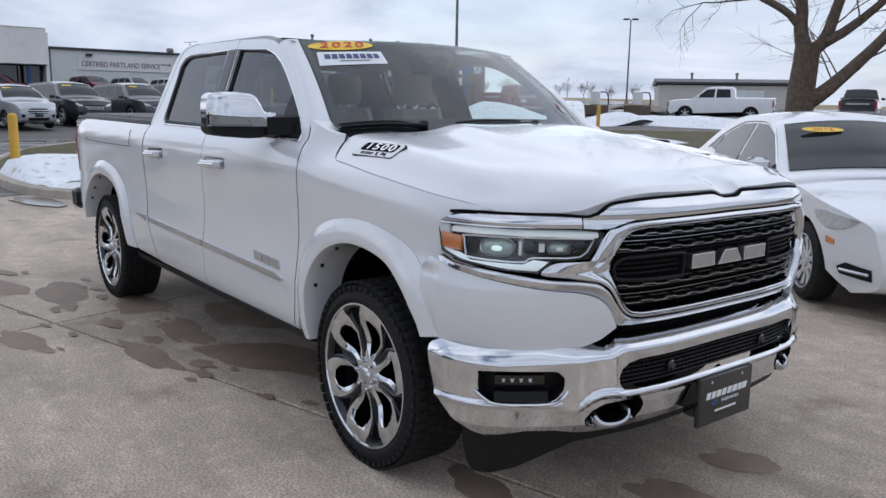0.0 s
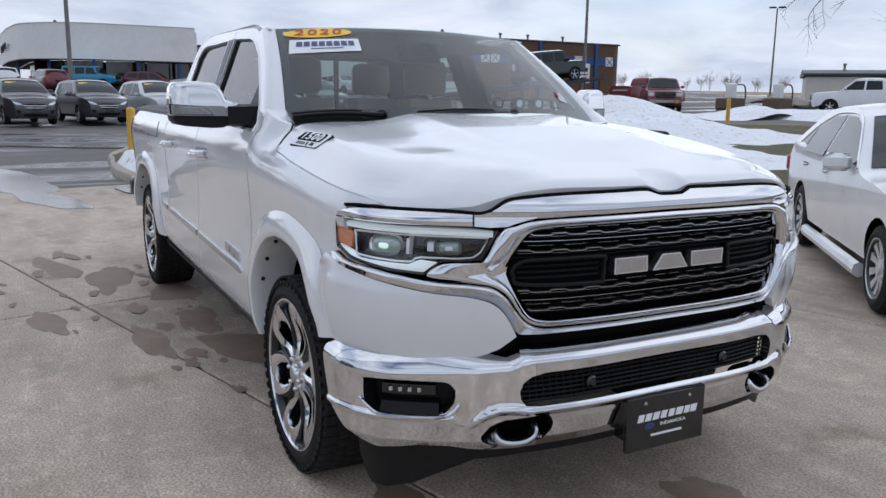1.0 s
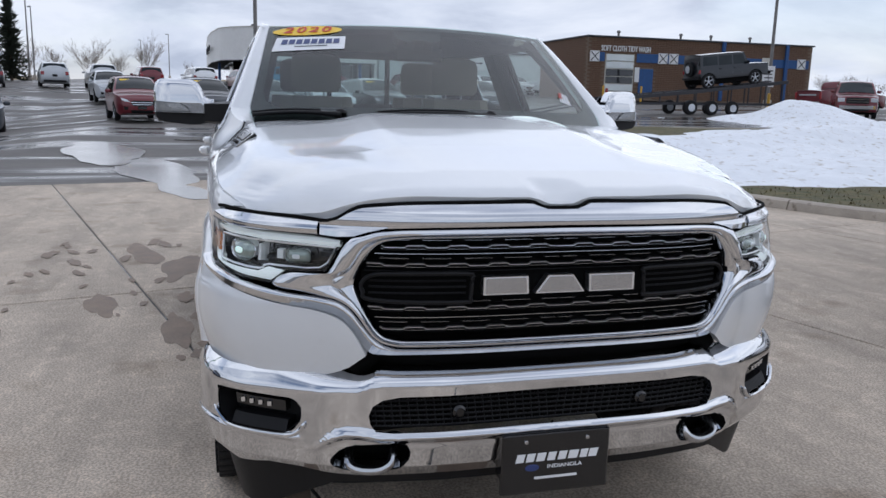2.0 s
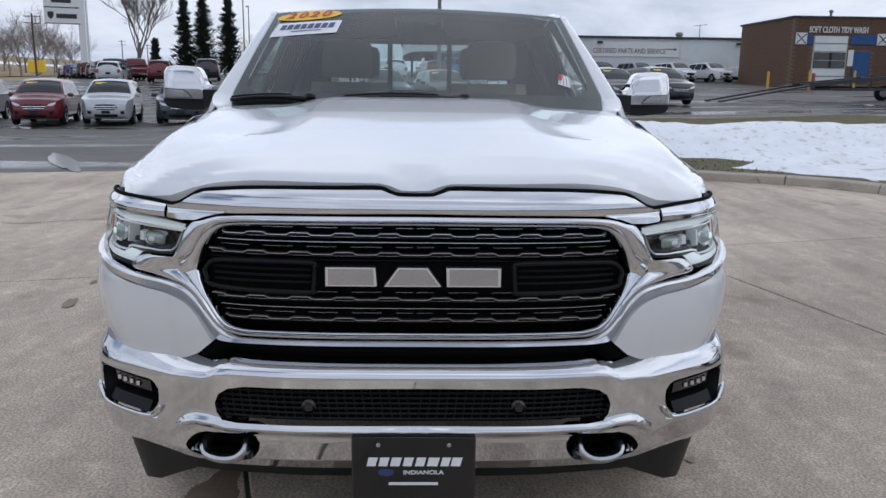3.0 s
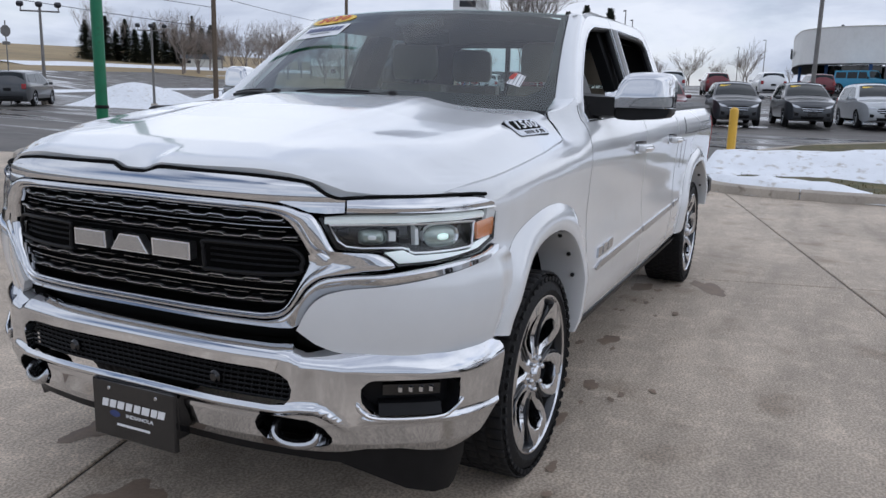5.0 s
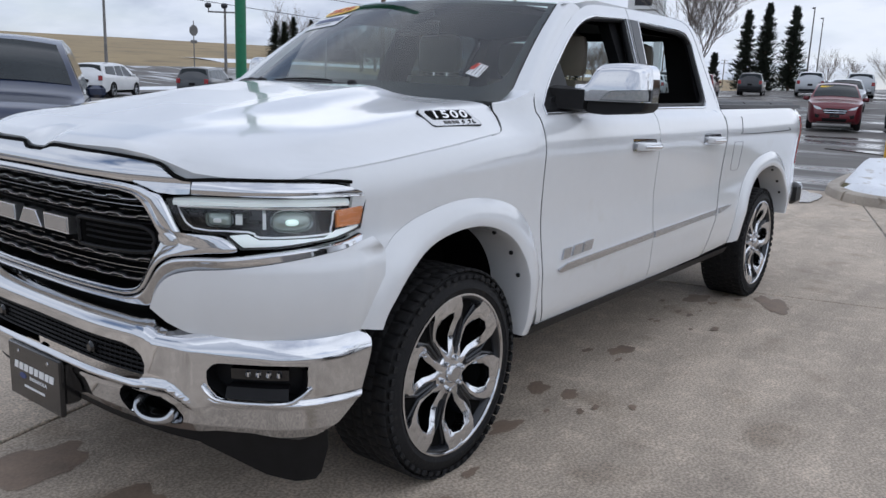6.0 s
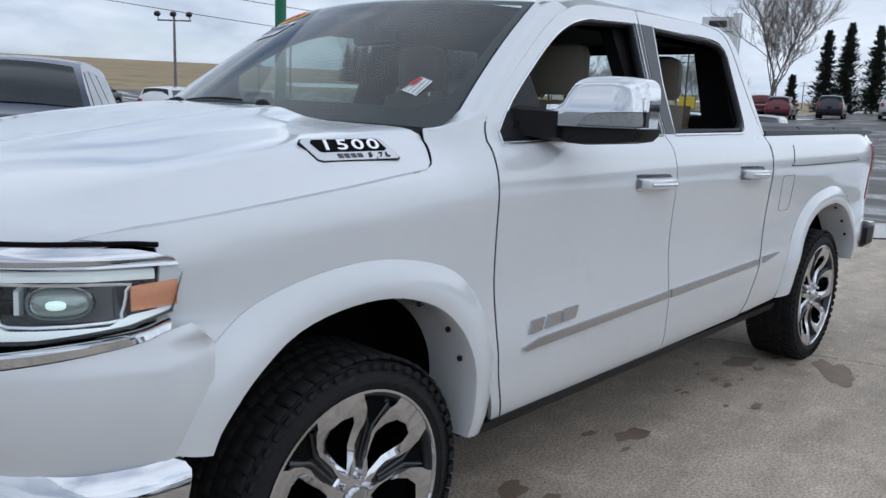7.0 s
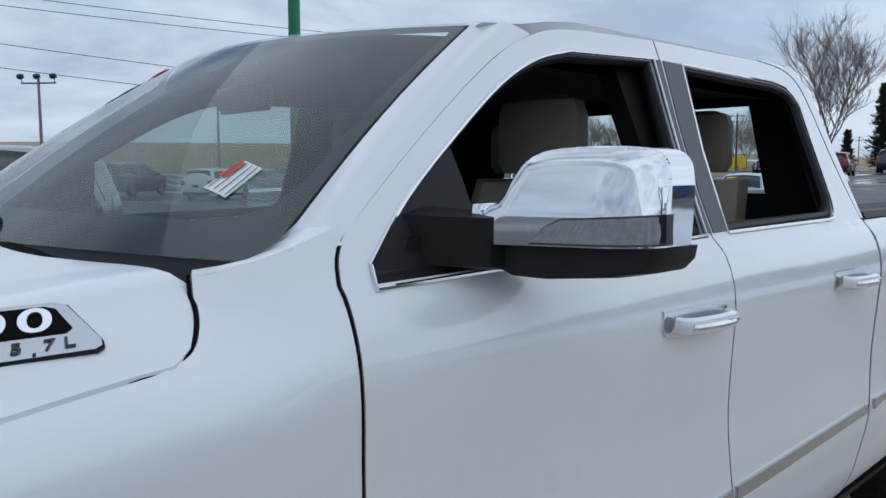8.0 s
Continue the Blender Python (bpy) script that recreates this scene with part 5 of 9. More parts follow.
# ---- engine badges on the hood's flanks ----
for sgn in (1, -1):
    mid = Vector((-0.055, 0.886, hood_z(-0.055, 0.886)))
    out = Vector(((hood_z(-0.165, 0.886) - hood_z(0.055, 0.886)) / 0.22, (hood_z(-0.055, 0.856) - hood_z(-0.055, 0.912)) / 0.056, 1)).normalized()
    along = Vector((-0.995, 0.075, 0.0))
    along.z = -(along.x * out.x + along.y * out.y) / out.z
    along.normalize()
    up = out.cross(along)

    def on_flank(a, b, h=0.0):
        p = mid + along * (a * sgn) + up * b + out * (h + BADGE_LIFT)
        return (p.x, p.y * sgn, p.z)

    q = sgn
    plate = [(-0.140, 0.028), (-0.134, 0.038), (-0.122, 0.042), (0.104, 0.042), (0.122, 0.036), (0.148, -0.026), (0.147, -0.036), (0.138, -0.041), (-0.104, -0.041), (-0.118, -0.034)]
    foot = [mid + along * a + up * b for a, b in plate]
    BADGE_LIFT = sum((hood_z(p.x, p.y) - p.z) * out.z for p in foot) / len(foot) + 0.003
    flat = lambda pts, h, deep=0.006: sheet(wound([(a * q, b) for a, b in pts]), lambda a, b: on_flank(a, b, h), (0.02, 0.01), (0, sgn, 0.6), deep)
    part("badge_rim", flat([(a * 1.022, b * 1.06) for a, b in plate], 0.001, 0.016), BLACK, HOOD)
    part("engine_badge", flat(plate, 0.004), SATIN, HOOD, "chrome engine badge reading 1500")
    part("badge_field", flat([(-0.112, 0.026), (-0.104, 0.035), (0.096, 0.035), (0.108, 0.030), (0.120, -0.004), (0.112, -0.010), (-0.090, -0.010), (-0.100, -0.004)], 0.0055), VOID, HOOD)
    glyphs = [("badge_number", d, 0.053, 1.55, -0.074 + 0.0505 * k, 0.0125, 0.007, BRIGHT) for k, d in enumerate("1500")]
    slip = 0.0 if sgn > 0 else -0.045
    glyphs += [("badge_letter", d, 0.0215, 1.30, 0.052 + slip + 0.018 * k + (0.004 if d == "L" else 0), -0.0255, 0.0055, GLOSSBLACK) for k, d in enumerate("5.7L")]
    for nm, txt, size, wide, ox, oy, h, mt in glyphs:
        ts = text_shape(txt, size, 0.0012, wide, 0.12)
        cy = 0.0 if txt == "." else (min(v[1] for v in ts.v) + max(v[1] for v in ts.v)) / 2
        part(nm, Shape().add([on_flank(v[0] + ox, v[1] - cy + oy - (0.007 if txt == "." else 0), h + v[2]) for v in ts.v], ts.f), mt, HOOD)
    for k in range(4):
        a0 = -0.052 + slip + 0.021 * k
        part("badge_bar", sheet(wound([(a0, -0.033), (a0 + 0.016, -0.033), (a0 + 0.016, -0.018), (a0, -0.018)]), lambda a, b: on_flank(a, b, 0.0052), (0.02, 0.01), (0, sgn, 0.6), 0.002), GLOSSBLACK, HOOD)

# ---- windscreen stickers, wipers, rear-view mirror ----
YS = part("year_sticker", screen_sheet([(-0.745 + 0.225 * math.cos(a), 0.915 + 0.060 * math.sin(a) + 0.012 * math.cos(a)) for a in np.linspace(0, math.tau, 40)[:-1]], 0.003, (0.1, 0.1)), YELLOWSTK, WS, "oval yellow sticker with red 2020")


def on_screen(shape, u, v, off=0.005):
    p = screen(u, v)
    r = screen(u + 0.05, v) - screen(u - 0.05, v)
    w = screen(u, v + 0.03) - screen(u, v - 0.03)
    fr = frame_to(p, r, w)
    fr.translation = p + (fr.to_3x3() @ Vector((0, 0, 1))) * off
    return Shape().join(shape, fr)


for k, d in enumerate("2020"):
    part("year_digit", on_screen(text_shape(d, 0.074, 0.0008, 1.30, 0.15), -0.868 + 0.081 * k, 0.912 + 0.0035 * k, 0.006), REDINK, WS)
DS = part("name_sticker", screen_sheet([(-0.955, 0.655), (-0.515, 0.680), (-0.500, 0.835), (-0.935, 0.825)], 0.003, (0.1, 0.1)), PAPER, WS, "white sticker with navy name bars")
for k in range(8):
    u0 = -0.905 + 0.046 * k
    part("name_bar", screen_sheet([(u0, 0.735 + 0.001 * k), (u0 + 0.037, 0.736 + 0.001 * k), (u0 + 0.044, 0.795 + 0.001 * k), (u0 + 0.008, 0.794 + 0.001 * k)], 0.005, (0, 0)), BLUEINK, WS)
part("name_rule", screen_sheet([(-0.82, 0.702), (-0.62, 0.712), (-0.62, 0.722), (-0.82, 0.712)], 0.005, (0.1, 0)), GREYPAINT, WS)
part("inspection_sticker", screen_sheet([(0.765, 0.205), (0.835, 0.175), (0.855, 0.275), (0.80, 0.300)], 0.003, (0, 0)), PAPER, WS, "small white sticker with a red block")
part("sticker_block", screen_sheet([(0.773, 0.245), (0.795, 0.235), (0.812, 0.288), (0.796, 0.296)], 0.005, (0, 0)), REDINK, WS)
for k in range(4):
    part("sticker_line", screen_sheet([(0.776 + 0.018 * k, 0.205 - 0.008 * k), (0.779 + 0.018 * k, 0.204 - 0.008 * k), (0.80 + 0.016 * k, 0.292 - 0.006 * k), (0.797 + 0.016 * k, 0.293 - 0.006 * k)], 0.0055, (0, 0)), GREYPAINT, WS)
part("sensor_housing", screen_sheet([(-0.17, 0.965), (0.17, 0.965), (0.15, 0.87), (0.09, 0.835), (0.03, 0.86), (-0.03, 0.86), (-0.09, 0.835), (-0.15, 0.87)], -0.02, (0.1, 0.05), 0.05), BLACK, WS)
RVM = part("rear_view_mirror", box(-0.93, 0.02, 1.705, 0.03, 0.25, 0.075, 0.012).join(tube([(-0.93, 0.02, 1.71), (-0.91, 0.02, 1.80)], 0.012, 6)), BLACK, TRUCK)
for y0, y1 in ((-0.45, -0.80), (0.19, -0.30)):
    pts = [screen(y0 / 0.82 + (y1 - y0) / 0.82 * k, 0.020 + 0.022 * math.sin(3 * k), 0.016) for k in np.linspace(0, 1, 10)]
    wp = part("wiper", tube(pts, [0.014, 0.013, 0.011] + [0.0085] * 7, 8), BLACK, TRUCK, "black wiper arm and blade")
    part("wiper_pivot", lathe([(0, 0.020), (0.012, 0.018), (0.022, 0.011), (0.027, 0)], 12, "z", screen(y0 / 0.82, 0.05, 0.008)), BLACK, TRUCK)
    pts2 = [p + Vector((-0.018, 0, 0.012)) for p in pts[2:]]
    part("wiper_blade", tube(pts2, 0.006, 5), RUBBER, wp)
cowl = Shape().add([(hood_rear(y) + dx, y, z - 0.05 * abs(y)) for dx, z in ((0.04, 1.360), (-0.10, 1.352)) for y in np.linspace(-0.86, 0.86, 13)], [(j, j + 1, 14 + j, 13 + j) for j in range(12)])
part("cowl", cowl, BLACK, TRUCK)

# ---- cabin ----
CAB = part("cabin_floor", box(-1.65, 0, 0.62, 2.0, 1.76, 0.04, 0.01), DASH, TRUCK)
part("dashboard", loft([[(x, y, z) for x, z in ((-0.50, 1.0), (-0.42, 1.30), (-0.52, 1.335), (-0.74, 1.315), (-0.86, 1.25), (-0.90, 1.12), (-0.82, 0.85), (-0.6, 0.8))] for y in (-0.86, -0.4, 0, 0.4, 0.86)]), DASH, TRUCK, "dark dashboard")
part("centre_console", box(-1.35, 0, 0.92, 0.8, 0.28, 0.40, 0.04), DASH, TRUCK)
part("headliner", Shape().add([(p[0], p[1] * 0.97, p[2] - 0.035) for p in rv], [tuple(reversed(f)) for f in roof.f]), material("dark_headliner", (0.018, 0.017, 0.016), 0.9, vary=0.1), TRUCK)
for sgn in (1, -1):
    part("door_card", sheet(wound([(-0.66, 0.62), (-2.60, 0.62), (-2.60, 1.32), (-0.66, 1.32)]), lambda x, z: (x, sgn * 0.885, z), (0, 0), (0, -sgn, 0), 0), material("door_lining", (0.035, 0.032, 0.028), 0.7), TRUCK)
    part("pillar_inner", loft([[(x, y * sgn, z) for x, y in ((-1.60, 0.90 - k), (-1.80, 0.90 - k), (-1.80, 0.83 - k), (-1.62, 0.83 - k))] for z, k in ((1.32, 0.0), (1.80, 0.20))]), DASH, TRUCK)
wheel_pts = [Vector((-0.98, 0.40, 1.20)) + Vector((math.sin(a) * 0.07, math.cos(a) * 0.185, math.sin(a) * 0.17)) for a in np.linspace(0, math.tau, 33)[:-1]]
SW = part("steering_wheel", tube(wheel_pts, 0.016, 8, closed=True), DASH, TRUCK)
part("wheel_hub", box(-0.965, 0.40, 1.19, 0.05, 0.16, 0.12, 0.03).join(tube([(-0.98, 0.22, 1.20), (-0.98, 0.58, 1.20)], 0.014, 6)), DASH, SW)


def seat(x, y, w):
    st = part("seat", loft([[(x + dx, y + sy * w / 2 * k, z) for sy in (-1, 1) for dx, z in (((0.0, 0.78), (0.05, 0.86)) if sy < 0 else ((0.05, 0.86), (0.0, 0.78)))] for dx2, k in ((0, 1),)] and [[(x + 0.30, y + w / 2 * c, z) for c, z in ((-1, 0.80), (-0.85, 0.90), (0, 0.88), (0.85, 0.90), (1, 0.80))], [(x - 0.22, y + w / 2 * c, z) for c, z in ((-1, 0.78), (-0.85, 0.86), (0, 0.84), (0.85, 0.86), (1, 0.78))]]), BEIGE, TRUCK, "beige leather seat")
    part("backrest", loft([[(x - 0.22 - 0.22 * k + dx, y + w / 2 * c * (1 - 0.25 * k), 0.80 + 0.68 * k) for c, dx in ((-1, 0.05), (-0.7, 0.09), (0, 0.05), (0.7, 0.09), (1, 0.05), (0.9, -0.07), (-0.9, -0.07))] for k in (0, 0.3, 0.6, 0.85, 0.96, 1.0)]), BEIGE, st)
    part("headrest", loft([[(x - 0.45 + dx * q, y + c * 0.145 * q, 1.505 + h) for c, dx in ((-1, 0.03), (-0.8, 0.055), (0, 0.065), (0.8, 0.055), (1, 0.03), (0.85, -0.05), (-0.85, -0.05))] for h, q in ((0, 0.85), (0.03, 1.0), (0.17, 1.0), (0.205, 0.9), (0.22, 0.6))]), BEIGE, st)
    for dy in (-0.05, 0.05):
        part("headrest_post", tube([(x - 0.45, y + dy, 1.44), (x - 0.45, y + dy, 1.52)], 0.007, 6), CHROME, st)


for x in (-1.22, -2.10):
    for y in (0.42, -0.42):
        seat(x, y, 0.54)

part("back_lining", sheet([(-0.92, 0.64), (0.92, 0.64), (0.92, 1.36), (0.71, 1.82), (-0.71, 1.82), (-0.92, 1.36)], lambda y, z: (-2.66, y, z), (0.2, 0.2), (1, 0, 0), 0.02, holes=[[(-0.64, 1.43), (-0.57, 1.745), (0.57, 1.745), (0.64, 1.43)]]), DASH, TRUCK)
bothsides("pillar_lining", sheet(wound([(-2.48, 1.34), (-2.66, 1.34), (-2.66, 1.78), (-2.56, 1.83), (-1.30, 1.82), (-1.30, 1.795), (-2.44, 1.785), (-2.56, 1.72)]), skin(-0.05), (0.1, 0.08), (0, -1, 0), 0.01), DASH)

# ---- bed, cover, tail ----
bothsides("bed_rail_cap", loft([[(x, y, z) for y, z in ((0.955, 1.350), (0.945, 1.372), (0.90, 1.374), (0.88, 1.34))] for x in (-2.735, -4.60)]), BLACK)
for k in range(3):
    x0 = -2.76 - 0.615 * k
    part("bed_cover_panel", loft([[(x, y, z) for y, z in ((-0.905, 1.372), (-0.88, 1.392), (0, 1.400), (0.88, 1.392), (0.905, 1.372))] for x in (x0, x0 - 0.60)]), BLACK, TRUCK, "black folding bed cover panel")
part("tailgate", loft([[(x, y, z) for y, z in ((-0.90, 0.66), (-0.915, 1.0), (-0.90, 1.33), (-0.88, 1.36), (0.88, 1.36), (0.90, 1.33), (0.915, 1.0), (0.90, 0.66))] for x in (-4.58, -4.625)]), WHITE, TRUCK)
tl = [(-4.52, 0.92), (-4.50, 1.20), (-4.52, 1.29), (-4.632, 1.30), (-4.632, 0.90)]
bothsides("tail_lamp", sheet(wound(tl), skin(0.006), (0.04, 0.05), (0, 1, 0), 0.02), material("red_tail_lens", (0.30, 0.012, 0.012), 0.1, coat=1.0, vary=0.2, scale=40), "red wrap-round tail lamp")
part("rear_bumper", loft([[(-4.60 + 0.0 * i - dx, y, z) for dx, z in ((0.0, 0.585), (0.0, 0.70), (0.06, 0.745), (0.20, 0.745), (0.235, 0.70), (0.22, 0.60), (0.15, 0.56))] for i, y in enumerate((-0.99, -0.95, -0.5, 0, 0.5, 0.95, 0.99))]), CHROME, TRUCK, "chrome rear step bumper")
bothsides("bumper_end", box(-4.63, 0.955, 0.67, 0.20, 0.12, 0.17, 0.03), BLACK)
lid = [(-3.02, 1.30), (-3.00, 1.215), (-3.05, 1.192), (-4.05, 1.192), (-4.08, 1.21)]
bothsides("box_lid_seam", tube([Vector(side(x, z)) + Vector((0, 0.0005, 0)) for x, z in line(lid, 5)], 0.0020, 5), VOID)
fuel = [(-2.86, 1.132), (-2.87, 1.145), (-3.02, 1.145), (-3.03, 1.13), (-3.02, 0.975), (-3.0, 0.962), (-2.89, 0.962), (-2.87, 0.975)]
part("fuel_flap_seam", tube([Vector(side(x, z)) + Vector((0, 0.0003, 0)) for x, z in fuel], 0.0009, 5, closed=True), VOID, TRUCK)
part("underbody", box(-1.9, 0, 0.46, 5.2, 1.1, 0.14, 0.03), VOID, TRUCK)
part("axle", tube([(WB, -0.72, 0.40), (WB, 0.72, 0.40)], 0.06, 10), BLACK, TRUCK)
part("axle", tube([(0, -0.72, 0.40), (0, 0.72, 0.40)], 0.05, 10), BLACK, TRUCK)

# near-black tubes laid in the panel gaps in place of their shade
for sgn in (1, -1):
    m = (lambda sh: sh) if sgn > 0 else (lambda sh: sh.mirrored())
    door = FDOORS[0 if sgn > 0 else 1]
    for pts, dx, r in ((line(DOOR_F[:9], 5), 0.004, 0.0032), (line(DOOR_FR, 5), 0.0, 0.0028), (line(DOOR_R, 4), -0.006, 0.0035)):
        part("door_seal", m(tube([Vector(side(x + dx, z)) + Vector((0, -0.0035, 0)) for x, z in pts], r, 6)), VOID, door)
    arc = line([(-0.20, 1.2565), (-0.25, 1.2600), (-0.305, 1.276), (-0.334, 1.312), (-0.342, 1.345), (-0.346, 1.368)], 5)
    part("hood_seal", m(tube([Vector(side(x, z)) + Vector((0.003, -0.005, -0.001)) for x, z in arc], 0.0032, 6)), VOID, TRUCK)
    front = HOODLINE + [(0.78, 1.1445), (0.88, 1.1445), (0.95, 1.142), (0.978, 1.136)]
    part("hood_front_seal", m(tube([NOSE.p(y, z + 0.0045, 0.004) for y, z in line(front, 5)], 0.0055, 6)), VOID, TRUCK)

# ---- the lot: land, islands, snow, water ----
def land(x, y):
    """Height of the lot: level round the pickup, rising away from it and falling towards the main road."""
    z = rail(-x, [14, 30, 61, 80, 100, 180, 300, 1500], [0, 0.30, 1.40, 2.0, 2.5, 3.8, 5.5, 6.0])
    if y > 6:
        z += 0.021 * min(y - 6, 120) * (1 - 0.62 * ease(-x, 25, 60)) * ease(y, 6, 14)
    fx = ease(-x, 14, 22) * (1 - ease(-x, 36, 60))
    z -= 0.58 * ease(-y, 5, 10) * fx
    z -= 0.042 * min(max(0, -y - 15), 60) * ease(-x, 30, 45)
    z += 0.02 * min(max(0, -y - 15), 40) * (1 - ease(-x, 24, 36))
    z += 0.062 * min(max(0, -y - 95), 230)
    return z


def ground_material():
    m = material("wet_asphalt", (0.115, 0.105, 0.095), 0.6, vary=0.3, scale=0.35, bump=0.35, bump_scale=40)
    n, l = m.node_tree.nodes, m.node_tree.links
    b = n["Principled BSDF"]
    co = n.new("ShaderNodeTexCoord")
    mp = n.new("ShaderNodeMapping")
    mp.inputs["Rotation"].default_value = (0, 0, radians(-12))
    mp.inputs["Scale"].default_value = (0.55, 0.09, 1)
    l.new(co.outputs["Object"], mp.inputs["Vector"])
    w = n.new("ShaderNodeTexNoise")
    w.inputs["Scale"].default_value, w.inputs["Detail"].default_value = 1.0, 6.0
    l.new(mp.outputs[0], w.inputs["Vector"])
    r = n.new("ShaderNodeMapRange")
    r.inputs["From Min"].default_value, r.inputs["From Max"].default_value = 0.50, 0.60
    r.inputs["To Min"].default_value, r.inputs["To Max"].default_value = 0.75, 0.12
    l.new(w.outputs["Fac"], r.inputs["Value"])
    l.new(r.outputs[0], b.inputs["Roughness"])
    d = n.new("ShaderNodeMapRange")
    d.inputs["From Min"].default_value, d.inputs["From Max"].default_value = 0.46, 0.60
    d.inputs["To Min"].default_value, d.inputs["To Max"].default_value = 1.0, 0.5
    l.new(w.outputs["Fac"], d.inputs["Value"])
    sc = n.new("ShaderNodeVectorMath")
    sc.operation = "SCALE"
    old = b.inputs["Base Color"].links[0].from_socket
    l.new(old, sc.inputs[0])
    l.new(d.outputs[0], sc.inputs["Scale"])
    l.new(sc.outputs[0], b.inputs["Base Color"])
    return m


ASPHALT = ground_material()
CONCRETE = material("concrete_slab", (0.30, 0.262, 0.222), 0.82, vary=0.16, scale=1.1, bump=0.5, bump_scale=70, dirt=(0.19, 0.155, 0.125), dirt_at=0.60)
KERB = material("kerb_concrete", (0.40, 0.352, 0.295), 0.85, vary=0.2, scale=3, bump=0.4, bump_scale=50, dirt=(0.15, 0.12, 0.09))
DEADGRASS = material("dead_lawn", (0.105, 0.088, 0.038), 0.95, vary=0.45, scale=2.2, bump=0.9, bump_scale=60, dirt=(0.06, 0.065, 0.022), dirt_at=0.5)
FIELD = material("dry_field", (0.30, 0.225, 0.12), 0.95, vary=0.25, scale=0.05, bump=0.4, bump_scale=3, dirt=(0.20, 0.15, 0.085), dirt_at=0.55)
SNOW = material("old_snow", (0.80, 0.82, 0.85), 0.75, vary=0.07, scale=2.5, bump=0.5, bump_scale=22, dirt=(0.50, 0.47, 0.43), dirt_at=0.57)
WATER = material("puddle_water", (0.06, 0.055, 0.050), 0.16, vary=0.4, scale=1.0, bump=0.05, bump_scale=6, spec=0.6)
WETCON = material("wet_concrete", (0.225, 0.165, 0.120), 0.66, vary=0.30, scale=5, bump=0.2, bump_scale=60)
YELLOW = material("yellow_bollard_paint", (0.62, 0.36, 0.035), 0.45, vary=0.12, scale=5, dirt=(0.35, 0.2, 0.05), dirt_at=0.66)

ax = sorted(set([-1500, -1000, -700, -500, -400, -330, -280, -240, -210] + [-190 + 10 * k for k in range(12)] + [-75 + 2.5 * k for k in range(34)] + [10, 14, 20, 30, 45, 70, 120, 200, 400, 800, 1500]))
ay = sorted(set([-1500, -1000, -700, -500, -420, -360, -310, -270, -240, -210] + [-190 + 10 * k for k in range(11)] + [-85 + 2.5 * k for k in range(66)] + [85, 95, 110, 130, 160, 200, 280, 400, 700, 1500]))
gv = [(x, y, land(x, y) - 0.012) for x in ax for y in ay]
gf = [(i * len(ay) + j, (i + 1) * len(ay) + j, (i + 1) * len(ay) + j + 1, i * len(ay) + j + 1) for i in range(len(ax) - 1) for j in range(len(ay) - 1)]
G = part("ground", Shape().add(gv, gf), ASPHALT)
G.data.materials.append(FIELD)
for p in G.data.polygons:
    c = p.center
    if c.y < -135 or c.x < -135 or c.y > 90:
        p.material_index = 1
tagged(G, "wet grey asphalt lot with dry fields beyond", "ground", kind="structure")


def draped(outline, lift, step, mat, name, label, category, mound=None, kind="structure", parent=None):
    """A sheet over the land within an outline."""
    fn = lambda x, y: (x, y, land(x, y) + lift + (mound(x, y) if mound else 0))
    ob = part(name, sheet(wound(outline), fn, (step, step), (0, 0, 1), 0.05, (0, 0, -1)), mat, parent)
    return tagged(ob, label, category, kind=kind)


def smooth_loop(pts, n=4):
    return [(p.x, p.y) for p in spline([(a, b, 0) for a, b in pts + pts[:1]], n)][:-1]


ISLE = [(-10.3, 0.35), (-9.95, 0.9), (-9.9, 2.2), (-10.0, 3.6), (-9.6, 4.7), (-9.05, 5.8), (-8.2, 6.6), (-7.0, 7.0), (-5.8, 7.5), (-4.9, 8.2), (-2.5, 10.2), (2.0, 13.5), (9.0, 18.0), (9.0, 34.0), (-8.0, 36.0), (-18.0, 27.0), (-24.0, 19.0), (-25.5, 12.0), (-25.0, 6.0), (-21.0, 2.0), (-17.0, 0.2), (-15.2, -0.05), (-13.5, -0.2), (-12.0, -0.15), (-11.0, 0.0)]
ISLE_B = [(-6.5, -7.6), (-6.9, -6.8), (-7.5, -6.35), (-8.4, -6.25), (-9.4, -6.7), (-10.6, -7.8), (-12.2, -8.9), (-13.6, -9.8), (-13.9, -11.0), (-12.5, -12.4), (-9.5, -12.6), (-7.3, -11.6), (-6.4, -9.6)]
draped(smooth_loop(ISLE), 0.115, 0.8, DEADGRASS, "lawn", "dead brown lawn of a kerbed island", "lawn", lambda x, y: 0.10 * noise.noise((x * 0.3, y * 0.3, 2)))
draped(smooth_loop(ISLE_B), 0.115, 0.6, DEADGRASS, "lawn", "dead lawn of a small kerbed island", "lawn")


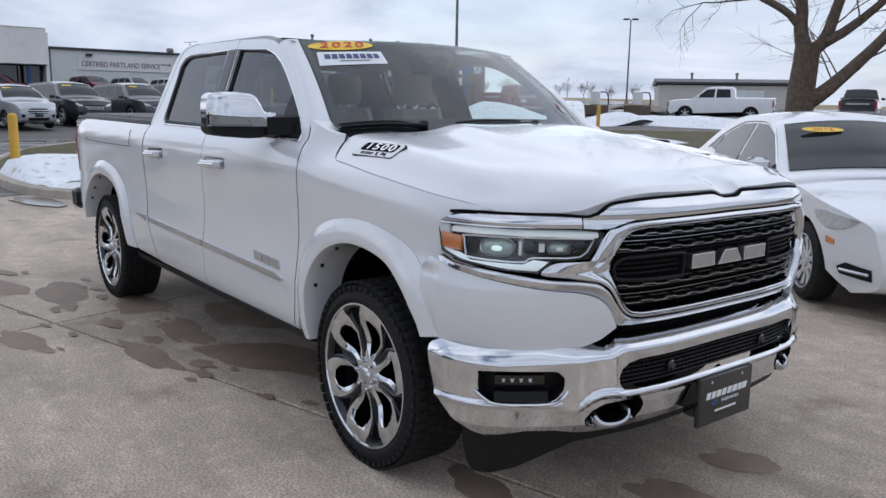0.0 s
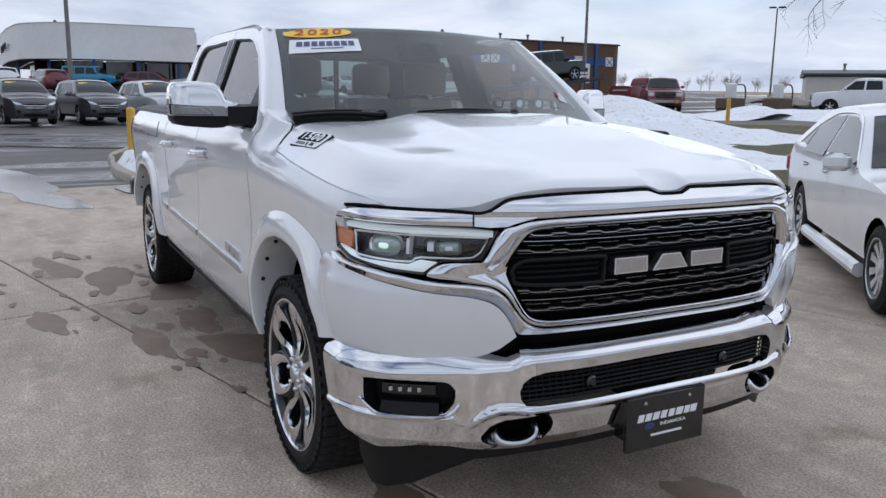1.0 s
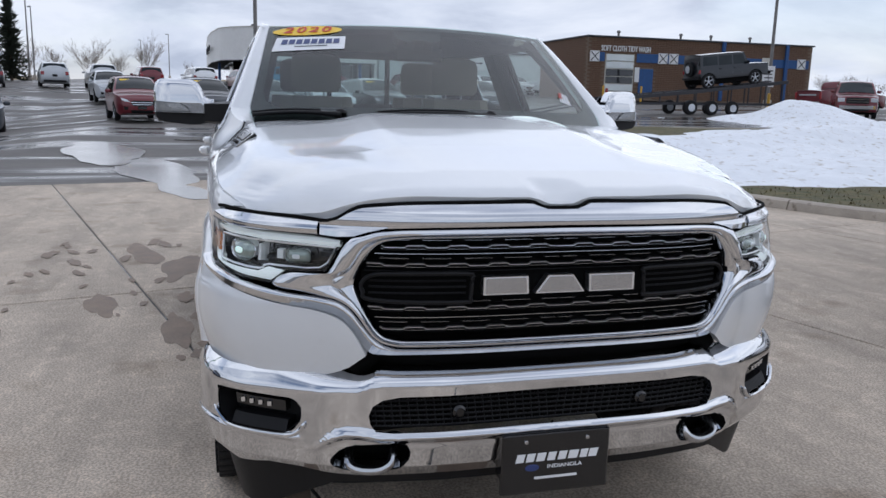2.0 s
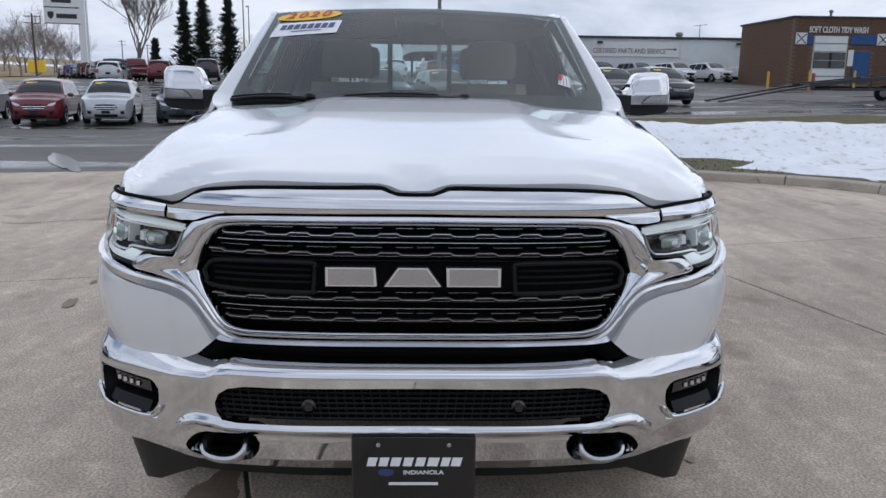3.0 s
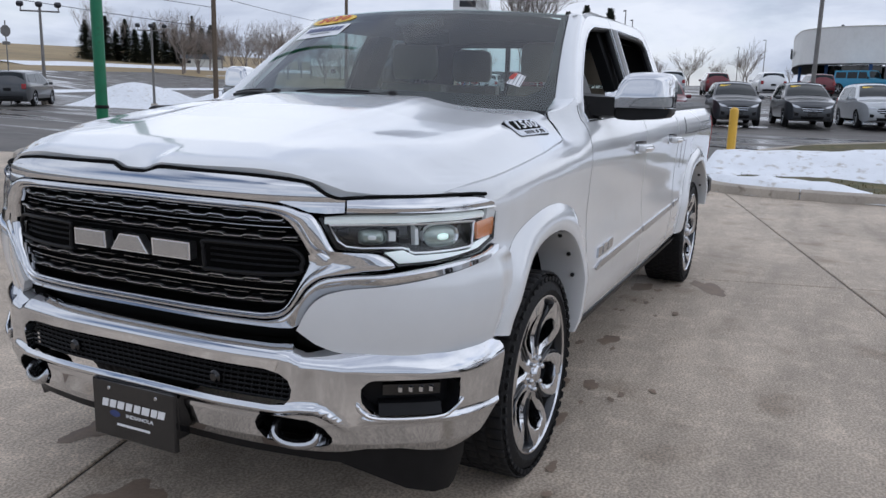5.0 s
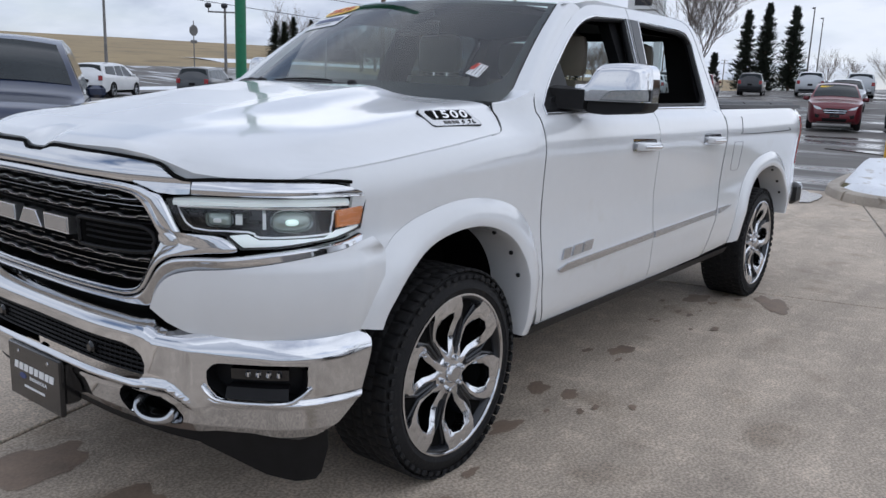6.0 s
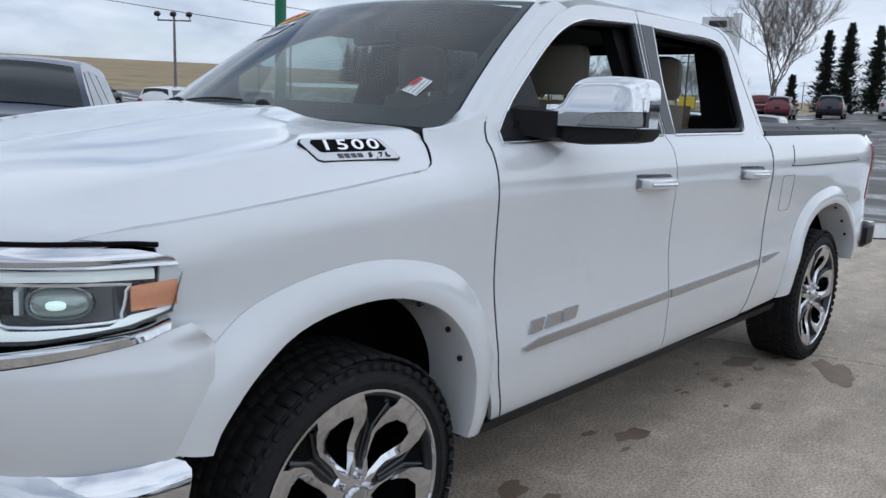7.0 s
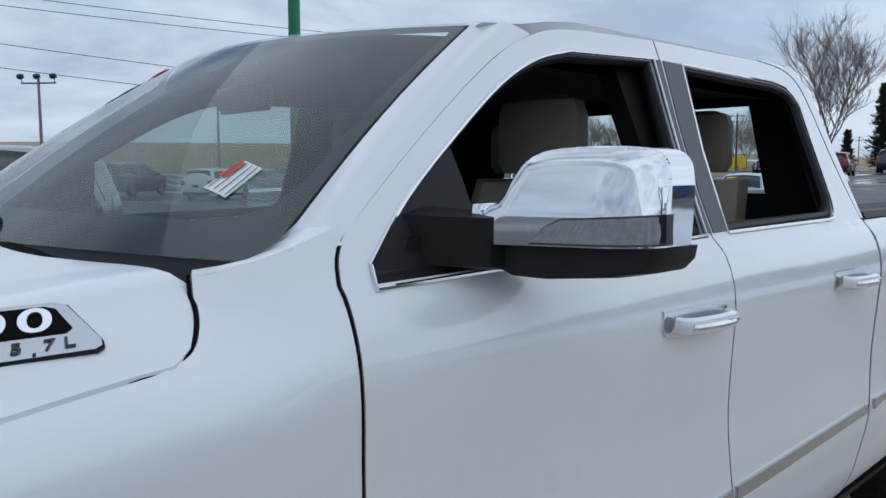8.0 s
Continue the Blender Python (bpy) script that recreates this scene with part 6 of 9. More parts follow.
def kerb(loop, name, label):
    """Kerb stones laid along a loop, each its own piece."""
    pts = [Vector((x, y, 0)) for x, y in smooth_loop(loop, 10)]
    pts.append(pts[0])
    length, s = [0.0], 0.0
    for a, b in zip(pts, pts[1:]):
        s += (b - a).length
        length.append(s)
    xs, ys = [p.x for p in pts], [p.y for p in pts]
    root = thing(name, label, "kerb", kind="structure")
    n = int(s / 1.4)
    for k in range(n):
        rings = []
        for q in range(5):
            d = (k + 0.006 + 0.988 * q / 4) * s / n
            x, y = rail(d, length, xs), rail(d, length, ys)
            tx, ty = rail(min(s, d + 0.05), length, xs) - rail(max(0, d - 0.05), length, xs), rail(min(s, d + 0.05), length, ys) - rail(max(0, d - 0.05), length, ys)
            h = math.hypot(tx, ty) or 1
            nx, ny = ty / h, -tx / h
            g = land(x, y)
            rings.append([(x + nx * o, y + ny * o, g + z) for o, z in ((-0.09, -0.05), (-0.09, 0.125), (-0.07, 0.145), (0.04, 0.140), (0.075, 0.115), (0.10, 0.02), (0.10, -0.05))])
        part("kerb_stone", loft(rings), KERB, root)
    return root


kerb(ISLE[::-1] if area(ISLE) < 0 else ISLE, "kerb", "weathered concrete kerb round the snowy island")
kerb(ISLE_B[::-1] if area(ISLE_B) < 0 else ISLE_B, "kerb", "weathered concrete kerb round the small island")


def snow(name, label, x0, x1, y0, y1, step, height, lift=0.115):
    """A bank of old snow where the height is above nothing."""
    nx, ny = int((x1 - x0) / step), int((y1 - y0) / step)
    hv, keep = [], {}
    for i in range(nx + 1):
        for j in range(ny + 1):
            x, y = x0 + (x1 - x0) * i / nx, y0 + (y1 - y0) * j / ny
            h = height(x, y)
            keep[i, j] = h
            h = h if h < 0.05 else h + 0.05 * noise.noise((x * 1.7, y * 1.7, 5)) + 0.025 * noise.noise((x * 5, y * 5, 1))
            hv.append((x, y, land(x, y) + lift + max(-0.10, min(h, 9))))
    fs = [(i * (ny + 1) + j, (i + 1) * (ny + 1) + j, (i + 1) * (ny + 1) + j + 1, i * (ny + 1) + j + 1) for i in range(nx) for j in range(ny) if max(keep[i, j], keep[i + 1, j], keep[i, j + 1], keep[i + 1, j + 1]) > -0.06]
    ids = sorted({k for f in fs for k in f})
    at = {k: n for n, k in enumerate(ids)}
    ob = part(name, Shape().add([hv[k] for k in ids], [tuple(at[k] for k in f) for f in fs]), SNOW, angle=80)
    return tagged(ob, label, "snow", kind="stuff")


def inside(x, y, poly):
    hit = False
    for (ax_, ay_), (bx, by) in zip(poly, poly[1:] + poly[:1]):
        if (ay_ > y) != (by > y) and x < (bx - ax_) * (y - ay_) / (by - ay_) + ax_:
            hit = not hit
    return hit


ISLE_IN = [(x + (-14 - x) * 0.02, y + (9 - y) * 0.02) for x, y in smooth_loop(ISLE)]


def isle_snow(x, y):
    if not inside(x, y, ISLE_IN):
        return -0.2
    n = noise.noise((x * 0.35, y * 0.35, 0)) * 0.5 + noise.noise((x * 0.9, y * 0.9, 3)) * 0.25 + 0.12 * noise.noise((x * 2.6, y * 2.6, 7))
    band = 0.42 * math.exp(-((x + 13.6 + 0.15 * (y - 2)) / 1.3) ** 2) * (1 - ease(y, 14, 20)) + 0.34 * math.exp(-((x + 15.5) / 2.5) ** 2 - ((y - 6) / 5) ** 2)
    field = 0.40 * math.exp(-((x + 10.5) / 3.4) ** 2 - ((y - 10.5) / 3.2) ** 2) + 0.5 * math.exp(-((x + 17) / 4) ** 2 - ((y - 17) / 4) ** 2)
    front = 0.22 * math.exp(-((x + 10.4) / 0.55) ** 2 - ((y - 6.2) / 2.0) ** 2) + 0.34 * math.exp(-((x + 10.6) / 0.9) ** 2 - ((y - 1.3) / 1.5) ** 2)
    grass = 0.35 * math.exp(-((x + 11.3) / 0.9) ** 2 - ((y - 4.4) / 1.5) ** 2) + 0.5 * math.exp(-((x + 5.5) / 1.6) ** 2 - ((y - 10.3) / 1.6) ** 2)
    return band + field + front - grass - 0.13 + 0.30 * n


snow("snow_bank", "bank of old melting snow on the island", -25, -3, -0.2, 24, 0.22, isle_snow)
snow("snow_bank", "dirty snow heap beside the green pole", -13, -6.4, -12.4, -6.5, 0.16, lambda x, y: (-0.2 if not inside(x, y, [(a + (-9.8 - a) * 0.04, b + (-9.4 - b) * 0.04) for a, b in ISLE_B]) else 0.55 * math.exp(-((x + 8.9) / 1.5) ** 2 - ((y + 10.9) / 1.1) ** 2) + 0.3 * math.exp(-((x + 11.8) / 1.0) ** 2 - ((y + 10.6) / 0.7) ** 2) - 0.13 + 0.28 * noise.noise((x * 0.9, y * 0.9, 9))))
snow("snow_bank", "ploughed snow heap at the far edge of the lot", -37, -24, 20, 34, 0.35, lambda x, y: 1.2 * math.exp(-((x + 30) / 3.2) ** 2 - ((y - 26) / 2.6) ** 2) + 0.7 * math.exp(-((x + 25.5) / 2) ** 2 - ((y - 31) / 2) ** 2) - 0.15 + 0.25 * noise.noise((x * 0.5, y * 0.5, 9)), 0.0)
snow("snow_bank", "long bank of snow along the side road", -30, 8, 27, 44, 0.5, lambda x, y: 0.45 * math.exp(-((y - 35 - 0.1 * x) / 2.6) ** 2) - 0.22 + 0.5 * noise.noise((x * 0.25, y * 0.25, 9)), 0.0)
snow("snow_bank", "tall ploughed snow pile by the road", -60, -38, -58, -38, 0.6, lambda x, y: 2.4 * math.exp(-((x + 47) / 4.5) ** 2 - ((y + 50) / 4) ** 2) + 1.2 * math.exp(-((x + 55) / 3) ** 2 - ((y + 47) / 2.5) ** 2) - 0.2 + 0.4 * noise.noise((x * 0.3, y * 0.3, 9)), 0.0)

# blades of the dead lawn
blades = Shape()
for _ in range(5200):
    x, y = random.uniform(-13.5, -3.0), random.uniform(0.0, 12.5)
    if not inside(x, y, ISLE_IN) or isle_snow(x, y) > -0.02:
        continue
    z, h, a = land(x, y) + 0.10 + 0.10 * noise.noise((x * 0.3, y * 0.3, 2)), random.uniform(0.03, 0.075), random.uniform(0, math.tau)
    dx, dy = math.cos(a) * 0.014, math.sin(a) * 0.014
    blades.add([(x - dx, y - dy, z), (x + dx, y + dy, z), (x + random.uniform(-0.04, 0.04), y + random.uniform(-0.04, 0.04), z + h)], [(0, 1, 2)])
tagged(part("grass", blades, DEADGRASS), "short dead grass blades on the island", "grass", kind="stuff")


def blob(cx, cy, rx, ry, turn=0.0, seed=0, n=26, rough=0.35):
    pts = []
    for k in range(n):
        a = k * math.tau / n
        r = 1 + rough * noise.noise((math.cos(a) * 1.4 + seed * 3.1, math.sin(a) * 1.4, seed * 1.7)) + 0.12 * noise.noise((math.cos(a) * 5, math.sin(a) * 5, seed))
        x, y = rx * r * math.cos(a), ry * r * math.sin(a)
        c, s = math.cos(turn), math.sin(turn)
        pts.append((cx + x * c - y * s, cy + x * s + y * c))
    return pts


for k, (cx, cy, rx, ry, tn) in enumerate(((-13.0, -2.3, 2.8, 0.75, 0.25), (-9.4, -1.5, 1.1, 0.30, 0.3), (-11.4, -6.4, 1.7, 0.20, 0.5), (-16.5, -3.6, 2.8, 0.9, 0.2), (-20.0, 1.0, 3.0, 0.6, 1.4), (-10.2, -0.25, 0.8, 0.25, 0.2))):
    draped(wound(blob(cx, cy, rx, ry, tn, k + 2)), 0.004 + 0.003 * k, 0.9, WATER, "water", "shallow puddle of melt water on the lot", "puddle")

# ---- other vehicles ----
CARGLASS = material("dark_car_glass", (0.014, 0.019, 0.021), 0.03, vary=0.3, scale=1.5, spec=0.38)
SILVERLAMP = material("silver_lamp", (0.55, 0.57, 0.60), 0.12, metal=0.4, coat=1.0, vary=0.2, scale=30)
REDLAMP = material("red_lamp", (0.30, 0.015, 0.02), 0.15, coat=1.0, vary=0.2, scale=20)
PAINTS = {}


def paint(name, color, metal=0.35):
    if name not in PAINTS:
        PAINTS[name] = material(name, color, 0.28, metal=metal * 0.5, coat=0.8, spec=0.4, vary=0.06, scale=2.0, dirt=tuple(c * 0.8 + 0.03 for c in color), dirt_at=0.62)
    return PAINTS[name]


def plain_spokes(count):
    def make(parent, rm, rim, face):
        sp = Shape()
        for k in range(count):
            a = k * math.tau / count
            rings = []
            for r, w, h in ((0.03, 0.050, face - 0.01), (rim * 0.5, 0.042, face - 0.02), (rim - 0.03, 0.062, face - 0.004)):
                c, n = Vector((r * math.sin(a), h, r * math.cos(a))), Vector((math.cos(a), 0, -math.sin(a)))
                rings.append([c - n * w / 2 + Vector((0, -0.03, 0)), c - n * w / 2, c + n * w / 2, c + n * w / 2 + Vector((0, -0.03, 0))])
            sp.join(loft(rings))
        sp.join(lathe([(0, face), (0.05, face - 0.004), (0.06, face - 0.03)], 12))
        part("spokes", sp, SILVERLAMP, parent)
    return make


def vehicle(name, label, category, at, heading, mat, kind, z=None, group="", wheel_mat=None):
    """A parked vehicle: skin over its side line, glass, lamps, grille and wheels."""
    K = KINDS[kind]
    L, Wd, H, R, xf, xr = K["L"], K["W"], K["H"], K["R"], K["xf"], K["xr"]
    x0, x1 = L / 2, -L / 2
    belt, tum = K["belt"], K["tumble"]
    top = [(p.x, p.y) for p in spline([(a, b, 0) for a, b in K["line"]], 5)]
    root = thing(name, label, category, Matrix.Translation((at[0], at[1], land(*at) if z is None else z)) @ Matrix.Rotation(radians(heading), 4, "Z"), group)

    def half(x, zz):
        w = Wd * (1 - K.get("nose", 0.16) * max(0, (x - (x0 - 0.75)) / 0.75) ** 2.2 - 0.10 * max(0, ((x1 + 0.6) - x) / 0.6) ** 2.2)
        w *= 1 - 0.06 * max(0, (0.62 - zz) / 0.4) ** 2 - 0.02 * max(0, (zz - 0.75) / 0.4) ** 2 * (zz < belt)
        if zz > belt:
            w *= (1 - 0.02 * ((belt - 0.75) / 0.4) ** 2) * (1 - tum * (zz - belt) / (H - belt))
        return w

    low = K["low"]
    ring = []
    for cx in (xr, xf):
        ring += [(cx + R * 1.13 * math.cos(a), R + R * 1.13 * math.sin(a)) for a in np.linspace(math.pi, 0, 13) if R + R * 1.13 * math.sin(a) > low]
    outline = wound(top + [(x1 + 0.25, low)] + ring + [(x0 - 0.25, low)])
    body = sheet(outline, lambda x, zz: (x, half(x, zz), zz), (0.16, 0.16), (0, 1, 0), 0)
    body = Shape().join(body).join(body.mirrored())
    rows_ = []
    for x, zz in top:
        w = half(x, zz)
        row = []
        for k in range(9):
            v = -1 + k / 4
            bow = 0.09 * (1 - v * v) if x > x0 - 0.35 else (-0.06 * (1 - v * v) if x < x1 + 0.3 else 0)
            row.append((x + bow * (1 if zz < 1.0 or x < 0 else 0.4), w * v, zz + 0.05 * (1 - v * v) * (1 if zz > 0.9 else 0)))
        rows_.append(row)
    body.join(loft(rows_, closed=False))
    B = part("body", body, mat, root, angle=58)
    part("underbody", box(0, 0, 0.38, L * 0.86, Wd * 1.7, 0.30, 0.05), VOID, root)
    for cx in (xf, xr):
        part("wheel_well", prism([(cx + R * 1.12 * math.cos(a), R + R * 1.12 * math.sin(a)) for a in np.linspace(0, math.pi, 13)], -Wd * 0.93, Wd * 0.93, "y"), VOID, root)
    for poly in K["windows"]:
        for sg in (1, -1):
            sh = sheet(wound(poly), lambda x, zz: (x, half(x, zz) + 0.006, zz), (0.2, 0.15), (0, 1, 0.2), 0.004)
            part("side_window", sh if sg > 0 else sh.mirrored(), CARGLASS, root)
    upper = sorted((a, b) for a, b in top if b > 0.8 and a > -1.2)
    over = lambda x: rail(x, [a for a, b in upper], [b for a, b in upper])
    for (xa, za), (xb, zb), nm in K["screens"]:
        n = Vector((-(zb - za), 0, xb - xa))
        n = n.normalized() * (1 if n.z > 0 else -1)
        sh = sheet([(0, -1), (1, -1), (1, 1), (0, 1)], lambda t, v: (xa + (xb - xa) * t + n.x * 0.012, v * 0.9 * half(xa + (xb - xa) * t, za + (zb - za) * t), max(za + (zb - za) * t, over(xa + (xb - xa) * t) if nm == "windscreen" else 0) + n.z * 0.012 + 0.05 * (1 - v * v)), (0.12, 0.25), (n.x, 0, n.z), 0.004)
        part(nm, sh, CARGLASS, root)
    for nm, y, zc, sy, sz, dx, mt in K["front"]:
        for sg in ((1, -1) if y else (1,)):
            xx = max(a for a, b in top if abs(b - zc) < 0.16) - K.get("nose", 0.16) * 1.3 * (abs(y) / Wd) ** 3 + dx + 0.085 * (1 - (y / Wd) ** 2)
            part(nm, box(xx, sg * y, zc, 0.09, sy, sz, 0.02, None), mt if mt else mat, root)
    nose_line = sorted((b, a) for a, b in top if a > x0 - 0.5 and b < 1.1)
    for nm, poly, lift_, mt, twin in K.get("face", ()):
        fx = lambda zz: rail(zz, [b for b, a in nose_line], [a for b, a in nose_line])
        sh = sheet(wound(poly), lambda v, zz: (fx(zz) + 0.09 * (1 - v * v) + lift_, half(fx(zz), zz) * v * 1.004, zz), (0.08, 0.05), (1, 0, 0.1), 0.012)
        for q in ((sh, sh.mirrored()) if twin else (sh,)):
            part(nm, q, mt, root)
    for nm, y, zc, sy, sz, dx, mt in K["rear"]:
        for sg in ((1, -1) if y else (1,)):
            xx = min(a for a, b in top if abs(b - zc) < 0.16) + dx - 0.05 * (1 - (y / Wd) ** 2)
            part(nm, box(xx, sg * y, zc, 0.08, sy, sz, 0.02, None), mt if mt else mat, root)
    for sg in (1, -1):
        xm = K["mirror"][0]
        part("door_mirror", box(xm, sg * (Wd + 0.10), K["mirror"][1], 0.10, 0.22, 0.15, 0.04), mat if kind != "jeep" else BLACK, root)
        for x in K["handles"]:
            part("door_handle", box(x, sg * (half(x, belt - 0.10) + 0.012), belt - 0.10, 0.17, 0.03, 0.03, 0.012), mat, root)
        for cx in (xf, xr):
            w = new("wheel")
            w.parent = root
            w.matrix_local = Matrix.Translation((cx, sg * (Wd - 0.105), R)) @ Matrix.Rotation(0 if sg > 0 else math.pi, 4, "Z")
            wheel_parts(w, R, R * 0.68, 0.21, 0.085, plain_spokes(K.get("spokes", 5)), (wheel_mat or SILVERLAMP,), False)
    for sh, mt, nm in K.get("extra", lambda h: [])(half):
        part(nm, sh, mt or mat, root)
    return root


def suv_line(x0, x1, H, hood=1.02, cowl=1.12):
    return [(x0 - 0.20, 0.24), (x0 - 0.03, 0.34), (x0, 0.54), (x0 - 0.02, 0.70), (x0 - 0.09, hood - 0.15), (x0 - 0.26, hood - 0.055), (x0 - 0.60, hood), (x0 - 1.02, cowl), (x0 - 1.45, cowl + (H - cowl) * 0.52), (x0 - 1.90, H - 0.075), (x0 - 2.35, H - 0.008), ((x0 + x1) / 2 - 0.3, H), (x1 + 0.85, H - 0.045), (x1 + 0.42, H - 0.13), (x1 + 0.20, H - 0.44), (x1 + 0.05, 1.0), (x1, 0.72), (x1 + 0.04, 0.42), (x1 + 0.18, 0.26)]


def suv_kind(L, W, H, R, wb):
    x0, x1 = L / 2, -L / 2
    xf = x0 - 0.86
    xr = xf - wb
    b = H * 0.62
    return dict(L=L, W=W, H=H, R=R, xf=xf, xr=xr, belt=b, tumble=0.27, low=0.24, nose=0.26, line=suv_line(x0, x1, H, H * 0.60, H * 0.655),
                windows=[[(x0 - 1.30, b + 0.03), (x0 - 1.95, H - 0.13), (x0 - 2.38, H - 0.10), (x0 - 2.36, b + 0.03)], [(x0 - 2.44, b + 0.03), (x0 - 2.46, H - 0.10), (x0 - 3.15, H - 0.12), (x0 - 3.28, b + 0.05)], [(x0 - 3.36, b + 0.06), (x0 - 3.24, H - 0.13), (x1 + 0.55, H - 0.17), (x1 + 0.36, b + 0.12)]],
                screens=[((x0 - 1.13, H * 0.675), (x0 - 1.80, H - 0.085), "windscreen"), ((x1 + 0.29, H - 0.13), (x1 + 0.14, b + 0.04), "rear_window")],
                front=[("number_plate", 0, 0.50, 0.32, 0.13, -0.03, GLOSSBLACK)],
                face=[("grille", [(-0.56, H * 0.44), (-0.60, H * 0.40), (-0.44, H * 0.345), (0.44, H * 0.345), (0.60, H * 0.40), (0.56, H * 0.44), (0.40, H * 0.465), (-0.40, H * 0.465)], 0.006, BLACK, False), ("grille_bar", [(-0.56, H * 0.430), (0.56, H * 0.430), (0.57, H * 0.415), (-0.57, H * 0.415)], 0.012, CHROME, False), ("grille_bar", [(-0.52, H * 0.385), (0.52, H * 0.385), (0.50, H * 0.372), (-0.50, H * 0.372)], 0.012, CHROME, False),
                      ("headlight", [(0.62, H * 0.435), (0.70, H * 0.475), (0.99, H * 0.520), (0.995, H * 0.475), (0.88, H * 0.440)], 0.008, SILVERLAMP, True), ("lower_intake", [(-0.62, 0.42), (0.62, 0.42), (0.56, 0.31), (-0.56, 0.31)], 0.006, BLACK, False), ("fog_lamp", [(0.72, 0.52), (0.95, 0.56), (0.95, 0.43), (0.78, 0.42)], 0.006, BLACK, True), ("bumper_sill", [(-0.80, 0.29), (0.80, 0.29), (0.76, 0.25), (-0.76, 0.25)], 0.006, SATIN, False)],
                rear=[("tail_lamp", W * 0.80, 0.98, 0.22, 0.26, 0.0, REDLAMP), ("number_plate", 0, 0.82, 0.34, 0.16, -0.02, BLACK), ("rear_bumper", 0, 0.42, W * 1.5, 0.16, -0.02, BLACK)],
                mirror=(x0 - 1.42, b + 0.07), handles=(x0 - 2.2, x0 - 3.05))


def pickup_kind(L=5.85, W=1.0, H=1.93, R=0.40):
    x0, x1 = L / 2, -L / 2
    xf = x0 - 0.98
    xr = xf - 3.68
    b = 1.30
    line_ = [(x0 - 0.22, 0.34), (x0 - 0.02, 0.45), (x0, 0.75), (x0 - 0.04, 1.02), (x0 - 0.16, 1.12), (x0 - 0.9, 1.20), (x0 - 1.36, 1.26), (x0 - 1.75, 1.58), (x0 - 2.10, H - 0.07), (x0 - 2.6, H), (x0 - 3.2, H - 0.005), (x0 - 3.62, H - 0.06), (x0 - 3.72, H - 0.3), (x0 - 3.76, 1.36), (x0 - 3.84, 1.31), (x0 - 4.4, 1.31), (x1 + 0.05, 1.31), (x1, 1.22), (x1, 0.75), (x1 + 0.03, 0.55), (x1 + 0.15, 0.42)]
    return dict(L=L, W=W, H=H, R=R, xf=xf, xr=xr, belt=b, tumble=0.20, low=0.40, line=line_, nose=0.10,
                windows=[[(x0 - 1.60, b + 0.03), (x0 - 2.15, H - 0.13), (x0 - 2.62, H - 0.10), (x0 - 2.60, b + 0.03)], [(x0 - 2.70, b + 0.03), (x0 - 2.72, H - 0.10), (x0 - 3.45, H - 0.12), (x0 - 3.52, b + 0.05)]],
                screens=[((x0 - 1.42, 1.31), (x0 - 2.06, H - 0.09), "windscreen"), ((x0 - 3.66, H - 0.14), (x0 - 3.74, 1.42), "rear_window")],
                front=[("grille", 0, 0.92, W * 1.05, 0.30, 0.02, BLACK), ("grille_bar", 0, 0.98, W * 0.98, 0.05, 0.035, CHROME), ("grille_bar", 0, 0.86, W * 0.98, 0.05, 0.035, CHROME), ("headlight", W * 0.76, 0.95, 0.34, 0.20, 0.03, SILVERLAMP), ("front_bumper", 0, 0.58, W * 1.7, 0.20, 0.03, CHROME), ("lower_intake", 0, 0.44, W * 1.1, 0.10, 0.02, BLACK)],
                rear=[("tail_lamp", W * 0.90, 1.02, 0.15, 0.42, 0.0, REDLAMP), ("tailgate_band", 0, 1.05, W * 1.2, 0.10, 0.0, SILVERLAMP), ("rear_bumper", 0, 0.58, W * 1.8, 0.20, -0.08, CHROME)],
                mirror=(x0 - 1.72, b + 0.10), handles=(x0 - 2.45, x0 - 3.35), spokes=6)


KINDS = {
    "small_suv": suv_kind(4.10, 0.88, 1.64, 0.335, 2.52),
    "suv": suv_kind(4.62, 0.93, 1.69, 0.36, 2.71),
    "mid_suv": suv_kind(4.80, 0.96, 1.74, 0.38, 2.85),
    "large_suv": suv_kind(5.05, 1.0, 1.79, 0.39, 3.02),
    "van": suv_kind(5.15, 1.0, 1.76, 0.35, 3.08),
    "pickup": pickup_kind(),
}
KINDS["jeep"] = dict(suv_kind(4.40, 0.92, 1.85, 0.41, 2.95), face=(), nose=0.04, tumble=0.08, line=[(2.05, 0.52), (2.15, 0.60), (2.16, 1.08), (2.10, 1.16), (1.2, 1.20), (0.92, 1.22), (0.80, 1.50), (0.66, 1.80), (0.5, 1.85), (-0.8, 1.86), (-1.95, 1.84), (-2.05, 1.80), (-2.08, 1.3), (-2.10, 0.8), (-2.05, 0.55)], low=0.50,
                     windows=[[(0.72, 1.24), (0.58, 1.74), (-0.05, 1.75), (-0.05, 1.24)], [(-0.15, 1.24), (-0.15, 1.75), (-0.95, 1.75), (-0.95, 1.24)], [(-1.05, 1.26), (-1.05, 1.74), (-1.90, 1.73), (-1.95, 1.26)]], screens=[((0.88, 1.27), (0.70, 1.77), "windscreen"), ((-2.05, 1.76), (-2.09, 1.3), "rear_window")],
                     front=[("grille", 0, 0.98, 0.9, 0.28, 0.0, BLACK), ("headlight", 0.62, 0.98, 0.2, 0.2, 0.0, SILVERLAMP), ("front_bumper", 0, 0.62, 1.6, 0.16, 0.12, BLACK)],
                     rear=[("tail_lamp", 0.80, 0.95, 0.14, 0.22, 0.0, REDLAMP), ("rear_bumper", 0, 0.60, 1.6, 0.14, -0.05, BLACK)], mirror=(0.8, 1.30), handles=(-0.0, -0.9))


